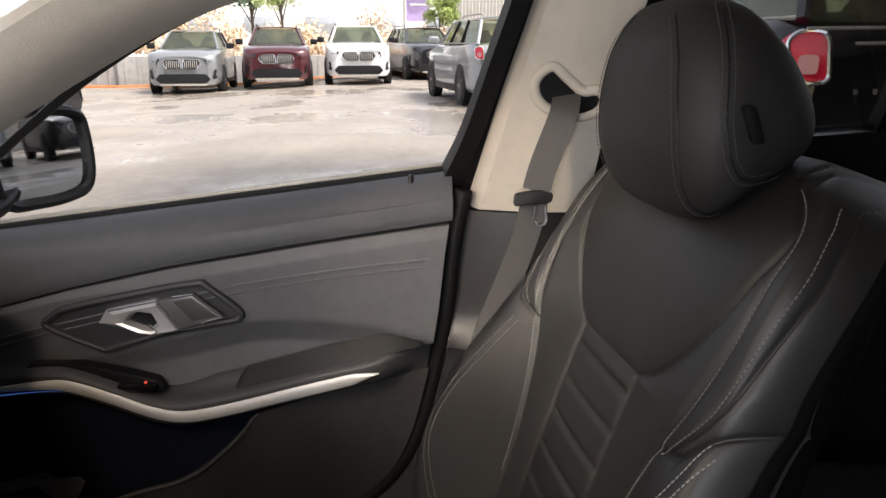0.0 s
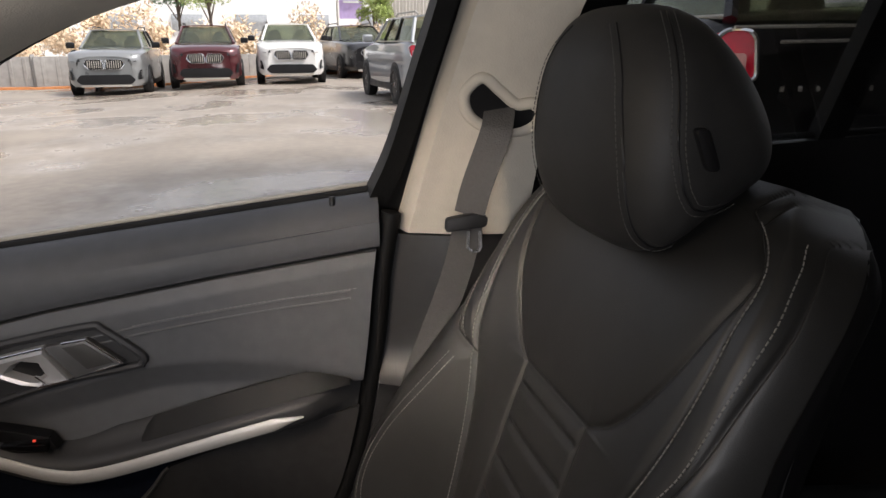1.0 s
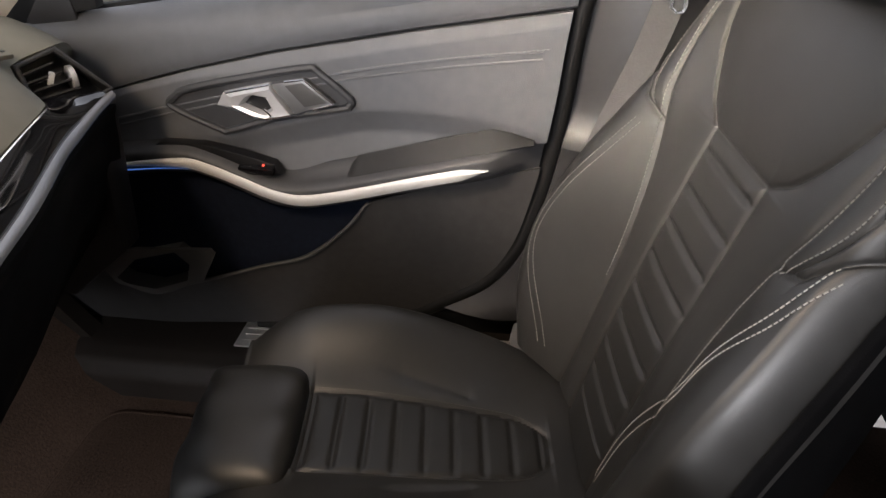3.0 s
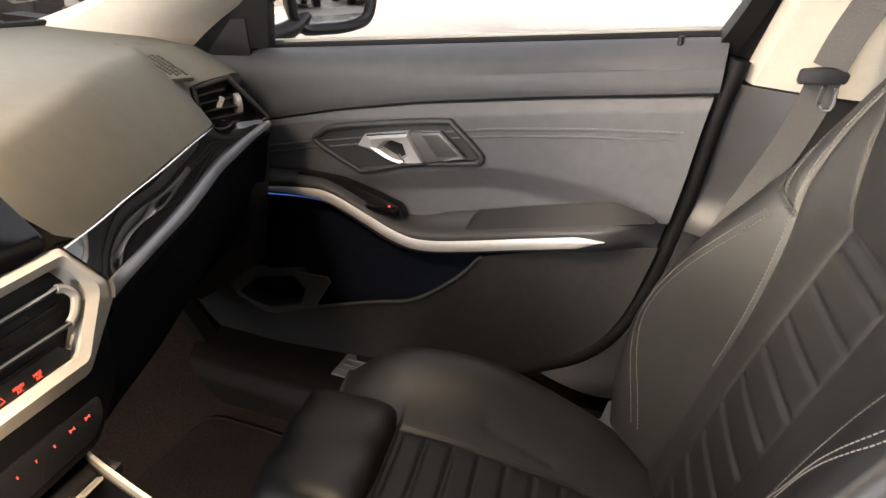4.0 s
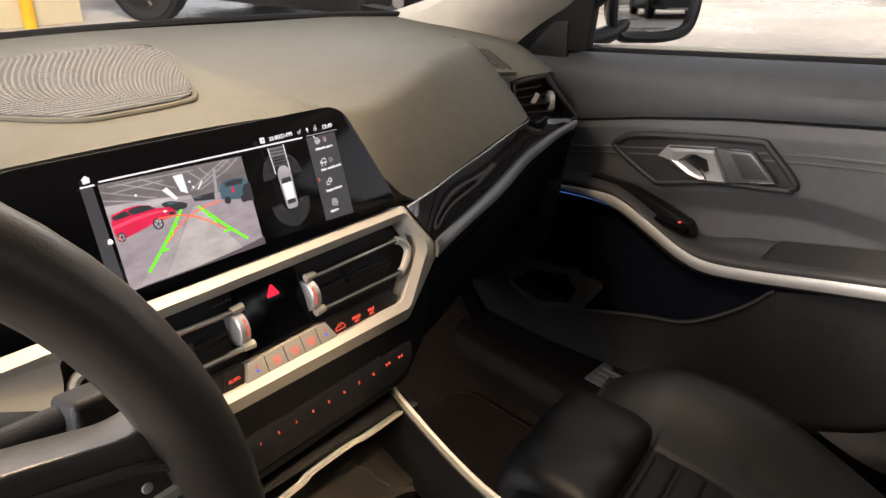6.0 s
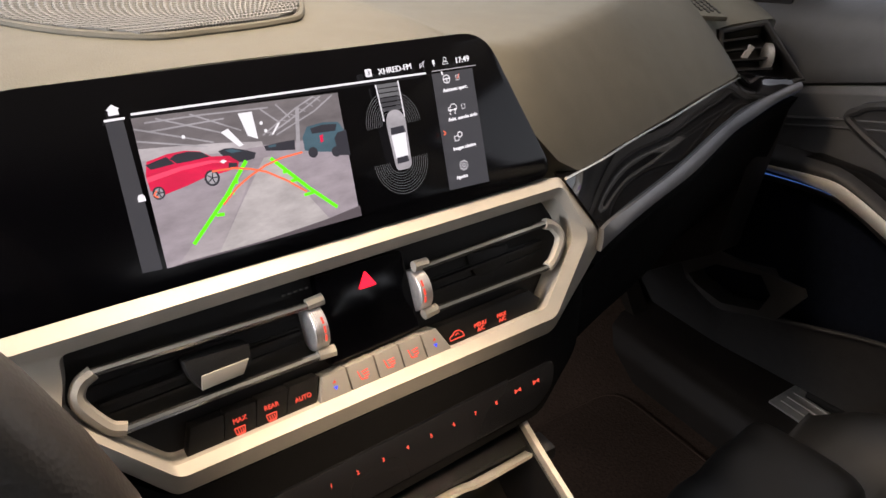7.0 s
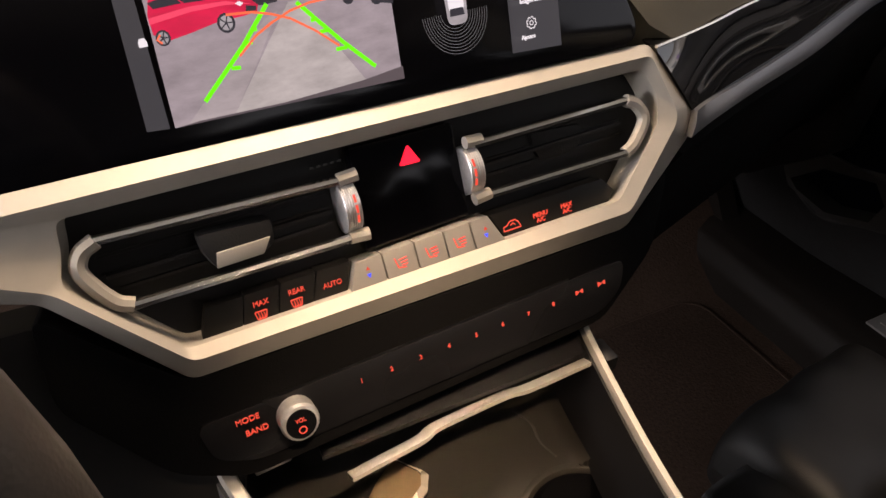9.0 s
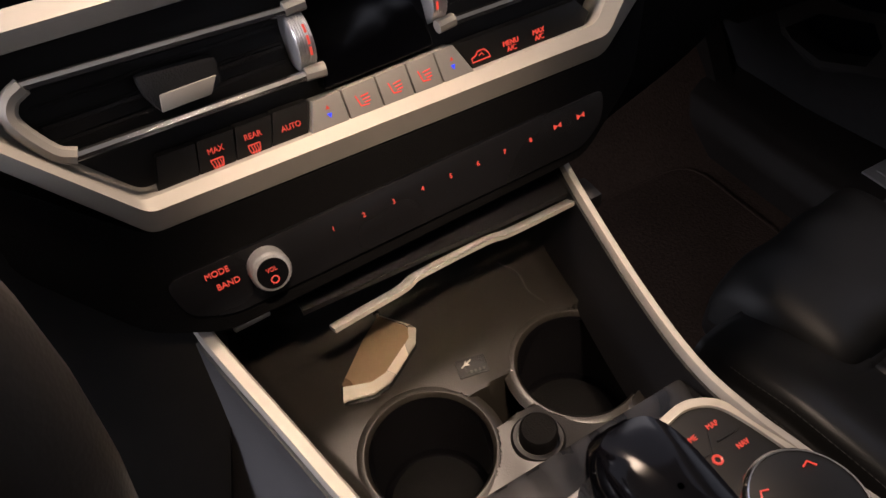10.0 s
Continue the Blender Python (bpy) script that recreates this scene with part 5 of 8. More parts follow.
# ---- centre console ----
def build_console():
    con = thing("centre_console", (0.0, -0.12, 0.3), "black centre console with silver rails and open tray", "console")
    right = smooth_path([(0.0860, -0.015, 0.686), (0.0800, -0.045, 0.680), (0.0700, -0.105, 0.672), (0.0654, -0.149, 0.668), (0.0690, -0.178, 0.665), (0.0775, -0.208, 0.662), (0.106, -0.33, 0.66), (0.112, -0.46, 0.66)], 5)
    left = smooth_path([(-0.116, -0.024, 0.690), (-0.108, -0.055, 0.684), (-0.091, -0.115, 0.674), (-0.084, -0.148, 0.669), (-0.094, -0.180, 0.665), (-0.116, -0.226, 0.660), (-0.130, -0.30, 0.66), (-0.134, -0.46, 0.66)], 5)
    for pts, size in ((right, 0.52), (left, 0.80)):
        part("rail", sweep(pts, [(-0.0040, -0.009), (0.0040, -0.009), (0.0040, 0.0006), (0.0030, 0.0030), (-0.0026, 0.0030), (-0.0040, 0.0008)], scale=lambda q: size), SATIN, con, "satin silver side rail", 30)
    n = len(right)
    for pts, s in ((right, 1), (left, -1)):
        # The left flank's lighter charcoal puts its sheen into the colour.
        part("side_panel", sheet(lambda u, v: pts[round(u * (n - 1))] + V3(s * (0.005 + (0.045 if s > 0 else 0.13) * v ** 1.3), -0.01 * v, -0.006 - 0.40 * v), n - 1, 8, (-s * 0.006, 0, 0)), PLASTIC if s > 0 else LEDGE, con, "black console flank")
        part("inner_wall", sheet(lambda u, v: pts[round(u * (n - 1))] + V3(-s * (0.0035 + 0.006 * v), 0, -0.004 - 0.056 * v), n - 1, 3, (s * 0.002, 0, 0)), PLASTIC_DARK, con)

    # tray floor with two cup wells
    tray = tray_floor()
    part("tray", tray, TRAY, con, "grey rubber-lined tray floor")
    for cx, cy, r in ((0.046, -0.099, 0.0310), (-0.042, -0.104, 0.0305)):
        m = pose(cx, cy, 0.616)
        part("cup_rim", cup([(r * 1.23, -0.0010), (r * 1.16, 0.0005), (r * 1.09, 0.0014), (r * 1.04, 0.0014), (r * 1.00, 0.0002), (r * 0.98, -0.004)], m, 48), TRAY, con, "soft grey rubber lip of a cup holder")
        well = part("cup_holder", cup([(r * 0.98, -0.001), (r * 0.975, -0.002), (r * 0.97, -0.004), (r * 0.94, -0.056), (r * 0.90, -0.060), (0.0, -0.060)], m, 40), GLOSS_BLACK, con, "deep black cup holder")
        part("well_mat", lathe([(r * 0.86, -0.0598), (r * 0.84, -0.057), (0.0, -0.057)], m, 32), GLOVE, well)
    sock = part("power_socket", lathe([(0.0125, 0.0), (0.0130, 0.004), (0.0118, 0.006), (0.0098, 0.006), (0.0092, 0.003)], pose(0.004, -0.126, 0.616), 28), PLASTIC_DARK, con, "12 volt socket with a black cap")
    part("socket_cap", lathe([(0.0090, 0.003), (0.0090, 0.0125), (0.0080, 0.014), (0.0, 0.0142)], pose(0.004, -0.126, 0.616), 28), GLOVE, sock)
    usb = part("usb_port", box(0, 0, 0, 0.016, 0.011, 0.003, 0.001, m=pose(-0.002, -0.0745, 0.6175, 0, 0, -12)), PLASTIC, con, "small black USB socket")
    part("usb_slot", box(0, 0, 0, 0.010, 0.0038, 0.001, m=pose(-0.0012, -0.0765, 0.6192, 0, 0, -12)), PLASTIC_DARK, usb)
    for a, b, c, d in ((-0.0075, -0.0735, -0.0010, -0.0712), (-0.0055, -0.0728, -0.0038, -0.0708), (-0.0050, -0.0726, -0.0030, -0.0737)):
        part("usb_mark", tube([V3(a, b, 0.6195), V3(c, d, 0.6195)], 0.0004, 5), THREAD, usb)
    for i in range(4):
        part("usb_contact", box(0, 0, 0, 0.0010, 0.0014, 0.0006, m=pose(-0.0040 + 0.0022 * i, -0.0778 - 0.0004 * i, 0.6196, 0, 0, -12)), PLASTIC_GREY, usb)

    # roller lid, pushed up under the fascia
    brink = smooth_path([(-0.0612, -0.0550, 0.6700), (-0.0432, -0.0530, 0.6702), (-0.0235, -0.0508, 0.6704), (-0.0152, -0.0478, 0.6706), (0.0055, -0.0464, 0.6708), (0.0268, -0.0457, 0.6710), (0.0380, -0.0472, 0.6712), (0.0700, -0.0464, 0.6716), (0.0830, -0.0460, 0.6718)], 4)
    lid = part("roller_lid", sweep(brink, [(-0.0036, -0.0042), (0.0036, 0.0010), (0.0032, 0.0034), (-0.0042, -0.0010)]), SATIN, con, "silver-edged roller lid, open", 30)
    part("lid_top", prism([(-0.070, 0.010), (0.088, 0.010), (0.088, 0.070), (-0.070, 0.070)], lambda a, b, h: V3(a, -0.0515 + b, 0.670 + b * 0.12 + h), 0.0, 0.003), PLASTIC_DARK, lid)
    part("lid_end", box(0, 0, 0, 0.008, 0.016, 0.010, 0.002, m=pose(0.086, -0.046, 0.672)), PLASTIC_DARK, lid)
    part("lid_guide", box(0, 0, 0, 0.017, 0.005, 0.003, 0.001, m=pose(-0.092, -0.0415, 0.684, 0, 0, 4)), SATIN, con, "bright lid guide")
    part("mat_edge", tube(smooth_path([(0.047, -0.020, 0.6182), (0.052, -0.034, 0.6182), (0.050, -0.046, 0.6182), (0.053, -0.059, 0.6182)], 4), 0.0007, 6), PLASTIC_GREY, con, "thin grey line along the tray floor")
    part("tray_wall", prism([(-0.12, 0.60), (0.09, 0.60), (0.09, 0.72), (-0.12, 0.72)], lambda a, b, h: V3(a, h, b), 0.018, 0.024), PLASTIC_DARK, con)

    # selector plate of dark wood under gloss, gear selector and controller
    plate = [(-0.083, -0.153), (0.060, -0.149), (0.0645, -0.178), (0.073, -0.208), (0.101, -0.33), (0.107, -0.46), (-0.130, -0.46), (-0.128, -0.30), (-0.114, -0.226), (-0.093, -0.180)]
    part("selector_plate", prism(plate, lambda a, b, h: V3(a, b, 0.655 + h), -0.02, 0.0045, 0.003), WOOD, con, "dark grained wood plate under gloss")
    part("plate_front", prism([(-0.083, 0.60), (0.060, 0.60), (0.060, 0.655), (-0.083, 0.655)], lambda a, b, h: V3(a, h + 0.028 * a, b), -0.154, -0.150), GLOSS_BLACK, con)
    field = rounded([(0.0300, -0.1652), (0.0500, -0.1615), (0.0618, -0.1668), (0.0668, -0.178), (0.0745, -0.206), (0.088, -0.26), (0.016, -0.262), (0.018, -0.20)], 0.006, 5)
    pad = part("controller_field", prism(field, lambda a, b, h: V3(a, b, 0.6595 + h), 0.0, 0.0025, 0.0008), KEYPAD, con, "black key field round the controller")
    part("field_line", sweep([V3(a, b, 0.6625) for a, b in field[2:34]], [(-0.0022, -0.001), (0.0022, -0.001), (0.0018, 0.001), (-0.0018, 0.001)]), SATIN, pad, "silver edge line")
    for text, x, y in (("HOME", 0.0405, -0.1750), ("MAP", 0.0535, -0.1742), ("NAV", 0.0580, -0.1862), ("COM", 0.0330, -0.1920)):
        part("lettering", text_mesh(text, 0.0032, pose(x, y, 0.6623, 0, 0, 0), stretch=0.9), RED_GLOW, pad, smooth=0)
    part("voice_symbol", tube([V3(0.0449 + 0.0018 * math.cos(t), -0.1864 + 0.0018 * math.sin(t), 0.6624) for t in [i * 0.785 for i in range(8)]], 0.0006, 5, True), RED_GLOW, pad)
    for x, y, turn in ((0.0475, -0.1800, 60), (0.0385, -0.1830, 0), (0.0555, -0.1805, 0)):
        part("key_gap", box(0, 0, 0, 0.010, 0.0006, 0.0008, m=pose(x, y, 0.6622, 0, 0, turn)), PLASTIC_DARK, pad)
    km = pose(0.0525, -0.2185, 0.662) @ Matrix.Diagonal((0.93, 0.93, 1, 1))
    ctrl = part("controller_knob", knurled([(0.0250, 0.0), (0.0245, 0.002)] + [(0.0240 - 0.0002 * (i % 2), 0.003 + 0.009 * i / 6) for i in range(7)] + [(0.0236, 0.0135), (0.0225, 0.0145)], km, 64), CHROME, con, "round controller knob with a chrome rim")
    part("touch_face", lathe([(0.0225, 0.0144), (0.0215, 0.0150), (0.0, 0.0152)], km, 40), KEYPAD, ctrl, "black touch face")
    part("light_ring", tube([km @ V3(0.0222 * math.cos(t), 0.0222 * math.sin(t), 0.0150) for t in [i * 2 * math.pi / 40 for i in range(40)]], 0.0005, 5, True), CHROME, ctrl)
    for s in (-1, 1):
        part("arrow", tube([km @ V3(s * 0.014, 0.010, 0.0154), km @ V3(s * 0.012, 0.013, 0.0154), km @ V3(s * 0.009, 0.012, 0.0154)], 0.0004, 5), RED_GLOW, ctrl)

    # gear selector: a leaning gloss lever with a broad, faceted head
    def lever(u, v):
        a = 2 * math.pi * u
        k = min(8, int(v * 8 + 0.001))
        h = [0.0, 0.005, 0.015, 0.026, 0.036, 0.046, 0.053, 0.0565, 0.0575][k]
        rx = [0.021, 0.018, 0.0135, 0.0145, 0.0170, 0.0175, 0.0150, 0.009, 0.001][k]
        ry = [0.034, 0.031, 0.026, 0.027, 0.030, 0.031, 0.027, 0.016, 0.001][k]
        c, s_ = math.cos(a), math.sin(a)
        return V3(-0.006 + 0.12 * h + rx * math.copysign(abs(c) ** 0.6, c), -0.204 + ry * math.copysign(abs(s_) ** 0.7, s_) + 0.05 * h, 0.660 + h)
    gear = part("gear_selector", sheet(lever, 36, 8, close_u=True), SCREEN_GLASS, con, "gloss black gear selector")
    part("selector_strip", sweep(smooth_path([V3(-0.0220, -0.190, 0.666), V3(-0.0165, -0.184, 0.678), V3(-0.0175, -0.182, 0.694), V3(-0.014, -0.184, 0.708)], 4), [(-0.0022, -0.0012), (0.0022, -0.0012), (0.0022, 0.0012), (-0.0022, 0.0012)], up=(1, 0, 0)), CHROME, gear, "chrome edge strip")
    part("selector_boot", lathe([(0.036, 0.0), (0.035, 0.002), (0.024, 0.003)], pose(-0.006, -0.204, 0.6592), 32), SATIN, gear, "satin ring round the selector")


def cup(profile, m, k):
    """An open turned well: no lid over its first ring."""
    n = len(profile)

    def f(u, v):
        r, h = profile[min(n - 1, round(v * (n - 1)))]
        return m @ V3(max(r, 0.0002) * math.cos(2 * math.pi * u), max(r, 0.0002) * math.sin(2 * math.pi * u), h)
    return sheet(f, k, n - 1, close_u=True)


def tray_floor():
    """A shallow floor that rounds up to its walls, with two wells and a slot between them."""
    left = lambda y: soft_table([(-0.160, -0.080), (-0.115, -0.086), (-0.055, -0.103), (0.02, -0.118)], y)
    right = lambda y: soft_table([(-0.160, 0.061), (-0.105, 0.066), (-0.045, 0.076), (0.02, 0.088)], y)

    def f(u, v):
        y = 0.016 - 0.172 * v
        x = left(y) + (right(y) - left(y)) * u
        edge = min(x - left(y), right(y) - x)
        z = 0.6165 + 0.010 * math.exp(-(x / 0.018) ** 2) * (v > 0.4) * (v - 0.4) + 0.016 * max(0.0, 1 - edge / 0.014) ** 2
        for cx, cy, r in ((0.046, -0.099, 0.0318), (-0.042, -0.104, 0.0313)):
            if math.hypot(x - cx, y - cy) < r * 1.04:
                z = 0.6165 - 0.066
        if -0.0115 < x < 0.0148:
            depth = 0.5 - 0.5 * math.cos(math.pi * max(0.0, min(1.0, (0.011 - abs(y + 0.099 - 0.1 * x)) / 0.005)))
            z -= 0.045 * depth
        return V3(x, y, z)
    return sheet(f, 130, 130, (0, 0, -0.002))


WOOD = material("dark_open_grain_wood", (0.012, 0.012, 0.013), 0.25, 0, 0.5, 30, big=14, spec=0.2)


def grain(m):
    """Turns the large stain of a material into long wavy lines of grain."""
    nt = m.node_tree
    wave = nt.nodes.new("ShaderNodeTexWave")
    wave.inputs["Scale"].default_value, wave.inputs["Distortion"].default_value, wave.inputs["Detail"].default_value = 22, 9, 3
    tc = next(n for n in nt.nodes if n.type == "TEX_COORD")
    nt.links.new(tc.outputs["Object"], wave.inputs["Vector"])
    add = next(n for n in nt.nodes if n.type == "MATH")
    nt.links.new(wave.outputs["Fac"], add.inputs[1])


grain(WOOD)
build_console()


def build_key():
    """The car key lying in the tray: dark body, smoked top glass, a broad chrome band on two sides."""
    key = thing("car_key", (-0.044, -0.045, 0.618), "glossy dark car key with a chrome edge lying in the tray", "car key")
    out = [(-0.0309, -0.0234), (-0.0185, -0.0385), (-0.0172, -0.0420), (-0.0213, -0.0497), (-0.0431, -0.0645), (-0.0531, -0.0663), (-0.0680, -0.0625), (-0.0672, -0.0557), (-0.0455, -0.0349)]
    top = [(-0.0318, -0.0262), (-0.0222, -0.0395), (-0.0216, -0.0420), (-0.0240, -0.0480), (-0.0438, -0.0612), (-0.0520, -0.0625), (-0.0655, -0.0578), (-0.0655, -0.0556), (-0.0450, -0.0360)]
    place = lambda a, b, h: V3(a, b, 0.6180 + h)
    part("key_body", prism(out, place, 0.0, 0.0062, 0.0012), GLOSS_BLACK, key, "gloss black key body")
    part("key_glass", prism(top, place, 0.006, 0.0100, 0.0008), GLOSS_BROWN, key, "smoked brown key face")
    n = len(out)
    verts = [place(a, b, 0.0064) for a, b in out[:7]] + [place(a, b, 0.0103) for a, b in top[:7]] + [place(a, b, 0.0040) for a, b in out[:7]]
    band = faces_of(verts, [[i, i + 1, 8 + i, 7 + i] for i in range(6)] + [[14 + i, 15 + i, 1 + i, i] for i in range(6)])
    part("key_edge", band, KEY_EDGE, key, "broad chrome band", 20)
    part("key_ring_lug", lathe([(0.0016, 0.0), (0.0016, 0.0016), (0.0, 0.0018)], pose(-0.0322, -0.0250, 0.6272), 12), CHROME, key)
    return key


KEY_EDGE = material("warm_chrome_edge", (0.72, 0.66, 0.56), 0.25, 0.6, 0.05, 60)
GLOSS_BROWN = material("dark_bronze_gloss", (0.24, 0.17, 0.10), 0.26, 0.5, 0.2, 30, coat=0.6)
build_key()


# ---- front passenger seat ----
SEAT_X, SEAT_MID = 0.430, 0.450


def build_seat():
    seat = thing("passenger_seat", (SEAT_X, -0.45, 0.20), "black leather sports seat with pale contrast stitching", "car seat")
    seat.rotation_euler = (0, 0, radians(7.5))
    b_dir, n_dir = V3(0, -0.342, 0.940), V3(0, 0.940, 0.342)
    hinge = V3(SEAT_MID, -0.500, 0.445)
    half = lambda b: soft_table([(-0.08, 0.215), (0.0, 0.250), (0.10, 0.262), (0.20, 0.252), (0.28, 0.238), (0.33, 0.229), (0.40, 0.222), (0.47, 0.216), (0.51, 0.206), (0.54, 0.186), (0.56, 0.155), (0.575, 0.115)], b)
    rise = lambda b: soft_table([(-0.08, 0.02), (0.1, 0.036), (0.25, 0.042), (0.35, 0.044), (0.45, 0.043), (0.50, 0.034), (0.53, 0.022), (0.555, 0.005), (0.575, -0.022)], b)
    ridge = lambda b: soft_table([(-0.08, 0.06), (0.0, 0.082), (0.10, 0.084), (0.20, 0.068), (0.28, 0.046), (0.36, 0.027), (0.45, 0.011), (0.52, 0.004), (0.575, 0.0)], b)
    # the inner bolster is pressed flatter, where one gets in and out
    worn = lambda b: soft_table([(0.0, 0.75), (0.10, 0.66), (0.20, 0.55), (0.28, 0.36), (0.36, 0.12), (0.45, 0.0)], b)
    # seams, by their distance from the middle of the seat: bolster seam, shoulder panel, shoulder strip
    seam = lambda b: soft_table([(-0.08, 0.112), (0.05, 0.115), (0.12, 0.116), (0.18, 0.122), (0.25, 0.134), (0.30, 0.147), (0.34, 0.159), (0.40, 0.170), (0.44, 0.173), (0.47, 0.172), (0.50, 0.170), (0.52, 0.160), (0.535, 0.142), (0.55, 0.11)], b)
    pane = lambda b: soft_table([(0.332, 0.066), (0.352, 0.098), (0.405, 0.134), (0.465, 0.156), (0.51, 0.163), (0.54, 0.13)], b)
    strip = lambda b: soft_table([(0.29, 0.150), (0.32, 0.176), (0.364, 0.196), (0.42, 0.202), (0.48, 0.202), (0.52, 0.190), (0.545, 0.172)], b)
    split = lambda d: 0.300 + 0.35 * (d - 0.148) + 1.1 * np.maximum(0, d - 0.182)
    FOOT, MID = 0.332, 0.066

    def depth(d, b):
        """Height of the cover over the seat's frame plane, for distances d from its middle."""
        h = half(b)
        s = np.abs(d) / h
        e = np.abs(d)
        n = rise(b) + ridge(b) * np.where(d < 0, worn(b), 1.0) * np.where(s < 0.82, np.exp(-((s - 0.82) / 0.22) ** 2), 1.0 - 0.25 * ((s - 0.82) / 0.18) ** 2) - 0.052 * (np.maximum(0, s - 0.87) / 0.13) ** 2
        near = np.abs(e - seam(b)) * (1 + 1.5 * min(1.0, max(0.0, (b - 0.28) / 0.05)))
        if b > FOOT:
            near = np.minimum(near, np.abs(e - pane(b)) * 0.75)
            near = np.minimum(near, np.hypot(b - FOOT, np.maximum(0, e - MID)))
        else:
            near = np.minimum(near, np.abs(e - MID))
            near = np.minimum(near, np.hypot(b - FOOT, np.maximum(0, e - MID)))
        if b > 0.292:
            near = np.minimum(near, np.where(b > split(e) - 0.004, np.abs(e - strip(b)) * 3, 1.0))
        near = np.minimum(near, np.where(e > 0.146, np.abs(b - split(e)) * 0.85, 1.0))
        n = n + 0.0055 * (1 - np.exp(-near / 0.013)) - 0.0022 * np.exp(-(near / 0.0022) ** 2)
        if -0.03 < b < FOOT:
            q = ((b + 0.03) / 0.0425) % 1.0
            n = n - 0.0042 * math.exp(-((min(q, 1 - q) * 0.0425) / 0.0042) ** 2) * np.clip((MID - e) / 0.012, 0, 1)
        return n

    def face(d, b):
        return hinge + V3(d, 0, 0) + b_dir * b + n_dir * float(depth(np.array([d]), b)[0])
    ROWS, COLS = 380, 330
    grid, where = [], []
    for j in range(ROWS + 1):
        b = -0.08 + 0.655 * j / ROWS
        h = half(b)
        d = np.sin(np.linspace(-1, 1, COLS + 1) * math.pi / 2 * 0.86) / math.sin(math.pi / 2 * 0.86) * h
        n = depth(d, b)
        grid.append(np.stack([hinge.x + d, hinge.y + b_dir.y * b + n_dir.y * n, hinge.z + b_dir.z * b + n_dir.z * n], 1))
        e = np.abs(d)
        zone = np.where(e > seam(b), np.where(b > split(e), np.where(e > strip(b), 4, 3), 2), 1)
        zone = np.where((e < pane(b)) & (b > FOOT), 5, np.where((e < MID) & (b <= FOOT), 0, zone))
        where.append(np.where(d < 0, zone, zone + 10))
    grid, where = np.array(grid), np.array(where)
    lean = np.cross(np.gradient(grid, axis=1), np.gradient(grid, axis=0))
    lean /= np.linalg.norm(lean, axis=2, keepdims=True)
    names = {0: ("centre_panel", LEATHER_FLAT, "ribbed leather centre panel"), 1: ("inner_bolster", LEATHER, "black leather inner bolster panel"), 2: ("outer_bolster", LEATHER, "padded black leather side bolster"),
             3: ("shoulder_strip", LEATHER, "black leather shoulder strip"), 4: ("shoulder_edge", LEATHER, "rounded black leather edge of the backrest"), 5: ("shoulder_panel", LEATHER_FLAT, "smooth leather shoulder panel")}
    for z in (0, 5, 1, 2, 3, 4, 11, 12, 13, 14):
        pick = where[:-1, :-1] == z
        if z in (0, 5):
            pick |= where[:-1, :-1] == z + 10
        used, faces = {}, []
        for j, i in np.argwhere(pick):
            faces.append([used.setdefault(k, len(used)) for k in ((j, i), (j, i + 1), (j + 1, i + 1), (j + 1, i))])
        me = bpy.data.meshes.new("cover")
        me.from_pydata([tuple(grid[k]) for k in used], [], faces)
        for p in me.polygons:
            p.use_smooth = True
        me.normals_split_custom_set_from_vertices([tuple(lean[k]) for k in used])
        name, mat, label = names[z % 10]
        part(name, me, mat, seat, label)

    # leather flanks and the hard back shell
    def ring(b):
        h, n = half(b), float(depth(np.array([half(b)]), b)[0])
        t = max(0.0, min(1.0, (0.575 - b) / 0.05))
        back = lambda q: n + (q - n) * t
        return [(h, n), (h * 1.004, n - 0.010 * t), (h * 0.955, back(min(n, 0.0) - 0.030)), (h * 0.84, back(-0.058)), (h * 0.74, back(-0.078)), (h * 0.40, back(-0.094)), (0.0, back(-0.098))]
    for s in (-1, 1):
        place = lambda b, q: hinge + V3(s * q[0], 0, 0) + b_dir * b + n_dir * q[1]

        def flank(u, v):
            b, pts = -0.08 + 0.655 * v, ring(-0.08 + 0.655 * v)
            k = u * 3
            i = min(2, int(k))
            a, c = pts[i], pts[i + 1]
            return place(b, (a[0] + (c[0] - a[0]) * (k - i), a[1] + (c[1] - a[1]) * (k - i)))
        part("seat_flank", sheet(flank, 9, 60), FLANK_SHADED, seat, "leather flank of the backrest, darkened for shade")

    def shell(u, v):
        b, pts = -0.08 + 0.655 * v, ring(-0.08 + 0.655 * v)[3:]
        full = [(-x, y) for x, y in pts] + pts[-2::-1]
        k = u * (len(full) - 1)
        i = min(len(full) - 2, int(k))
        a, c = full[i], full[i + 1]
        return hinge + V3(a[0] + (c[0] - a[0]) * (k - i), 0, 0) + b_dir * b + n_dir * (a[1] + (c[1] - a[1]) * (k - i))
    part("back_shell", sheet(shell, 24, 30), PLASTIC_DARK, seat, "hard black back shell")

    def sewn(s, line, thread, out=0.0008, size=0.00062):
        pts = [face(s * d, b) + n_dir * out for d, b in line]
        tagged(part("stitching", stitches([pts], size, 0.0034, 0.0017), thread, seat, "pale grey thread"), kind="stuff")
    along = lambda f, b0, b1, off=0.0: [(f(b0 + (b1 - b0) * i / 70) + off, b0 + (b1 - b0) * i / 70) for i in range(71)]
    low_seam = lambda b: soft_table([(-0.06, 0.070), (0.032, 0.086), (0.114, 0.116), (0.164, 0.144), (0.246, 0.182), (0.285, 0.196), (0.345, 0.206)], b)
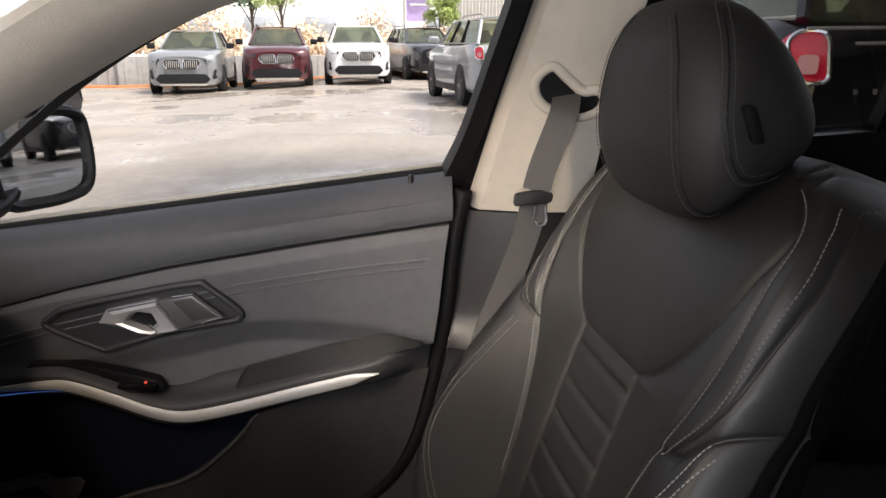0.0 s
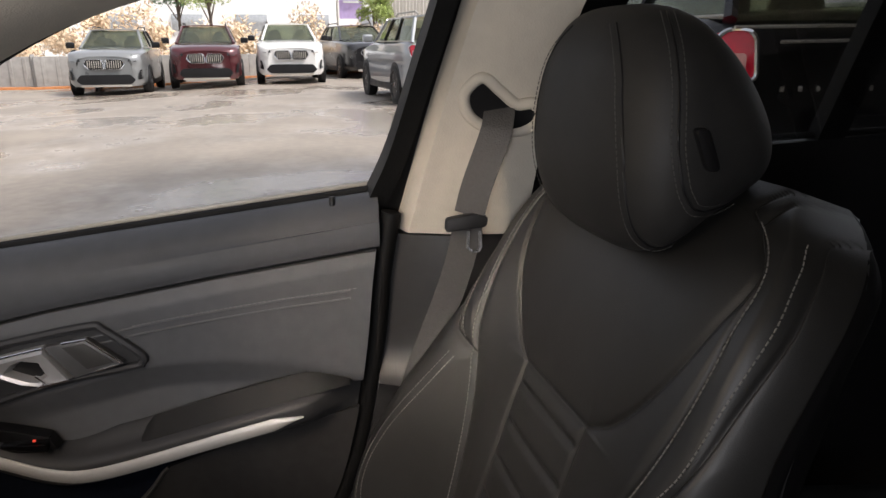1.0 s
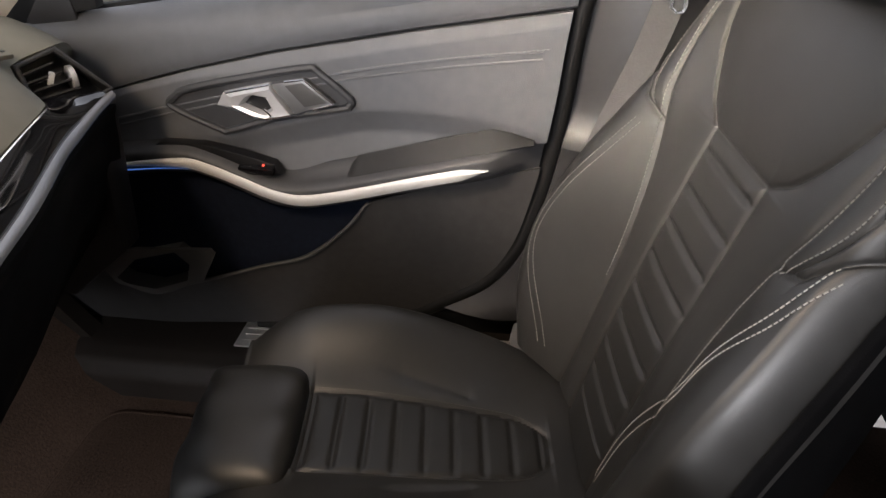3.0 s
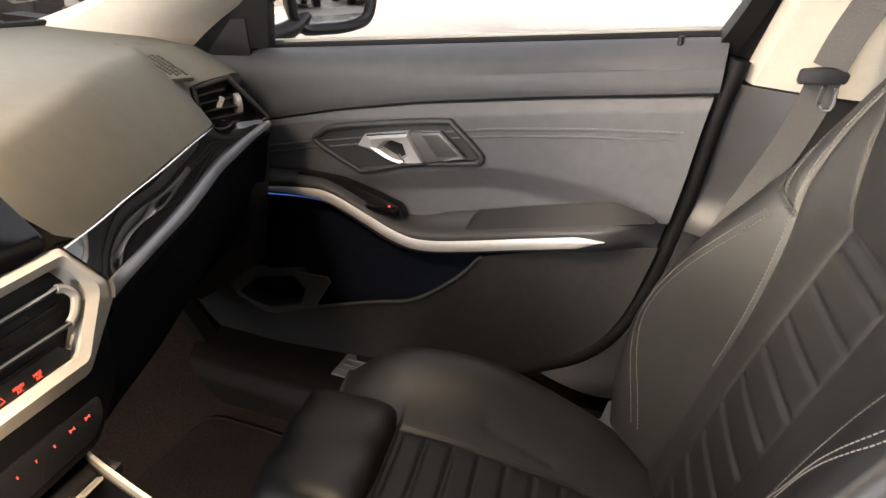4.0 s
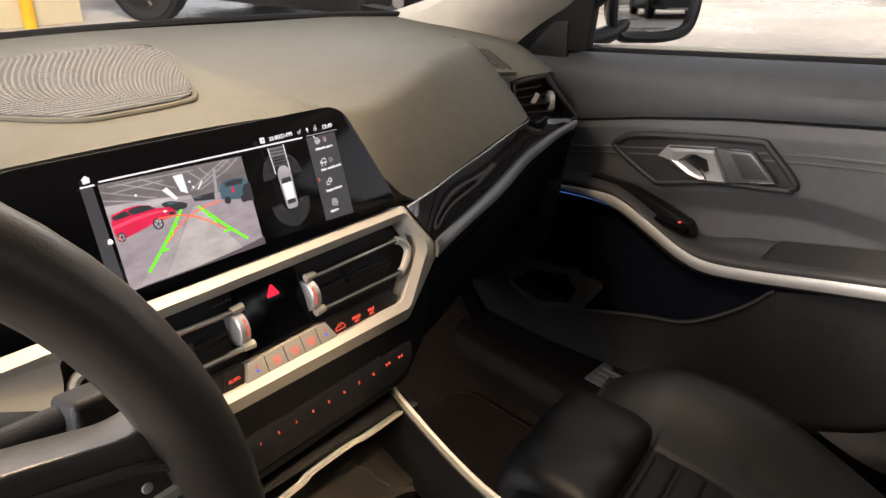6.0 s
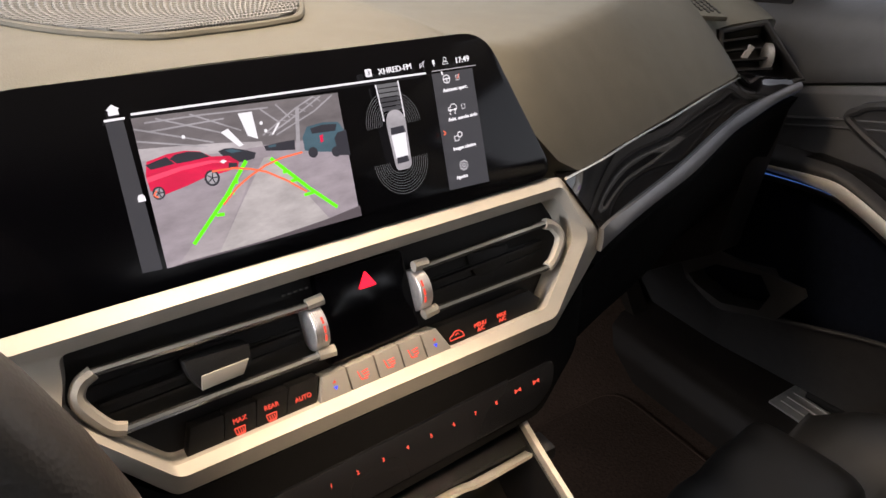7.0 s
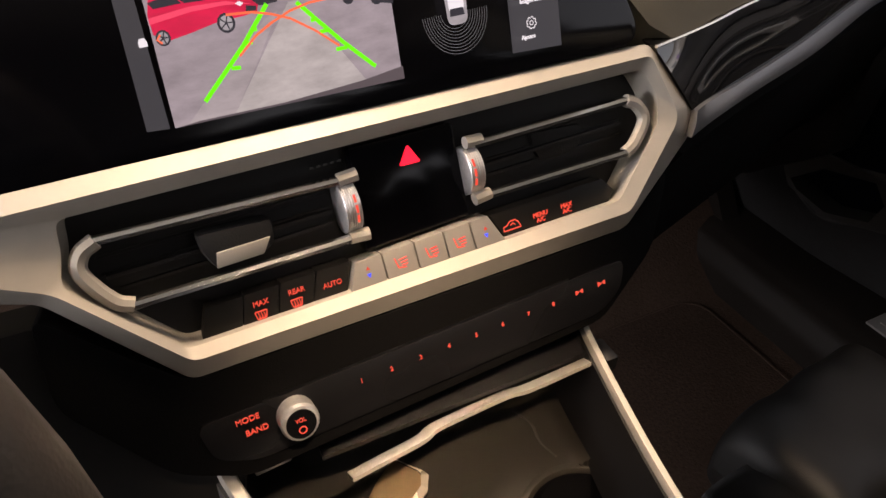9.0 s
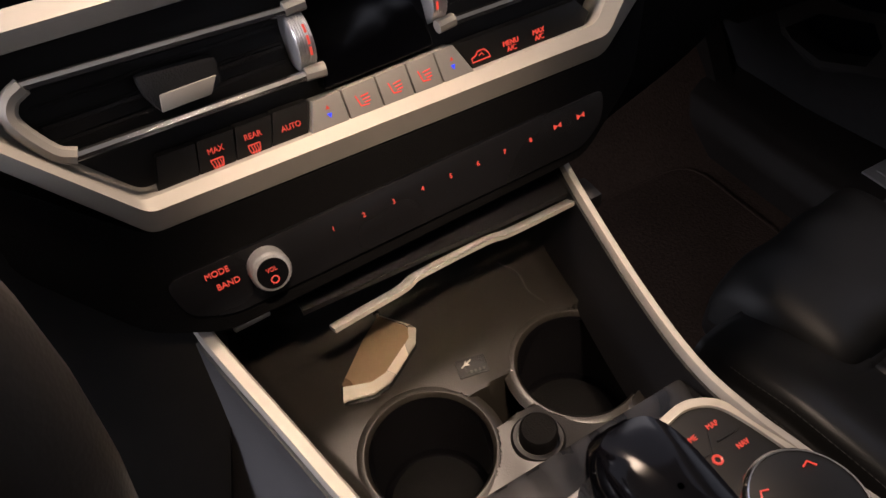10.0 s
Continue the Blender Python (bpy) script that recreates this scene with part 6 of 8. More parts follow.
    far_seam = lambda b: soft_table([(-0.06, 0.142), (0.035, 0.190), (0.088, 0.207), (0.154, 0.202), (0.229, 0.183), (0.29, 0.167)], b)
    for s in (-1, 1):
        thread = THREAD if s < 0 else THREAD_MID
        sewn(s, along(seam, 0.10, 0.545, 0.0042), THREAD_MID)
        if s < 0:
            sewn(s, along(strip, 0.30, 0.54, -0.0040), THREAD_MID)
            sewn(s, along(low_seam, -0.05, 0.338, -0.004), thread)
            sewn(s, along(low_seam, -0.05, 0.335, 0.006), thread)
        else:
            sewn(s, along(far_seam, -0.05, 0.288, -0.004), thread)
            sewn(s, along(far_seam, -0.05, 0.288, 0.004), thread)
            sewn(s, along(strip, 0.31, 0.53, -0.0040), thread)

    # head restraint: a deep rounded block, its back lower than its brow
    brow = smooth_path([(0, -0.606, 0.922), (0, -0.583, 0.943), (0, -0.571, 0.985), (0, -0.572, 1.040), (0, -0.582, 1.086), (0, -0.604, 1.114), (0, -0.640, 1.114), (0, -0.674, 1.089), (0, -0.702, 1.050), (0, -0.717, 1.010), (0, -0.712, 0.982), (0, -0.688, 0.963), (0, -0.655, 0.943), (0, -0.628, 0.925)], 8, True)
    mid = V3(SEAT_MID, -0.640, 1.018)
    POWER = 3.2

    def head(u, s):
        p = brow[round(u * len(brow)) % len(brow)]
        k = max(0.0, 1 - abs(s) ** POWER) ** (1 / POWER)
        w = 0.114 * (1 - 0.10 * k * max(0.0, (p.z - 1.03) / 0.09))
        return V3(SEAT_MID + s * w, mid.y + (p.y - mid.y) * k, mid.z + (p.z - mid.z) * k)
    rest = part("headrest", sheet(lambda u, v: head(u, math.sin((2 * v - 1) * math.pi / 2)), len(brow), 56, close_u=True), HEAD_LEATHER, seat, "black leather headrest with double stitched band")

    turns = sorted((math.atan2(p.z - mid.z, p.y - mid.y), math.hypot(p.z - mid.z, p.y - mid.y)) for p in brow)

    def snap(x, y, z):
        """The place on the headrest's cover over a point near it, x being the share of its half width."""
        a = math.atan2(z - mid.z, y - mid.y)
        edge = float(np.interp(a, [t for t, _ in turns], [r for _, r in turns], period=2 * math.pi))
        k = max(0.0, 1 - min(0.999, abs(x)) ** POWER) ** (1 / POWER)
        w = 0.114 * (1 - 0.10 * k * max(0.0, (mid.z + edge * math.sin(a) - 1.03) / 0.09))
        return V3(SEAT_MID + x * w, mid.y + math.cos(a) * edge * k, mid.z + math.sin(a) * edge * k)
    outer = [(-0.36, -0.592, 1.102), (-0.51, -0.586, 1.088), (-0.634, -0.582, 1.066), (-0.683, -0.580, 1.043), (-0.721, -0.579, 1.019), (-0.745, -0.580, 1.000), (-0.748, -0.584, 0.975), (-0.74, -0.591, 0.953), (-0.73, -0.600, 0.941), (-0.73, -0.613, 0.934), (-0.73, -0.632, 0.938)]
    inner = [(-0.62, -0.618, 1.110), (-0.843, -0.610, 1.090), (-0.928, -0.608, 1.068), (-0.960, -0.608, 1.045), (-0.969, -0.607, 1.022), (-0.977, -0.610, 1.001), (-0.977, -0.614, 0.987), (-0.970, -0.623, 0.975), (-0.945, -0.637, 0.969), (-0.86, -0.660, 0.966), (-0.80, -0.682, 0.974)]
    for line in (outer, inner):
        for s in (-1, 1):
            pts = [snap(-s * p.x, p.y, p.z) for p in smooth_path(line, 6)]
            part("headrest_piping", tube(pts, 0.0011, 6), PLASTIC_DARK, rest, "dark seam fold")
            for shift in (-0.005, 0.005):
                side = []
                for p, q in zip(pts, pts[1:]):
                    out = (p - mid).normalized()
                    p = p + (q - p).normalized().cross(out) * shift
                    side.append(p + out * 0.0007)
                tagged(part("headrest_stitching", stitches([side], 0.00045, 0.0034, 0.0014), THREAD_DIM, rest, "dark grey thread"), kind="stuff")
    key = rounded([(-0.0060, -0.016), (0.0060, -0.016), (0.0060, 0.016), (-0.0060, 0.016)], 0.006, 5)
    part("headrest_button", prism(key, lambda a, b, h: V3(SEAT_MID - 0.1125 - h, -0.628 + a + 0.42 * b, 1.014 + b), -0.004, 0.0055, 0.003), PLASTIC_DARK, rest, "black release button")
    for s in (-1, 1):
        part("headrest_post", tube([(SEAT_MID + s * 0.060, -0.640, 0.970), (SEAT_MID + s * 0.060, -0.672, 0.900)], 0.006, 12), CHROME, rest, "metal headrest post")
        part("post_collar", lathe([(0.016, -0.012), (0.017, 0.004), (0.009, 0.008)], pose(SEAT_MID + s * 0.060, -0.658, 0.938, 25), 20), PLASTIC_DARK, seat)

    # cushion: its bolsters rise beside the knees and fall away to the backrest
    wide = lambda y: soft_table([(-0.56, 0.17), (-0.44, 0.190), (-0.34, 0.204), (-0.20, 0.212), (-0.08, 0.206), (-0.02, 0.185)], y)
    bed = lambda y: soft_table([(-0.56, 0.350), (-0.40, 0.372), (-0.30, 0.386), (-0.12, 0.408), (-0.02, 0.400)], y)
    brink = lambda y: soft_table([(-0.56, -0.01), (-0.43, 0.006), (-0.35, 0.032), (-0.23, 0.060), (-0.12, 0.056), (-0.06, 0.042), (-0.02, 0.020)], y)
    core_w = lambda y: soft_table([(-0.42, 0.020), (-0.405, 0.034), (-0.38, 0.046), (-0.32, 0.054), (-0.20, 0.062), (-0.12, 0.064)], y)
    fold = lambda y: soft_table([(-0.42, 0.045), (-0.355, 0.062), (-0.29, 0.082), (-0.178, 0.104)], y)

    def height(d, y):
        h = wide(y)
        e = np.abs(d)
        s = e / h
        z = bed(y) + brink(y) * np.exp(-(np.maximum(0, 0.84 - s) / 0.34) ** 2) - 0.070 * (np.maximum(0, s - 0.84) / 0.16) ** 2
        near = np.abs(e - h * 0.90)
        if -0.42 < y < -0.115:
            near = np.minimum(near, np.abs(e - core_w(y)))
        if -0.36 < y < -0.17:
            near = np.minimum(near, np.abs(e - fold(y)) + 0.003 + 0.05 * max(0.0, 1 - (y + 0.36) / 0.04, 1 - (-0.17 - y) / 0.06))
        near = np.minimum(near, np.where(e < 0.064, abs(y + 0.118), 1.0))
        z = z + 0.0055 * (1 - np.exp(-near / 0.013)) - 0.0022 * np.exp(-(near / 0.0022) ** 2)
        if -0.41 < y < -0.12:
            q = ((y + 0.12) / 0.036) % 1.0
            z = z - 0.004 * math.exp(-((min(q, 1 - q) * 0.036) / 0.004) ** 2) * np.clip((core_w(y) - e) / 0.012, 0, 1)
        return z
    ROWS, COLS = 240, 190
    grid, where = [], []
    for j in range(ROWS + 1):
        y = -0.56 + 0.545 * j / ROWS
        d = np.sin(np.linspace(-1, 1, COLS + 1) * math.pi / 2 * 0.86) / math.sin(math.pi / 2 * 0.86) * wide(y)
        grid.append(np.stack([SEAT_MID + d, np.full_like(d, y), height(d, y)], 1))
        where.append(np.where((np.abs(d) < core_w(y)) & (y < -0.118) & (y > -0.415), 0, np.where(d < 0, 1, 2)))
    grid, where = np.array(grid), np.array(where)
    for z, name, mat, label in ((0, "cushion_centre", LEATHER_FLAT, "ribbed cushion centre"), (1, "cushion_bolster", LEATHER, "black leather cushion bolster"), (2, "cushion_bolster", LEATHER, "black leather cushion bolster")):
        used, faces = {}, []
        for j, i in np.argwhere(where[:-1, :-1] == z):
            faces.append([used.setdefault(k, len(used)) for k in ((j, i), (j, i + 1), (j + 1, i + 1), (j + 1, i))])
        me = bpy.data.meshes.new("cover")
        me.from_pydata([tuple(grid[k]) for k in used], [], faces)
        for p in me.polygons:
            p.use_smooth = True
        part(name, me, mat, seat, label)
    top = lambda d, y: V3(SEAT_MID + d, y, float(height(np.array([d]), y)[0]))
    rim = [(s * wide(y), y) for s, ys in ((1, [-0.56 + 0.545 * i / 40 for i in range(41)]), (-1, [-0.015 - 0.545 * i / 40 for i in range(41)])) for y in ys]
    # The skirt takes the same leather with shade coloured in.
    part("cushion_side", sheet(lambda u, v: (lambda q: top(q[0], q[1]).lerp(V3(SEAT_MID + q[0] * 0.97, q[1], 0.315), v))(rim[round(u * len(rim)) % len(rim)]), len(rim), 6, close_u=True), FLANK_SHADED, seat, "side skirt of the cushion, darkened for shade")
    for s in (-1, 1):
        for f, y0, y1 in ((lambda y: core_w(y) + 0.005, -0.40, -0.125), (lambda y: wide(y) * 0.90 - 0.004, -0.50, -0.05), (lambda y: wide(y) * 0.90 + 0.004, -0.50, -0.05)):
            pts = [top(s * f(y0 + (y1 - y0) * i / 50), y0 + (y1 - y0) * i / 50) + V3(0, 0, 0.0006) for i in range(51)]
            tagged(part("stitching", stitches([pts], 0.0004, 0.0032, 0.0018), THREAD_DIM, seat, "dark grey thread"), kind="stuff")

    def thigh(u, v):
        t = 2 * math.pi * u
        a = v * 2 - 1
        k = max(0.0, 1 - abs(a) ** 7) ** 0.5
        c, s_ = math.cos(t), math.sin(t)
        return V3(SEAT_MID + 0.108 * a, -0.045 + 0.068 * math.copysign(abs(c) ** 0.5, c) * (0.80 + 0.20 * k), 0.385 + 0.060 * math.copysign(abs(s_) ** 0.45, s_) * k + 0.004 * math.sin(9 * a) * c)
    part("thigh_support", sheet(thigh, 56, 44, close_u=True), LEATHER, seat, "black leather thigh support")
    part("seat_base", box(0, 0, 0, 0.34, 0.44, 0.12, 0.01, m=pose(SEAT_MID, -0.30, 0.275)), PLASTIC_DARK, seat, "black seat base")
    flap = sheet(lambda u, v: V3(0.655 + 0.055 * v, -0.375 - 0.085 * u - 0.02 * v, 0.335 + 0.030 * v + 0.012 * math.sin(math.pi * u)), 10, 10, (0.004, 0.0, -0.006))
    part("buckle_flap", flap, PLASTIC_GREY, seat, "grey side flap")
    for s in (-1, 1):
        part("seat_rail", box(0, 0, 0, 0.03, 0.60, 0.03, 0.004, m=pose(SEAT_MID + s * 0.14, -0.27, 0.212)), SATIN, seat)


build_seat()


# ---- seat belt ----
def build_belt():
    belt = thing("seat_belt", (0.64, -0.52, 0.70), "grey seat belt webbing hanging beside the seat", "seat belt")
    upper = smooth_path([(0.686, -0.556, 1.024), (0.670, -0.555, 1.018), (0.655, -0.551, 1.006), (0.646, -0.545, 0.988), (0.645, -0.526, 0.935), (0.650, -0.518, 0.900)], 5)
    lower = smooth_path([(0.650, -0.517, 0.893), (0.666, -0.514, 0.855), (0.686, -0.503, 0.80), (0.702, -0.483, 0.735), (0.712, -0.462, 0.67), (0.722, -0.44, 0.58), (0.726, -0.43, 0.48)], 5)
    strap = [(-0.0175, -0.0007), (0.0175, -0.0007), (0.0175, 0.0007), (-0.0175, 0.0007)]
    part("webbing", sweep(upper, strap, up=(-0.8, 0.3, 0.2)), WEBBING, belt, "grey woven webbing")
    part("webbing", sweep(lower, strap, up=(-0.8, 0.3, 0.2)), WEBBING, belt, "grey woven webbing")
    t = part("tongue_body", prism(rounded([(-0.024, -0.007), (0.023, -0.009), (0.025, 0.002), (0.008, 0.009), (-0.023, 0.008)], 0.004), lambda a, b, h: V3(0.648 - h, -0.514 - a, 0.893 + b + 0.15 * a), -0.006, 0.008, 0.002), PLASTIC_DARK, belt, "black belt tongue")
    loop = [(-0.007, 0.0), (-0.008, -0.020), (-0.003, -0.025), (0.005, -0.024), (0.007, -0.019), (0.006, 0.0)]
    part("tongue_plate", tube([V3(0.640, -0.523 - a, 0.884 + b) for a, b in loop], 0.0022, 6, up=(1, 0, 0)), CHROME, t, "metal tongue")
    return belt


build_belt()


# ---- steering wheel ----
def build_wheel():
    wheel = thing("steering_wheel", (-0.308, -0.10, 0.80), "black leather steering wheel with silver spoke trim", "steering wheel")
    m = Matrix.Translation((-0.311, -0.149, 0.822)) @ Euler((radians(90 - 15), 0, 0)).to_matrix().to_4x4()
    part("rim", tube([m @ V3(0.175 * math.cos(t), 0.175 * math.sin(t), 0.018) for t in [i * 2 * math.pi / 72 for i in range(72)]], 0.0155, 14, True, up=tuple(m.col[2].xyz)), RIM_LEATHER, wheel, "thick black leather rim")
    part("hub", lathe([(0.066, -0.02), (0.070, 0.0), (0.066, 0.014), (0.045, 0.022), (0.0, 0.024)], m, 36), PLASTIC, wheel, "black centre pad")
    for s in (-1, 1):
        arm = part("spoke", prism(rounded([(s * 0.050, -0.045), (s * 0.150, -0.050), (s * 0.168, -0.040), (s * 0.172, 0.050), (s * 0.150, 0.044), (s * 0.115, 0.052), (s * 0.050, 0.058)], 0.008), lambda a, b, h: m @ V3(a, b, h), -0.004, 0.020, 0.007, 3), RIM_LEATHER, wheel, "smooth black spoke with keys")
        part("spoke_seam", tube(smooth_path([m @ V3(s * 0.080, 0.046, 0.0205), m @ V3(s * 0.127, 0.038, 0.0210), m @ V3(s * 0.158, 0.029, 0.0210), m @ V3(s * 0.167, 0.010, 0.0205), m @ V3(s * 0.164, -0.030, 0.0205)], 5), 0.0022, 8), RIM_LEATHER, arm, "raised edge of the key field")
        part("spoke_trim", sweep([m @ V3(s * 0.105, 0.014, 0.0215), m @ V3(s * 0.160, 0.018, 0.0215)], [(-0.0024, -0.001), (0.0024, -0.001), (0.0018, 0.0014), (-0.0018, 0.0014)], up=tuple(m.col[2].xyz)), SATIN, arm, "satin silver bar between the keys")
        part("key_pad", prism(rounded([(s * 0.085, -0.030), (s * 0.155, -0.028), (s * 0.160, 0.011), (s * 0.090, 0.008)], 0.004), lambda a, b, h: m @ V3(a, b, h), 0.018, 0.0225, 0.0015), GLOSS_BLACK, arm)
        for x, y, glow in ((0.154, 0.006, RED_GLOW), (0.150, 0.024, THREAD), (0.132, 0.026, THREAD)):
            part("key_mark", lathe([(0.0022, 0.0), (0.0018, 0.0006), (0.0, 0.0007)], m @ pose(s * x, y, 0.0222 if y < 0.012 else 0.0202), 10), glow, arm)
    part("column", tube([m @ V3(0, 0, -0.03), m @ V3(0, 0, -0.22)], 0.045, 16), PLASTIC_DARK, wheel)
    stalk = part("stalk", tube([m @ V3(0.04, 0.03, -0.05), m @ V3(0.10, 0.036, -0.045), m @ V3(0.146, 0.039, -0.036)], 0.006, 10), PLASTIC, wheel, "black wiper stalk")
    part("stalk_head", box(0, 0, 0, 0.027, 0.016, 0.020, 0.004, 3, m=m @ pose(0.156, 0.038, -0.035, 0, 10, -6)), PLASTIC, stalk, "broad black stalk end")
    part("stalk_mark", box(0, 0, 0, 0.007, 0.002, 0.001, m=m @ pose(0.152, 0.039, -0.0250, 0, 10, -6)), THREAD, stalk, "pale worn symbol")


build_wheel()


# ---- shell of the cabin ----
def build_shell():
    pillar = thing("pillar_trim", (0.72, -0.55, 0.30), "beige cloth pillar trim with a belt opening over black lower trim", "pillar", kind="structure")

    def up(u, v):
        z = 0.853 + 0.36 * v
        y0 = soft_table([(0.853, -0.444), (1.0, -0.479), (1.13, -0.514), (1.213, -0.535)], z)
        y1 = soft_table([(0.853, -0.604), (1.02, -0.613), (1.13, -0.632), (1.213, -0.672)], z)
        s = u
        y = y0 + (y1 - y0) * s
        x = 0.757 - 0.42 * (z - 0.853) - 0.010 * math.sin(math.pi * s) - 0.030 * max(0, s - 0.2) + 0.03 * max(0, 0.08 - s) / 0.08
        return V3(x, y, z)
    part("pillar_frame", sheet(lambda u, v: V3(0.800 - 0.42 * max(0, 0.30 + 0.90 * v - 0.853), rear_edge(min(0.88, 0.30 + 0.90 * v)) + 0.004 - 0.33 * max(0, 0.30 + 0.90 * v - 0.88) - 0.20 * u, 0.30 + 0.90 * v), 6, 30, (0.01, 0, 0)), RUBBER, pillar, "black painted pillar behind the trim")
    part("upper_trim", sheet(up, 24, 24, (0.03, 0, 0.01)), BEIGE, pillar, "pale beige cloth upper trim")

    def lowt(u, v):
        z = 0.850 - 0.50 * v
        y0 = rear_edge(z) - 0.022
        y1 = y0 - 0.22
        x = 0.766 - 0.025 * math.sin(math.pi * min(1, u * 1.2)) + 0.004 * v
        return V3(x - 0.012 * math.exp(-((z - 0.66) / 0.02) ** 2) - (0.02 if z < 0.66 else 0.0), y0 + (y1 - y0) * u, z)
    part("lower_trim", sheet(lowt, 20, 40, (0.03, 0, 0)), PILLAR_LOW, pillar, "satin black lower trim")
    ring = smooth_path([(0.676, -0.521, 1.010), (0.670, -0.516, 1.034), (0.660, -0.534, 1.051), (0.661, -0.554, 1.037), (0.662, -0.573, 1.022), (0.657, -0.590, 1.023), (0.658, -0.600, 1.012), (0.667, -0.594, 0.997), (0.677, -0.574, 0.990), (0.680, -0.545, 0.994)], 5, True)
    ringo = part("belt_opening", tube(ring, 0.0068, 10, True, up=(1, 0, 0)), BEIGE, pillar, "rounded beige rim of the belt opening")
    part("opening_throat", prism([(p.y, p.z) for p in ring], lambda a, b, h: V3(0.675 + 0.25 * (a + 0.54) - 0.42 * (b - 1.02) - 0.003 - h, a, b), 0.0, 0.003), PLASTIC_DARK, ringo)

    # windscreen pillar and roof rail: one beige band from the dashboard up over the door opening
    inner = smooth_path([(0.520, 0.470, 0.856), (0.545, 0.455, 0.864), (0.578, 0.420, 0.882), (0.602, 0.385, 0.905), (0.612, 0.330, 0.936), (0.600, 0.23, 0.995), (0.580, 0.10, 1.065), (0.560, -0.04, 1.135), (0.545, -0.20, 1.200), (0.53, -0.40, 1.232), (0.525, -0.60, 1.236), (0.525, -0.85, 1.23), (0.53, -1.1, 1.21)], 5)
    outer = smooth_path([(0.670, 0.395, 0.775), (0.690, 0.365, 0.800), (0.735, 0.325, 0.852), (0.748, 0.272, 0.893), (0.734, 0.205, 0.940), (0.714, 0.135, 0.980), (0.698, 0.030, 1.037), (0.674, -0.10, 1.100), (0.654, -0.235, 1.143), (0.632, -0.40, 1.178), (0.625, -0.60, 1.182), (0.625, -0.85, 1.178), (0.63, -1.1, 1.16)], 5)
    for s in (1, -1):
        def rail(u, v):
            i = min(len(inner) - 1, round(u * (len(inner) - 1)))
            p = inner[i].lerp(outer[i], v)
            swell = 0.022 * math.sin(math.pi * v)
            return V3(s * (p.x - swell * 0.8), p.y - 0.5 * swell * (1 - u), p.z - 0.3 * swell)
        tagged(part("roof_rail_trim", sheet(rail, len(inner) - 1, 12, (s * 0.012, 0.004, 0.014)), BEIGE), "beige cloth pillar and roof rail trim", "pillar", kind="structure")
    roof = sheet(lambda u, v: V3((2 * u - 1) * 0.55, 0.11 - 1.58 * v, 1.270 - 0.040 * (2 * u - 1) ** 2 - 0.05 * max(0, v - 0.6) - 0.03 * (1 - min(1, v * 5))), 20, 20, (0, 0, 0.03))
    tagged(part("ceiling", roof, BEIGE), "pale beige cloth headliner", "ceiling", kind="structure")
    floor = sheet(lambda u, v: V3(0.72 * (2 * u - 1), 0.62 - 2.0 * v, 0.19 + 0.30 * max(0, 0.14 - v) / 0.14), 12, 40, (0, 0, -0.03))
    tagged(part("floor", floor, CARPET), "dark brown-grey carpeted car floor", "floor", kind="structure")
    outline = rounded([(0.17, 0.325), (0.60, 0.325), (0.60, -0.06), (0.20, -0.06)], 0.05, 6)
    mat = whole("floor_mat", prism(outline, lambda a, b, h: V3(a, b, 0.1905 + h), 0.0, 0.0045, 0.0015), CARPET, "dark brown-grey carpet mat in the passenger footwell", "floor mat")
    part("mat_edge", tube([V3(a, b, 0.1935) for a, b in outline], 0.0028, 6, True), CARPET, mat)
    fire = prism([(-0.75, 0.16), (0.75, 0.16), (0.75, 0.80), (-0.75, 0.80)], lambda a, b, h: V3(a, h - 0.15 * (b - 0.16), b), 0.70, 0.74)
    tagged(part("wall_front", fire, PLASTIC_DARK), "dark front bulkhead of the footwell", "wall", kind="structure")

    # door sill with a metal plate
    sill = thing("door_sill", (0.72, 0.0, 0.24), "dark door sill with a bright metal tread plate", "door sill", kind="structure")

    def sf(u, v):
        y = 0.62 - 1.3 * u
        s = [(0.640, 0.19), (0.644, 0.232), (0.660, 0.256), (0.69, 0.266), (0.795, 0.266), (0.80, 0.20)]
        k = v * (len(s) - 1)
        i = min(len(s) - 2, int(k))
        t = k - i
        return V3(s[i][0] * (1 - t) + s[i + 1][0] * t, y, s[i][1] * (1 - t) + s[i + 1][1] * t)
    part("sill_trim", sheet(sf, 20, 20, (0.01, 0, -0.01)), SILL, sill, "dark brown plastic sill trim")
    plate = part("tread_plate", box(0, 0, 0, 0.066, 0.60, 0.004, 0.0015, m=pose(0.738, -0.175, 0.2685)), TREAD, sill, "satin metal tread plate")
    for i in range(3):
        part("plate_rib", box(0, 0, 0, 0.004, 0.58, 0.002, 0.0008, m=pose(0.722 + 0.016 * i, -0.175, 0.2710)), TREAD, plate)

    tagged(part("wall_kick_panel", prism([(0.34, 0.19), (0.72, 0.19), (0.72, 0.84), (0.44, 0.84), (0.44, 0.34)], lambda a, b, h: V3(h, a, b), 0.700, 0.735), SILL), "dark plastic kick panel ahead of the door", "wall", kind="structure")
    part("outer_sill", box(0, 0, 0, 0.03, 1.6, 0.24, 0.005, m=pose(0.825, -0.10, 0.21)), PLASTIC_DARK, sill)

    # driver's side, rear bench and rear wall close the cabin
    tagged(part("wall_driver_side", prism([(0.60, 0.20), (0.60, 0.80), (0.46, 0.78), (0.36, 0.34), (-0.42, 0.34), (-0.60, 0.90), (-1.4, 0.93), (-1.4, 0.20)], lambda a, b, h: V3(h, a, b), -0.80, -0.75), PLASTIC), "black cabin side round the open driver's door", "wall", kind="structure")
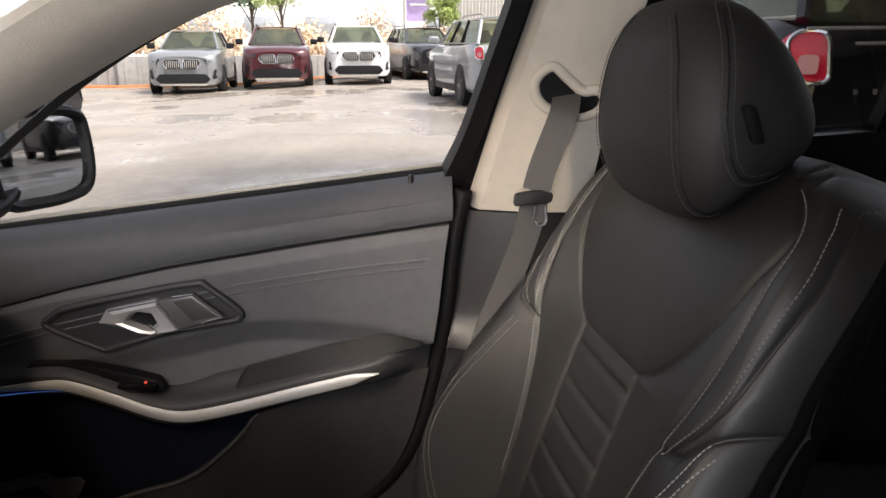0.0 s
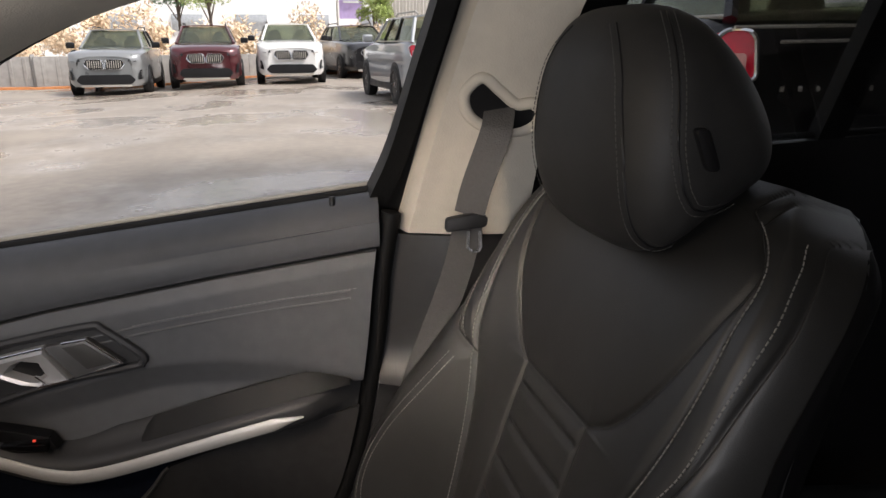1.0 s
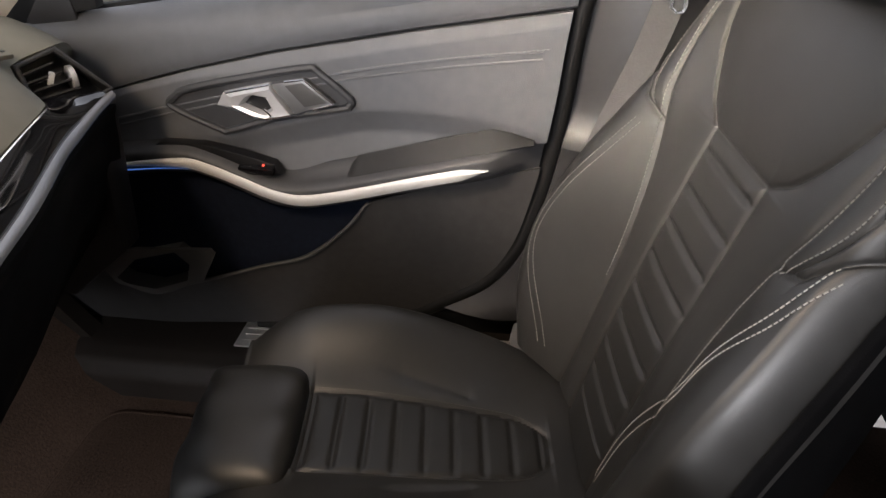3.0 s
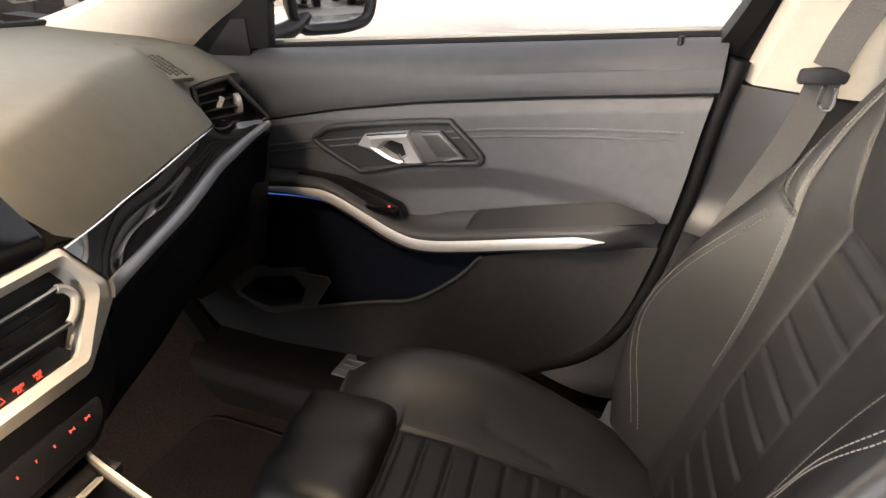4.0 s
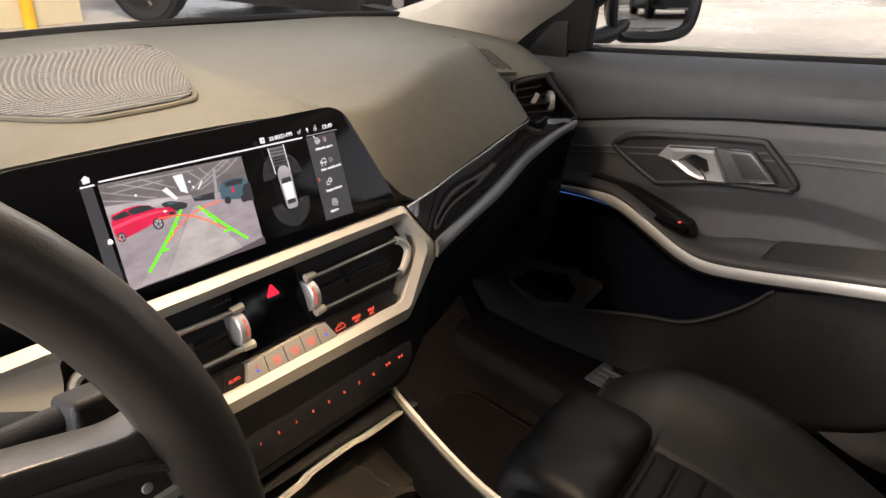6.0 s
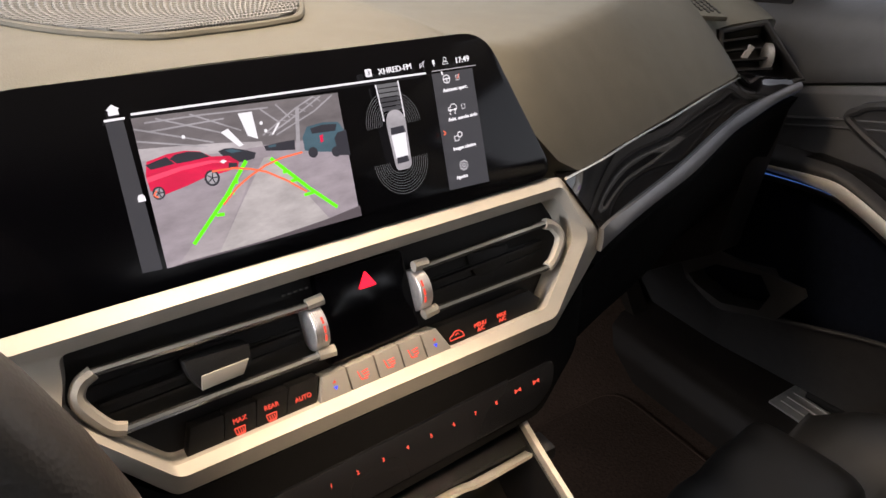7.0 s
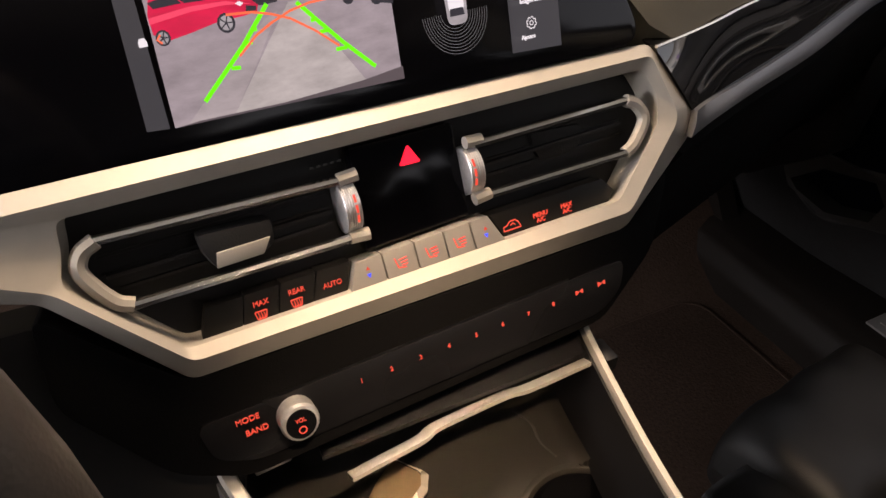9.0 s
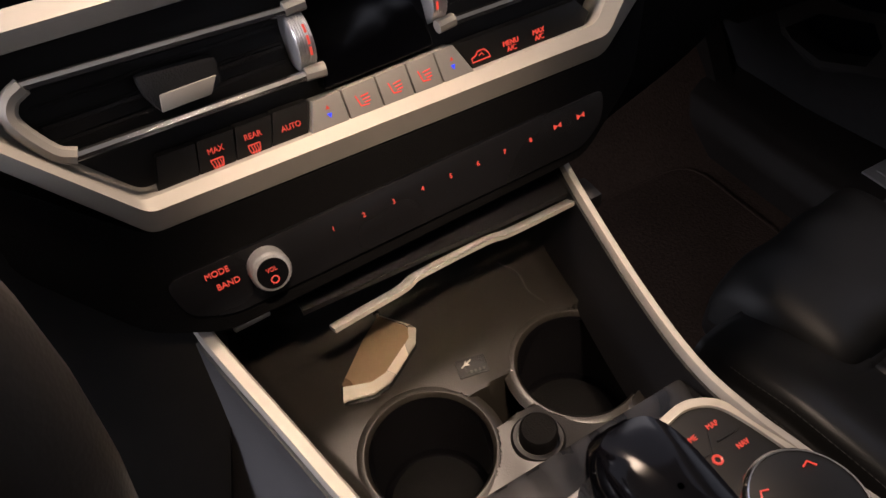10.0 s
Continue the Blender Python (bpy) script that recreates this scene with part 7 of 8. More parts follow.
    tagged(part("rear_door_lining", prism([(-0.66, 0.22), (-0.62, 0.93), (-1.45, 0.985), (-1.45, 0.22)], lambda a, b, h: V3(h, a, b), 0.775, 0.80), PLASTIC_DARK), "black rear door lining", "wall", kind="structure")
    bench = thing("rear_bench", (0.0, -1.20, 0.30), "black leather rear bench", "car seat")
    part("bench_cushion", box(0, 0, 0, 1.30, 0.50, 0.20, 0.04, 3, m=pose(0, -1.12, 0.40, 5)), LEATHER, bench)
    part("bench_back", box(0, 0, 0, 1.30, 0.16, 0.56, 0.05, 3, m=pose(0, -1.43, 0.72, -18)), LEATHER, bench)
    for x in (-0.42, 0.0, 0.42):
        part("bench_headrest", box(0, 0, 0, 0.24, 0.10, 0.13, 0.035, 3, m=pose(x, -1.53, 1.02, -10)), LEATHER, bench)
    # Unseen seat, set too far forward: it blocks the opening lamp like a driver's body.
    dseat = thing("driver_seat_blocker", (-0.51, -0.40, 0.20), "black driver's seat, unseen, set forward to block light", "car seat")
    part("driver_backrest_blocker", box(0, 0, 0, 0.34, 0.14, 0.72, 0.05, 3, m=pose(-0.57, -0.354, 0.76, 7)), LEATHER, dseat)
    part("driver_cushion", box(0, 0, 0, 0.44, 0.48, 0.14, 0.04, 3, m=pose(-0.55, -0.26, 0.36, 4)), LEATHER, dseat)
    part("driver_headrest", box(0, 0, 0, 0.24, 0.10, 0.17, 0.04, 3, m=pose(-0.57, -0.40, 1.19, 7)), LEATHER, dseat)
    tagged(part("wall_rear", prism([(-0.75, 0.2), (0.75, 0.2), (0.75, 0.93), (-0.75, 0.93)], lambda a, b, h: V3(a, h, b), -1.62, -1.56), PLASTIC), "dark rear parcel wall", "wall", kind="structure")
    c_pil = sweep(smooth_path([(0.800, -1.048, 0.935), (0.780, -1.046, 0.975), (0.712, -1.040, 1.11), (0.665, -1.036, 1.20)], 5), [(-0.020, -0.012), (0.020, -0.012), (0.020, 0.012), (-0.020, 0.012)], up=(1, 0, 0))
    tagged(part("rear_pillar", c_pil, RUBBER), "black rear door window post", "pillar", kind="structure")
    q_pil = sheet(lambda u, v: V3(0.76 - 0.18 * v, -1.62 - 0.25 * u + 0.25 * v, 0.93 + 0.26 * v), 6, 6, (0.02, 0, 0.01))
    tagged(part("quarter_trim", q_pil, BEIGE), "beige rear quarter trim", "pillar", kind="structure")
    tagged(part("rear_belt_seal", tube([(0.785, -0.62, 0.942), (0.785, -1.0, 0.962), (0.79, -1.45, 0.98)], 0.005, 8), RUBBER), "black rubber rear window ledge", "trim", kind="structure")

    # glass
    rear = prism([(-0.64, 0.90), (-1.30, 0.93), (-1.20, 1.19), (-0.66, 1.19)], lambda a, b, h: V3(0.79 - 0.55 * (b - 0.93) + h, a, b), 0.0, 0.003)
    rp = tagged(part("window_3", rear, SMOKED), "dark tinted rear door glass", "window", kind="structure")
    rp.visible_shadow = False
    ws = sheet(lambda u, v: V3((2 * u - 1) * (0.74 - 0.10 * v), 0.62 - 0.58 * v - 0.14 * (2 * u - 1) ** 2 * (1 - v), 0.850 + 0.39 * v - 0.03 * (2 * u - 1) ** 2), 16, 10)
    pane = tagged(part("window_1", ws, CLEAR_SOFT), "clear windscreen", "window", kind="structure")
    pane.visible_shadow = False
    fr = tube([V3((2 * u - 1) * 0.62, 0.500 - 0.05 * (2 * u - 1) ** 2, 0.886 - 0.022 * (2 * u - 1) ** 2) for u in [i / 16 for i in range(17)]], 0.006, 8)
    tagged(part("windscreen_seal", fr, RUBBER), "black windscreen lower seal", "trim", kind="structure")


build_shell()


def build_bonnet():
    """The car's own bonnet and outer sills, seen over the dashboard."""
    hood = sheet(lambda u, v: V3((2 * u - 1) * (0.80 - 0.08 * v), 0.60 + 1.15 * v, 0.838 - 0.235 * v + 0.015 * math.sin(math.pi * v) - 0.04 * (2 * u - 1) ** 2), 24, 16, (0, 0, -0.02))
    tagged(part("bonnet", hood, GLOSS_BLACK), "glossy black car bonnet beyond the windscreen", "car bonnet")
    cowl = sheet(lambda u, v: V3((2 * u - 1) * 0.70, 0.53 + 0.10 * v, 0.846 - 0.01 * v), 8, 3, (0, 0, -0.02))
    tagged(part("cowl", cowl, PLASTIC_DARK), "black plastic cowl under the windscreen", "trim", kind="structure")


build_bonnet()

# ---- the lot outside ----
def low(x, y=0.0):
    """The lot falls gently away from the car, more so ahead of it."""
    return -(0.001 + 0.010 * min(1.0, max(0.0, (y - 2.0) / 3.5))) * max(0.0, min(150.0, x - 2))


def wet_concrete():
    """Pale concrete with shiny puddle films, whose sky sheen also lightens the colour."""
    m = material("wet_concrete", (0.275, 0.238, 0.195), 0.45, 0, 0.22, 9.0, 0.25, 60, big=0.9, rough_vary=0.1)
    nt = m.node_tree
    b = nt.nodes["Principled BSDF"]
    tc = next(n for n in nt.nodes if n.type == "TEX_COORD")
    mp = nt.nodes.new("ShaderNodeMapping")
    mp.inputs["Scale"].default_value = (0.42, 0.50, 1)
    nt.links.new(tc.outputs["Object"], mp.inputs["Vector"])
    wet = nt.nodes.new("ShaderNodeTexNoise")
    wet.inputs["Scale"].default_value, wet.inputs["Detail"].default_value, wet.inputs["Roughness"].default_value = 0.75, 6, 0.58
    nt.links.new(mp.outputs[0], wet.inputs["Vector"])
    span = nt.nodes.new("ShaderNodeMapRange")
    span.inputs[1].default_value, span.inputs[2].default_value, span.inputs[3].default_value, span.inputs[4].default_value = 0.46, 0.57, 0.62, 0.17
    nt.links.new(wet.outputs["Fac"], span.inputs[0])
    nt.links.new(span.outputs[0], b.inputs["Roughness"])
    # Puddles get a paler base colour, standing in for reflected sky.
    sky_sheen = nt.nodes.new("ShaderNodeMapRange")
    sky_sheen.inputs[1].default_value, sky_sheen.inputs[2].default_value, sky_sheen.inputs[3].default_value, sky_sheen.inputs[4].default_value = 0.40, 0.58, 0.94, 1.06
    nt.links.new(wet.outputs["Fac"], sky_sheen.inputs[0])
    b.inputs["Specular IOR Level"].default_value = 0.9
    col = next(n for n in nt.nodes if n.type == "MIX")
    mul = nt.nodes.new("ShaderNodeMix")
    mul.data_type, mul.blend_type = "RGBA", "MULTIPLY"
    mul.inputs[0].default_value = 1.0
    nt.links.new(col.outputs[2], mul.inputs[6])
    nt.links.new(sky_sheen.outputs[0], mul.inputs[7])
    nt.links.new(mul.outputs[2], b.inputs["Base Color"])
    return m


EAST = [-1500, -300, 2, 6, 12, 20, 30, 60, 152, 1500]
NORTH = [-1500, -300, -20, 2, 2.7, 3.4, 4.1, 4.8, 5.5, 40, 300, 1500]
lot = sheet(lambda u, v: V3(EAST[round(9 * u)], NORTH[round(11 * v)], low(EAST[round(9 * u)], NORTH[round(11 * v)])), 9, 11, (0, 0, -0.5))
whole("ground", lot, wet_concrete(), "wet pale concrete lot with puddles", "ground", kind="structure")

TYRE = material("tyre_rubber", (0.015, 0.015, 0.015), 0.75, 0, 0.2, 40)
RIM = material("alloy_rim", (0.45, 0.45, 0.46), 0.3, 0.9, 0.1, 30)
TAIL_RED = material("red_tail_lamp", (0.80, 0.020, 0.050), 0.2, 0, 0.15, 30, coat=0.3)
TAIL_PINK = material("pale_tail_lens", (0.75, 0.32, 0.33), 0.2, 0, 0.1, 30, coat=1.0)
LAMP_GLASS = material("headlamp_glass", (0.45, 0.47, 0.48), 0.1, 0.3, 0.2, 20, coat=1.0)
HEAD_GLASS = material("dark_headlamp_glass", (0.035, 0.038, 0.04), 0.3, 0.0, 0.3, 20, coat=0.15)
CAR_GLASS = pane_material("green_tinted_glass", (0.80, 0.83, 0.72), 0.6)
CAR_SEAT = material("beige_car_upholstery", (0.30, 0.27, 0.20), 0.8, 0, 0.1, 30)
PAPER = material("white_paper", (0.75, 0.77, 0.74), 0.8, 0, 0.05, 20)


def paint(name, colour, metal=0.3):
    return material(name, colour, 0.30, metal, 0.02, 3, coat=1.0, rough_vary=0.03)


def build_car(label, body_paint, at, heading, length=4.7, width=1.88, height=1.66, boxy=0.0, front=True, lower=None, paper=False):
    """A parked car: body, glasshouse, roof, lamps, wheels. Its nose points along x before it is turned."""
    L, W, H = length / 2, width / 2, height
    car = thing("parked_car", (0, 0, 0), label, "car", "cars parked on the lot")
    place = Matrix.Translation(at) @ Euler((0, 0, radians(heading))).to_matrix().to_4x4()
    belt = (0.80 if paper else 0.70) * H
    shoulder = lambda x: soft_table([(-L, 0.80), (-L * 0.9, 0.96), (-L * 0.4, 1.0), (L * 0.3, 1.0), (L * 0.72, 0.97), (L * 0.92, 0.90), (L * 0.98, 0.80), (L, 0.66)], x) * W
    top = lambda x: soft_table([(-L, belt * 0.86), (-L * 0.97, belt * 0.99), (-L * 0.5, belt), (L * 0.22, belt * 0.99), (L * 0.36, belt * 0.985), (L * 0.8, belt * (0.93 if not boxy else 0.90)), (L * 0.95, belt * (0.87 if not boxy else 0.80)), (L, belt * (0.80 if not boxy else 0.62))], x)
    nose = lambda a, b: soft_table([(0.0, L + 0.06), (0.33, L + 0.045), (0.66, L), (0.80, L - 0.047), (0.90, L - 0.19)], abs(a) / W) - 0.12 * max(0.0, b - 0.6)

    def body(u, v):
        x = -L + 2 * L * u
        w, t = shoulder(x), top(x)
        s = [(-0.90, 0.26), (-0.985, 0.34), (-1.0, 0.52), (-0.985, 0.72), (-1.0, 0.80), (-0.97, t - 0.05), (-0.90, t - 0.005), (-0.5, t + 0.025), (0, t + 0.035)]
        s = s + [(-a, b) for a, b in s[-2::-1]]
        k = v * (len(s) - 1)
        i = min(len(s) - 2, int(k))
        f = k - i
        a, b = s[i][0] * (1 - f) + s[i + 1][0] * f, s[i][1] * (1 - f) + s[i + 1][1] * f
        return V3(x, w * a, min(b, t + 0.035))
    part("body", sheet(body, 40, 32, (0, 0, -0.01)), body_paint, car)
    for x, name in ((L, "nose_panel"), (-L, "tail_panel")):
        w, tz = shoulder(x), top(x) + 0.035
        ring = [(-0.90 * w, 0.26), (-0.985 * w, 0.34), (-w, min(0.52, tz)), (-0.985 * w, min(0.72, tz)), (-0.90 * w, tz - 0.02), (-0.5 * w, tz)]
        part(name, prism(ring + [(-a, b) for a, b in ring[::-1]], (lambda a, b, h: V3(nose(a, b) + h + 0.09, a, b)) if x > 0 else (lambda a, b, h: V3(x - h + 0.05 * (a / w) ** 2, a, b)), -0.11, -0.07 if x < 0 else -0.09, 0.0), body_paint, car)
    ra, fa = -L * (0.90 + 0.06 * boxy), L * 0.42
    rt, ft = -L * (0.70 + 0.17 * boxy), L * 0.08
    lift = 0.0 if boxy else 0.12

    def house(u, v):
        x = (ra + (fa - ra) * u) * (1 - v) + (rt + (ft - rt) * u) * v
        w = W * ((0.93 if boxy else 0.88) - (0.20 - 0.06 * boxy) * v) * (1 - 0.10 * max(0, abs(2 * u - 1) - 0.7) / 0.3)
        return x, w, belt - 0.02 + (H - 0.05 - belt) * v
    rows = []
    glass = CAR_GLASS
    for side in (-1, 1):
        rows.append(sheet(lambda u, v: V3(house(u, v)[0], side * house(u, v)[1], house(u, v)[2]), 16, 6, (0, -side * 0.01, 0)))
    for bm, n in zip(rows, ("side_glass", "side_glass")):
        part(n, bm, glass, car)
    for u in (0, 1):
        part("windscreen" if u else "rear_window", sheet(lambda a, v: V3(house(u, v)[0] + (0.05 if u else -0.05) * math.sin(math.pi * a) * (1 - v), (2 * a - 1) * house(u, v)[1] * 0.98, house(u, v)[2]), 10, 6, (-0.01 if u else 0.01, 0, 0)), glass, car)
    for side in (-1, 1):
        for at_x, tall in ((L * 0.0, 0.30), (-L * 0.42, 0.24)):
            part("front_seat" if at_x == 0 else "rear_seat", prism(rounded([(-0.24, -0.1), (0.24, -0.1), (0.19, tall - 0.10), (0.11, tall - 0.08), (0.11, tall), (-0.11, tall), (-0.11, tall - 0.08), (-0.19, tall - 0.10)], 0.03), lambda a, b, h: V3(at_x + h - 0.25 * b, side * 0.38 + a, belt + b), -0.06, 0.05, 0.02), CAR_SEAT, car, "pale upholstered seat with a headrest")
    part("dashboard", box(0, 0, 0, 0.5, W * 1.5, 0.10, 0.03, m=pose(fa - 0.45, 0, belt - 0.01)), PLASTIC_DARK, car)
    part("roof", sheet(lambda u, a: V3(rt - 0.04 + (ft - rt + 0.06) * u, (2 * a - 1) * house(u, 1)[1] * 1.02, H - 0.05 + 0.05 * math.sin(math.pi * a) ** 0.6 * math.sin(math.pi * min(1, 0.15 + u * 0.8)) ** 0.4), 14, 12, (0, 0, -0.03)), body_paint, car)
    for side in (-1, 1):
        for u in (0.0, 0.30, 0.62, 1.0):
            pts = [V3(house(u, v)[0], side * (house(u, v)[1] + 0.006), house(u, v)[2]) for v in (0, 0.33, 0.66, 1)]
            part("pillar", tube(pts, 0.035 if u in (0.0, 1.0) else 0.022, 6, up=(1, 0, 0)), body_paint if u in (0.0, 1.0) else PLASTIC_DARK, car)
        part("window_line", tube([V3(ra + (fa - ra) * u, side * house(u, 0)[1] * 1.015, belt + 0.0) for u in (0, 0.25, 0.5, 0.75, 1)], 0.012, 6), SATIN, car)
        part("roof_rail", tube([V3(rt + 0.15, side * 0.60 * W, H - 0.02), V3(rt + 0.3, side * 0.62 * W, H + 0.035), V3(ft - 0.4, side * 0.62 * W, H + 0.035), V3(ft - 0.2, side * 0.60 * W, H - 0.01)], 0.018, 6), SATIN if boxy else PLASTIC_DARK, car)
        part("sill", box(0, 0, 0, L * 1.1, 0.06, 0.16, 0.03, m=pose(0, side * W * 0.96, 0.30)), PLASTIC_DARK, car)
        part("door_mirror", box(0, 0, 0, 0.12, 0.20, 0.15, 0.04, 3, m=pose(fa - 0.35, side * (W + 0.10), belt + 0.06)), body_paint if boxy else PLASTIC_DARK, car)
        for wx in (-L * 0.60, L * 0.61):
            part("wheel_arch", lathe([(0.385, -0.05), (0.385, 0.05)], pose(wx, side * (W - 0.055), 0.36, 90), 28), PLASTIC_DARK, car)
            hub = pose(wx, side * (W - 0.10), 0.345, 90 * side * -1)
            tyre = part("wheel", lathe([(0.22, -0.10), (0.33, -0.10), (0.345, -0.07), (0.345, 0.07), (0.33, 0.105), (0.255, 0.11), (0.25, 0.05)], hub, 32), TYRE, car)
            part("wheel_rim", lathe([(0.255, 0.10), (0.258, 0.112), (0.235, 0.108), (0.23, 0.04), (0.0, 0.03)], hub, 28), PLASTIC_DARK, tyre)
            for k in range(5):
                part("spoke", box(0, 0, 0, 0.21, 0.055, 0.03, 0.01, 1, m=hub @ pose(0, 0, 0.085, 0, 0, 72 * k) @ pose(0.135, 0, 0)), RIM, tyre)
            part("hub_cap", lathe([(0.05, 0.08), (0.045, 0.105), (0.0, 0.108)], hub, 12), RIM, tyre)
    lo = lower or PLASTIC_DARK
    part("front_bumper", prism(rounded([(-W * 0.60, 0.30), (W * 0.60, 0.30), (W * 0.72, 0.40), (W * 0.60, 0.53), (-W * 0.60, 0.53), (-W * 0.72, 0.40)], 0.04), lambda a, b, h: V3(nose(a, b) + h, a, b), -0.05, 0.015, 0.008), lo, car, "black lower air intake")
    part("skid_plate", prism(rounded([(-W * 0.62, 0.24), (W * 0.62, 0.24), (W * 0.60, 0.29), (-W * 0.60, 0.29)], 0.02), lambda a, b, h: V3(nose(a, b) + h, a, b), -0.04, 0.025, 0.01), SATIN, car)
    for side in (-1, 1):
        if not boxy:
            g = rounded([(side * 0.02, 0.66), (side * 0.36, 0.66), (side * 0.46, 0.78), (side * 0.40, 0.88), (side * 0.06, 0.89), (side * 0.02, 0.80)], 0.03)
            kid = part("grille", prism(g, lambda a, b, h: V3(nose(a, b) + h, a, b), -0.03, 0.015, 0.006), PLASTIC_DARK, car, "kidney-shaped grille with bars")
            for i in range(7):
                y = side * (0.070 + 0.050 * i)
                part("grille_bar", box(0, 0, 0, 0.02, 0.015, 0.17, 0.003, 1, m=pose(nose(y, 0.77) + 0.014, y, 0.775, 0, -7, 0)), SATIN, kid)
            part("grille_edge", tube([V3(nose(a, b) + 0.016, a, b) for a, b in g], 0.012, 6, True, up=(1, 0, 0)), CHROME, kid)
        else:
            part("grille", box(0, 0, 0, 0.06, W * 0.9, 0.22, 0.03, m=pose(L * 0.97, side * 0.4, 0.62)), PLASTIC_DARK, car)
        lamp = rounded([(side * 0.53, 0.72 + lift), (side * 0.74 * W, 0.71 + lift), (side * 0.89 * W, 0.77 + lift), (side * 0.86 * W, 0.81 + lift), (side * 0.56, 0.80 + lift)], 0.025)
        part("headlamp", prism(lamp, lambda a, b, h: V3(nose(a, b) + h, a, b), -0.06, 0.014, 0.006), HEAD_GLASS if not boxy else LAMP_GLASS, car, "dark slim headlamp")
        if not boxy:
            part("air_intake", prism(rounded([(side * 0.78 * W, 0.40), (side * 0.885 * W, 0.42), (side * 0.875 * W, 0.66), (side * 0.82 * W, 0.62)], 0.03), lambda a, b, h: V3(nose(a, b) + h, a, b), -0.06, 0.016, 0.006), PLASTIC_DARK, car)
        if boxy:
            out = rounded([(side * W * 0.745, 0.84 * belt / 1.106), (side * W * 0.88, 0.84 * belt / 1.106), (side * W * 0.905, 1.01 * belt / 1.106), (side * W * 0.86, 1.055 * belt / 1.106), (side * W * 0.765, 1.045 * belt / 1.106)], 0.045, 5)
        else:
            out = rounded([(side * W * 0.45, 0.90), (side * W * 0.94, 0.86), (side * W * 0.95, 1.02), (side * W * 0.5, 0.98)], 0.03, 4)
        zf = (lambda a, b, h: V3(-soft_table([(0.0, L + 0.01), (0.74, L + 0.004), (0.82, L * 0.985), (0.92, L * 0.935)], abs(a) / W) - 0.014 - h + 0.30 * max(0.0, b - 0.886 * belt), a, b)) if boxy else (lambda a, b, h: V3(-L * (0.985 - 0.10 * max(0, abs(a) / W - 0.55)) - 0.02 - h + 0.06 * max(0, b - 0.85), a, b))
        tail = part("tail_lamp", prism(out, zf, -0.14, 0.020, 0.012), TAIL_RED, car, "red tail lamp")
        if boxy:
            part("lamp_edge", tube([zf(a, b, 0.022) for a, b in out], 0.012, 6, True, up=(1, 0, 0)), CHROME, tail, "bright lamp outline")
            part("reverse_lens", prism(rounded([(side * W * 0.80, 0.875 * belt / 1.106), (side * W * 0.865, 0.875 * belt / 1.106), (side * W * 0.865, 0.955 * belt / 1.106), (side * W * 0.80, 0.955 * belt / 1.106)], 0.02), zf, 0.02, 0.027), TAIL_PINK, tail)
    part("rear_bumper", prism(rounded([(-W * 0.86, 0.26), (W * 0.86, 0.26), (W * 0.90, 0.56), (-W * 0.90, 0.56)], 0.05), lambda a, b, h: V3(-L * (0.99 - 0.08 * (abs(a) / W) ** 2) - h, a, b), -0.06, 0.03, 0.015), lo if not boxy else body_paint, car, "rear bumper")
    part("number_plate", box(0, 0, 0, 0.02, 0.46, 0.13, 0.005, m=pose(-L - 0.03, 0, 0.68)), PLASTIC_DARK, car, "blank dark plate recess")
    if boxy:
        for name, up, out in (("tail_trim", -0.105, 0.62), ("belt_trim", -0.040, 0.86)):
            part(name, tube([V3(-L * (0.985 if out > 0.7 else 1.0) - 0.02, -W * out, belt + up - 0.01), V3(-L - 0.045, 0, belt + up), V3(-L * (0.985 if out > 0.7 else 1.0) - 0.02, W * out, belt + up - 0.01)], 0.009, 6), SATIN, car, "bright tailgate line")
        for i in range(10):
            part("badge_bar", box(0, 0, 0, 0.006, 0.022, 0.024, 0.003, 1, m=pose(-L - 0.055, 0.56 - 0.093 * i, 0.875)), SATIN, car, "plain silver badge bar")
    if paper:
        part("paper_sheet", box(0, 0, 0, 0.004, 0.26, 0.15, m=pose(ra + 0.055, 0.14, belt + 0.11, 0, 22, 0)), PAPER, car, "white paper sheet in the rear window")
    car.matrix_world = place
    car.location, car.rotation_euler = place.to_translation(), (0, 0, radians(heading))
    return car


SILVER = paint("silver_paint", (0.24, 0.25, 0.25))
RED = paint("dark_red_paint", (0.075, 0.010, 0.014))
WHITE = paint("white_paint", (0.72, 0.72, 0.70), 0.0)
BLACK = paint("black_paint", (0.010, 0.010, 0.012), 0.2)
GREY = paint("blue_grey_paint", (0.30, 0.32, 0.34))


def front_at(x, y, heading, length=4.7):
    """The middle of a car whose nose stands at x, y."""
    return (x - math.cos(radians(heading)) * length / 2, y - math.sin(radians(heading)) * length / 2, low(x + 2, y))


build_car("silver sports utility car facing the lane", SILVER, front_at(18.3, 5.43, 188), 188)
build_car("dark red sports utility car facing the lane", RED, front_at(19.0, 3.17, 189), 189)
build_car("white sports utility car with black grille facing the lane", WHITE, front_at(19.6, 1.04, 186), 186)
build_car("glossy black sports utility car at the end of the row", BLACK, front_at(22.3, -1.32, 194), 194)
build_car("blue-grey compact car with roof rails, tail to the lane", GREY, (14.35, -1.95, low(14.4)), 10.5, 4.05, 1.84, 1.58, 1.0)
build_car("pale grey compact car with roof rails beside its twin", GREY, (10.6, -3.05, low(10)), 9, 4.05, 1.84, 1.58, 1.0)
build_car("glossy black compact car with red tail lamps and roof rails", BLACK, (5.15, -2.86, low(5)), 2, 4.3, 1.84, 1.50, 1.0, paper=True)
build_car("black compact car parked across the bonnet", BLACK, (3.72, 4.74, low(4)), -69, 3.8, 1.80, 1.52)
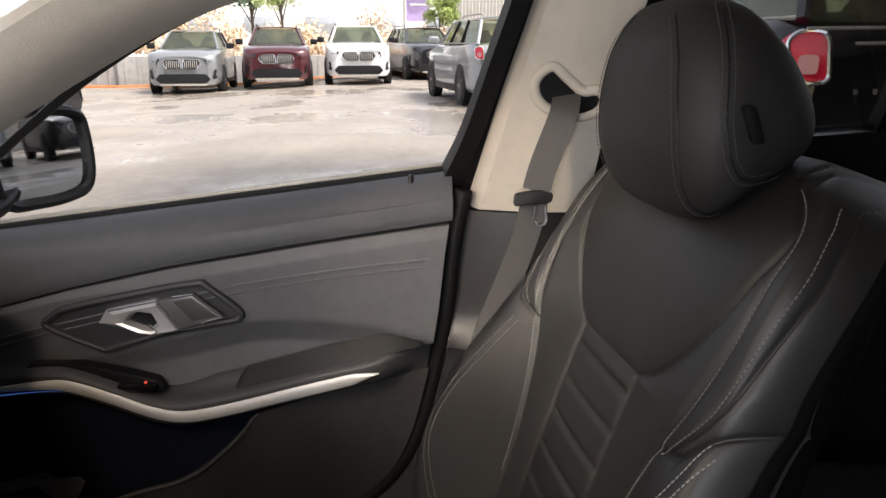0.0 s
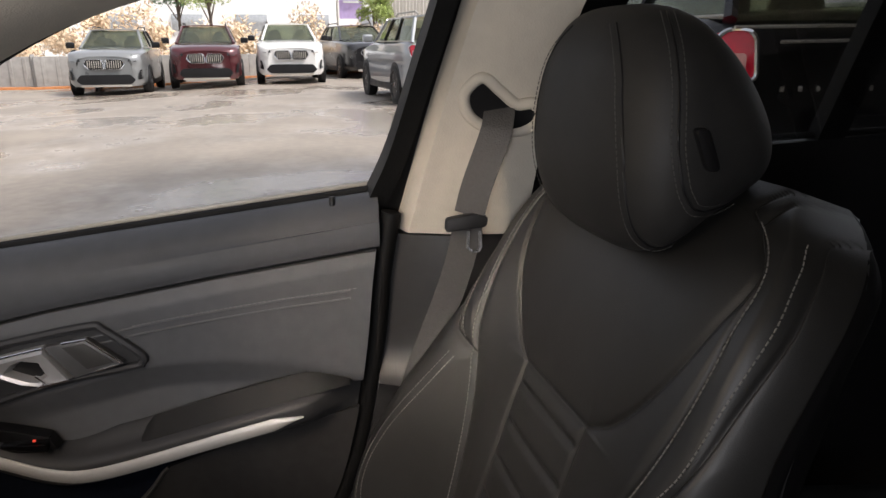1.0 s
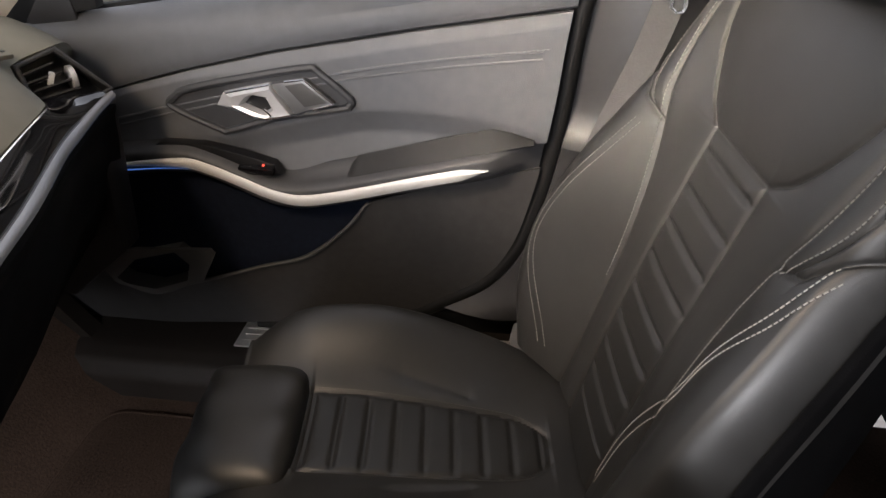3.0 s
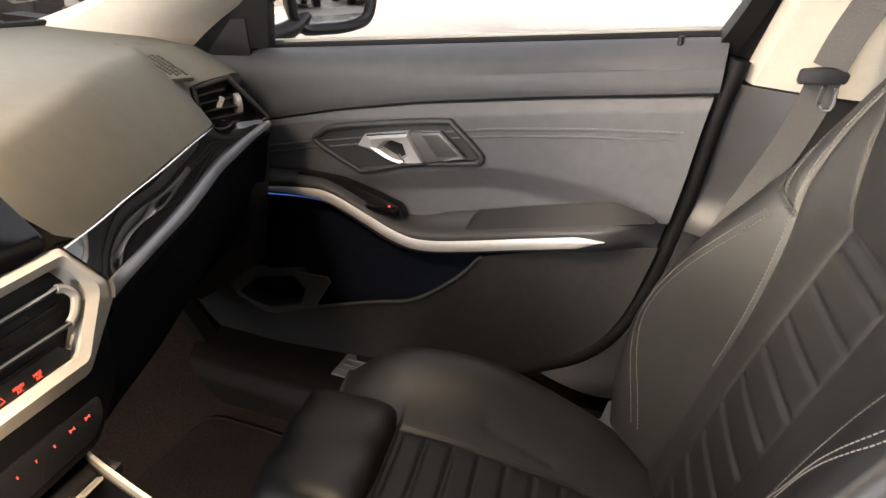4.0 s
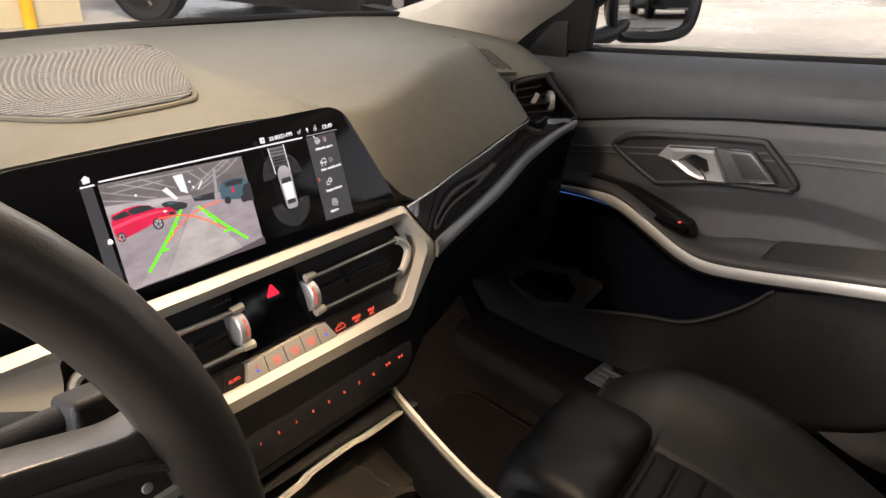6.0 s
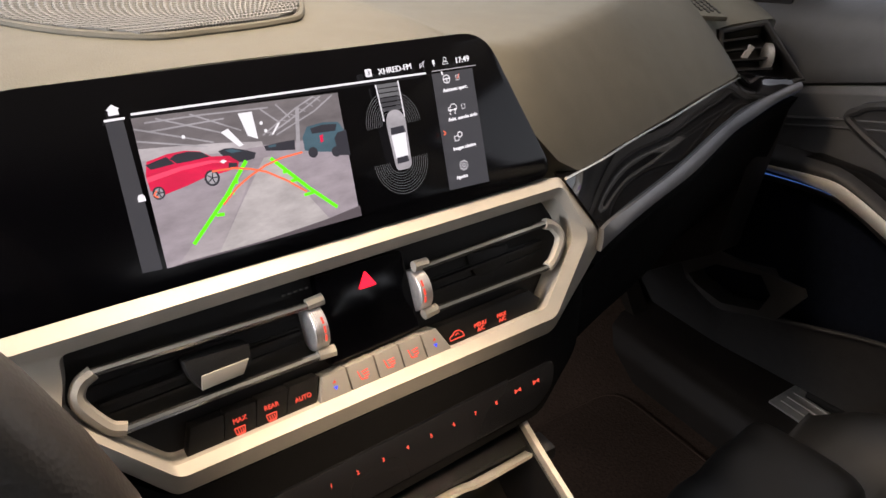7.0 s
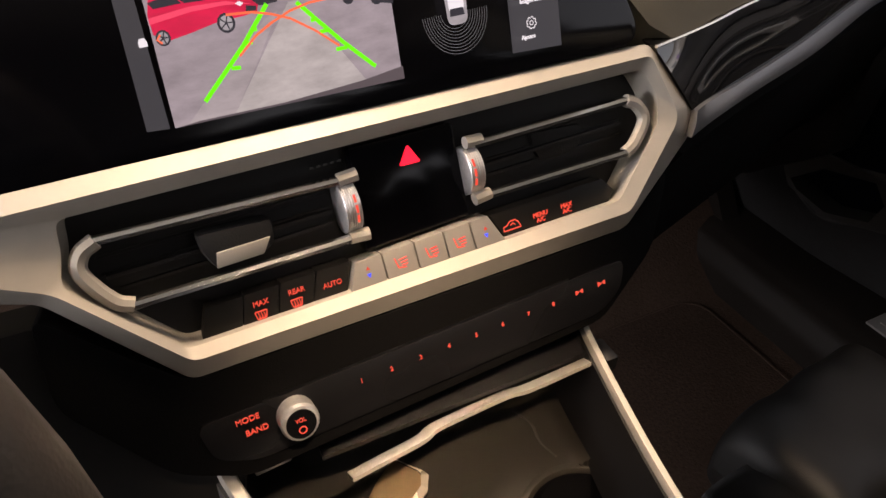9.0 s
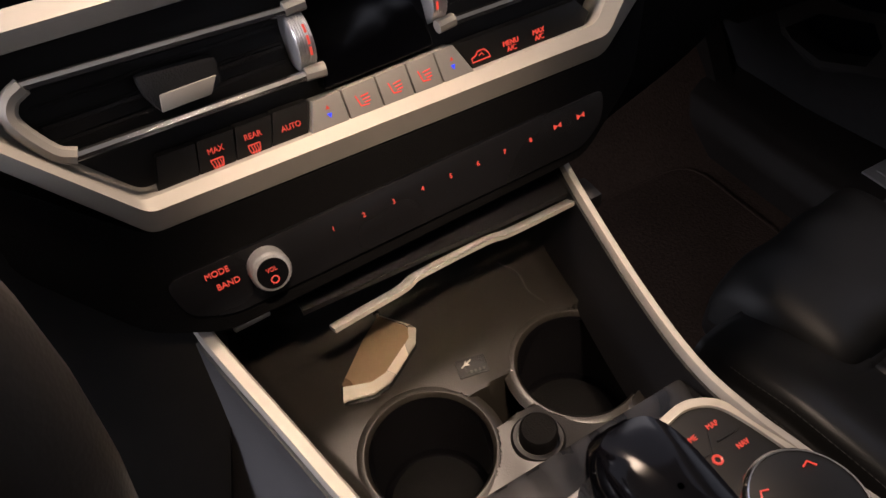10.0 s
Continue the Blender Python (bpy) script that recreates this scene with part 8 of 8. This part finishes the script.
for x, y, turn, colour, what in ((1.5, -19.0, 96, BLACK, "black"), (4.2, -20.2, 94, GREY, "grey"), (6.9, -20.0, 95, BLACK, "black"), (9.6, -21.5, 92, BLACK, "black")):
    build_car(what + " sports utility car parked under the shed roof", colour, (x, y, low(x)), turn)
build_car("black sports utility car at the end of the lane", BLACK, (9.0, 6.45, low(9, 6)), -92)

# behind the row: a low wall, dry shrubs, young trees, a pale building, a steel shed and a banner
WALL = material("pale_rendered_wall", (0.33, 0.32, 0.30), 0.85, 0, 0.18, 6, 0.4, 40, big=0.7)
KERB = material("orange_kerb_paint", (0.50, 0.20, 0.07), 0.7, 0, 0.25, 8)
wall = thing("wall_lot", (25.5, 8.0, 0), "low pale rendered wall along the back of the lot", "wall", kind="structure")
back = lambda y: 26.5 - 0.47 * y if y < 8.4 else 22.55 - 0.12 * (y - 8.4)
for i in range(18):
    y = -8.5 + 2.3 * i
    turn = 25.2 if y < 8.4 else 6.8
    along = 2.54 if y < 8.4 else 2.32
    part("wall_panel", box(0, 0, 0, 0.14, along - 0.10, 1.20, 0.01, m=pose(back(y), y, 0.10, 0, 0, turn)), WALL, wall)
    part("wall_post", box(0, 0, 0, 0.20, 0.12, 1.28, 0.01, m=pose(back(y + 1.15), y + 1.15, 0.12, 0, 0, turn)), WALL, wall)
    for k in range(6):
        part("wall_rib", box(0, 0, 0, 0.03, 0.10, 1.16, 0.008, 1, m=pose(back(y) - 0.08, y, 0.10, 0, 0, turn) @ pose(0, (k - 2.5) * 0.38, 0)), WALL, wall)
    part("kerb", box(0, 0, 0, 0.20, along, 0.10, 0.02, m=pose(back(y) - 0.45, y, low(back(y), y) + 0.03, 0, 0, turn)), KERB, wall, "faded orange kerb")

LEAF = material("green_leaves", (0.34, 0.42, 0.13), 0.6, 0, 0.4, 1.5)
LEAF_DARK = material("dark_green_leaves", (0.16, 0.25, 0.13), 0.6, 0, 0.4, 1.5)
DRY = material("dry_shrub_stems", (0.70, 0.55, 0.38), 0.85, 0, 0.2, 2)
BARK = material("grey_bark", (0.12, 0.09, 0.07), 0.9, 0, 0.3, 20, 0.5, 60)


def leaf_cloud(centres, count, size, seed):
    rng = random.Random(seed)
    verts, faces = [], []
    for _ in range(count):
        c, r = rng.choice(centres)
        d = Vector((rng.gauss(0, 1), rng.gauss(0, 1), rng.gauss(0, 0.8))).normalized() * r * rng.random() ** 0.4
        p = Vector(c) + d
        a = Vector((rng.gauss(0, 1), rng.gauss(0, 1), rng.gauss(0, 1))).normalized() * size * rng.uniform(0.6, 1.4)
        b = a.orthogonal().normalized() * size * 0.5
        n = len(verts)
        verts += [p - a, p + b, p + a, p - b]
        faces.append([n, n + 1, n + 2, n + 3])
    me = bpy.data.meshes.new("leaves")
    me.from_pydata([tuple(v) for v in verts], [], faces)
    return me


def build_tree(x, y, height, leaf, seed, label):
    rng = random.Random(seed)
    tree = thing("tree", (x, y, 0), label, "tree", "trees behind the wall")
    trunk = smooth_path([(x, y, low(x) - 0.1), (x + 0.1, y + 0.05, height * 0.25), (x - 0.05, y, height * 0.5), (x, y + 0.1, height * 0.8)], 4)
    part("trunk", tube(trunk, 0.12, 8, up=(1, 0, 0), scale=lambda s: 1 - 0.7 * s), BARK, tree)
    blobs = []
    for i in range(9):
        t = rng.uniform(0.52, 0.84)
        a = rng.uniform(0, 6.28)
        r = height * rng.uniform(0.08, 0.22)
        end = V3(x + r * math.cos(a), y + r * math.sin(a), height * (t + 0.18))
        part("limb", tube([V3(x, y, height * t * 0.8), V3(x, y, height * t).lerp(end, 0.6), end], 0.035, 6, up=(1, 0, 0), scale=lambda s: 1 - 0.7 * s), BARK, tree)
        blobs.append((tuple(end), height * rng.uniform(0.10, 0.17)))
    blobs.append(((x, y, height * 0.85), height * 0.2))
    part("crown", leaf_cloud(blobs, 2600, 0.075, seed), leaf, tree, smooth=0)


build_tree(33.0, 6.7, 3.9, LEAF_DARK, 3, "young dark green tree behind the wall")
build_tree(32.0, 5.2, 4.0, LEAF, 4, "young bright green tree behind the wall")
build_tree(36.0, -1.9, 3.3, LEAF, 6, "small bushy green tree by the banner")
rng = random.Random(9)
clumps = [(-4 + 30 * i / 90 + rng.uniform(-0.5, 0.5), rng.uniform(1.0, 5.0)) for i in range(91)]
brush = leaf_cloud([((back(y) + away, y, rng.uniform(0.5, 1.1 + 0.2 * away)), rng.uniform(0.4, 0.8)) for y, away in clumps], 30000, 0.085, 9)
whole("shrubs", brush, DRY, "dry reddish-brown shrubs behind the low wall", "shrubs", kind="stuff", smooth=0)

PALE = material("pale_plaster", (0.90, 0.89, 0.86), 0.85, 0, 0.08, 2, big=0.3)
hall = thing("office_building", (60, 14, 0), "long pale plaster building with dark windows", "building")
part("house_wall", box(0, 0, 0, 12, 70, 11, m=pose(66, 22, 3.5, 0, 0, 4)), PALE, hall)
part("parapet", box(0, 0, 0, 12.6, 70.6, 0.5, 0.05, m=pose(66, 22, 9.2, 0, 0, 4)), WALL, hall)
for s in range(2):
    for i in range(13):
        win = part("window", box(0, 0, 0, 0.2, 2.4, 1.3, 0.03, m=pose(59.9 - 0.07 * (-8 + 5 * i - 22) , -8 + 5 * i, 2.6 + 3.4 * s, 0, 0, 4)), LAMP_GLASS, hall)
SHEET = material("corrugated_steel", (0.48, 0.45, 0.40), 0.55, 0.3, 0.15, 3, big=0.6)
shed = thing("steel_shed", (38, -6, 0), "corrugated steel shed wall with a truss roof", "shed")
for i in range(60):
    part("sheet_rib", box(0, 0, 0, 0.06, 0.16, 5.6, 0.015, 1, m=pose(38 + 0.03 * (i % 2), -2.5 - 0.18 * i, 2.2)), SHEET, shed)
for i in range(5):
    part("truss", tube([(38 - 3 * i, -3.2, 5.2), (38 - 3 * i, -9, 6.6), (38 - 3 * i, -15, 5.2)], 0.10, 6), SHEET, shed)
    for k in range(5):
        part("brace", tube([(38 - 3 * i, -4 - 2 * k, 5.2), (38 - 3 * i, -5 - 2 * k, 5.2 + 0.24 * (1 + 2 * min(k, 4 - k)))], 0.05, 6), SHEET, shed)
ROOF = material("pale_steel_roof", (0.42, 0.41, 0.40), 0.6, 0.1, 0.1, 2, big=0.4)
cover = thing("shed_roof", (-10, -10, 5.6), "pale corrugated steel roof of the open parking shed", "roof", kind="structure")
part("roof_sheet", sheet(lambda u, v: V3(-32 + 37.0 * u, -34 + 32.4 * v, 5.6 + 0.06 * math.sin(u * 400)), 60, 4, (0, 0, 0.05)), ROOF, cover)
for i in range(6):
    part("roof_beam", tube([(-32, -33 + 6.6 * i, 5.4), (4.9, -33 + 6.6 * i, 5.4)], 0.08, 6), ROOF, cover)
part("shed_wall", box(0, 0, 0, 0.3, 48, 5.6, m=pose(-32, -10, 2.8)), SHEET, cover)
part("shed_wall", box(0, 0, 0, 70, 0.3, 5.6, m=pose(3, -34, 2.8)), SHEET, cover)
BANNER = material("purple_banner_cloth", (0.50, 0.38, 0.66), 0.7, 0, 0.1, 2)
ban = thing("banner", (37, -1.0, 0), "tall purple banner on a pole", "banner")
part("banner_cloth", sheet(lambda u, v: V3(37 + 0.05 * math.sin(6 * v), -0.2 - 1.2 * u, 2.2 + 2.4 * v), 6, 10, (0.02, 0, 0)), BANNER, ban)
part("banner_pole", tube([(37, -0.1, -0.5), (37, -0.1, 4.8)], 0.05, 8), SATIN, ban)
for i in range(3):
    part("banner_bar", box(0, 0, 0, 0.02, 0.8, 0.10, m=pose(36.93, -0.8, 3.0 + 0.3 * i)), PAPER, ban)

# the yellowish wall ahead on the driver's side
YELLOW = material("yellow_cream_wall", (0.62, 0.53, 0.34), 0.85, 0, 0.1, 3, big=0.5)
side = thing("wall_yard", (-1.0, 5.7, 0), "cream painted yard wall ahead of the car", "wall", kind="structure")
for i in range(9):
    part("cladding", box(0, 0, 0, 1.46, 0.14, 2.4, 0.01, m=pose(-10.68 + 1.5 * i, 5.76, 1.2)), YELLOW, side)
PIPE = material("yellow_pipe_paint", (0.70, 0.40, 0.02), 0.4, 0, 0.1, 10)
part("pipe", tube([V3(1.64, 5.64, 0.0), V3(1.64, 5.64, 1.2), V3(1.64, 5.64, 2.3)], 0.048, 12, up=(1, 0, 0)), PIPE, side, "yellow painted pipe")
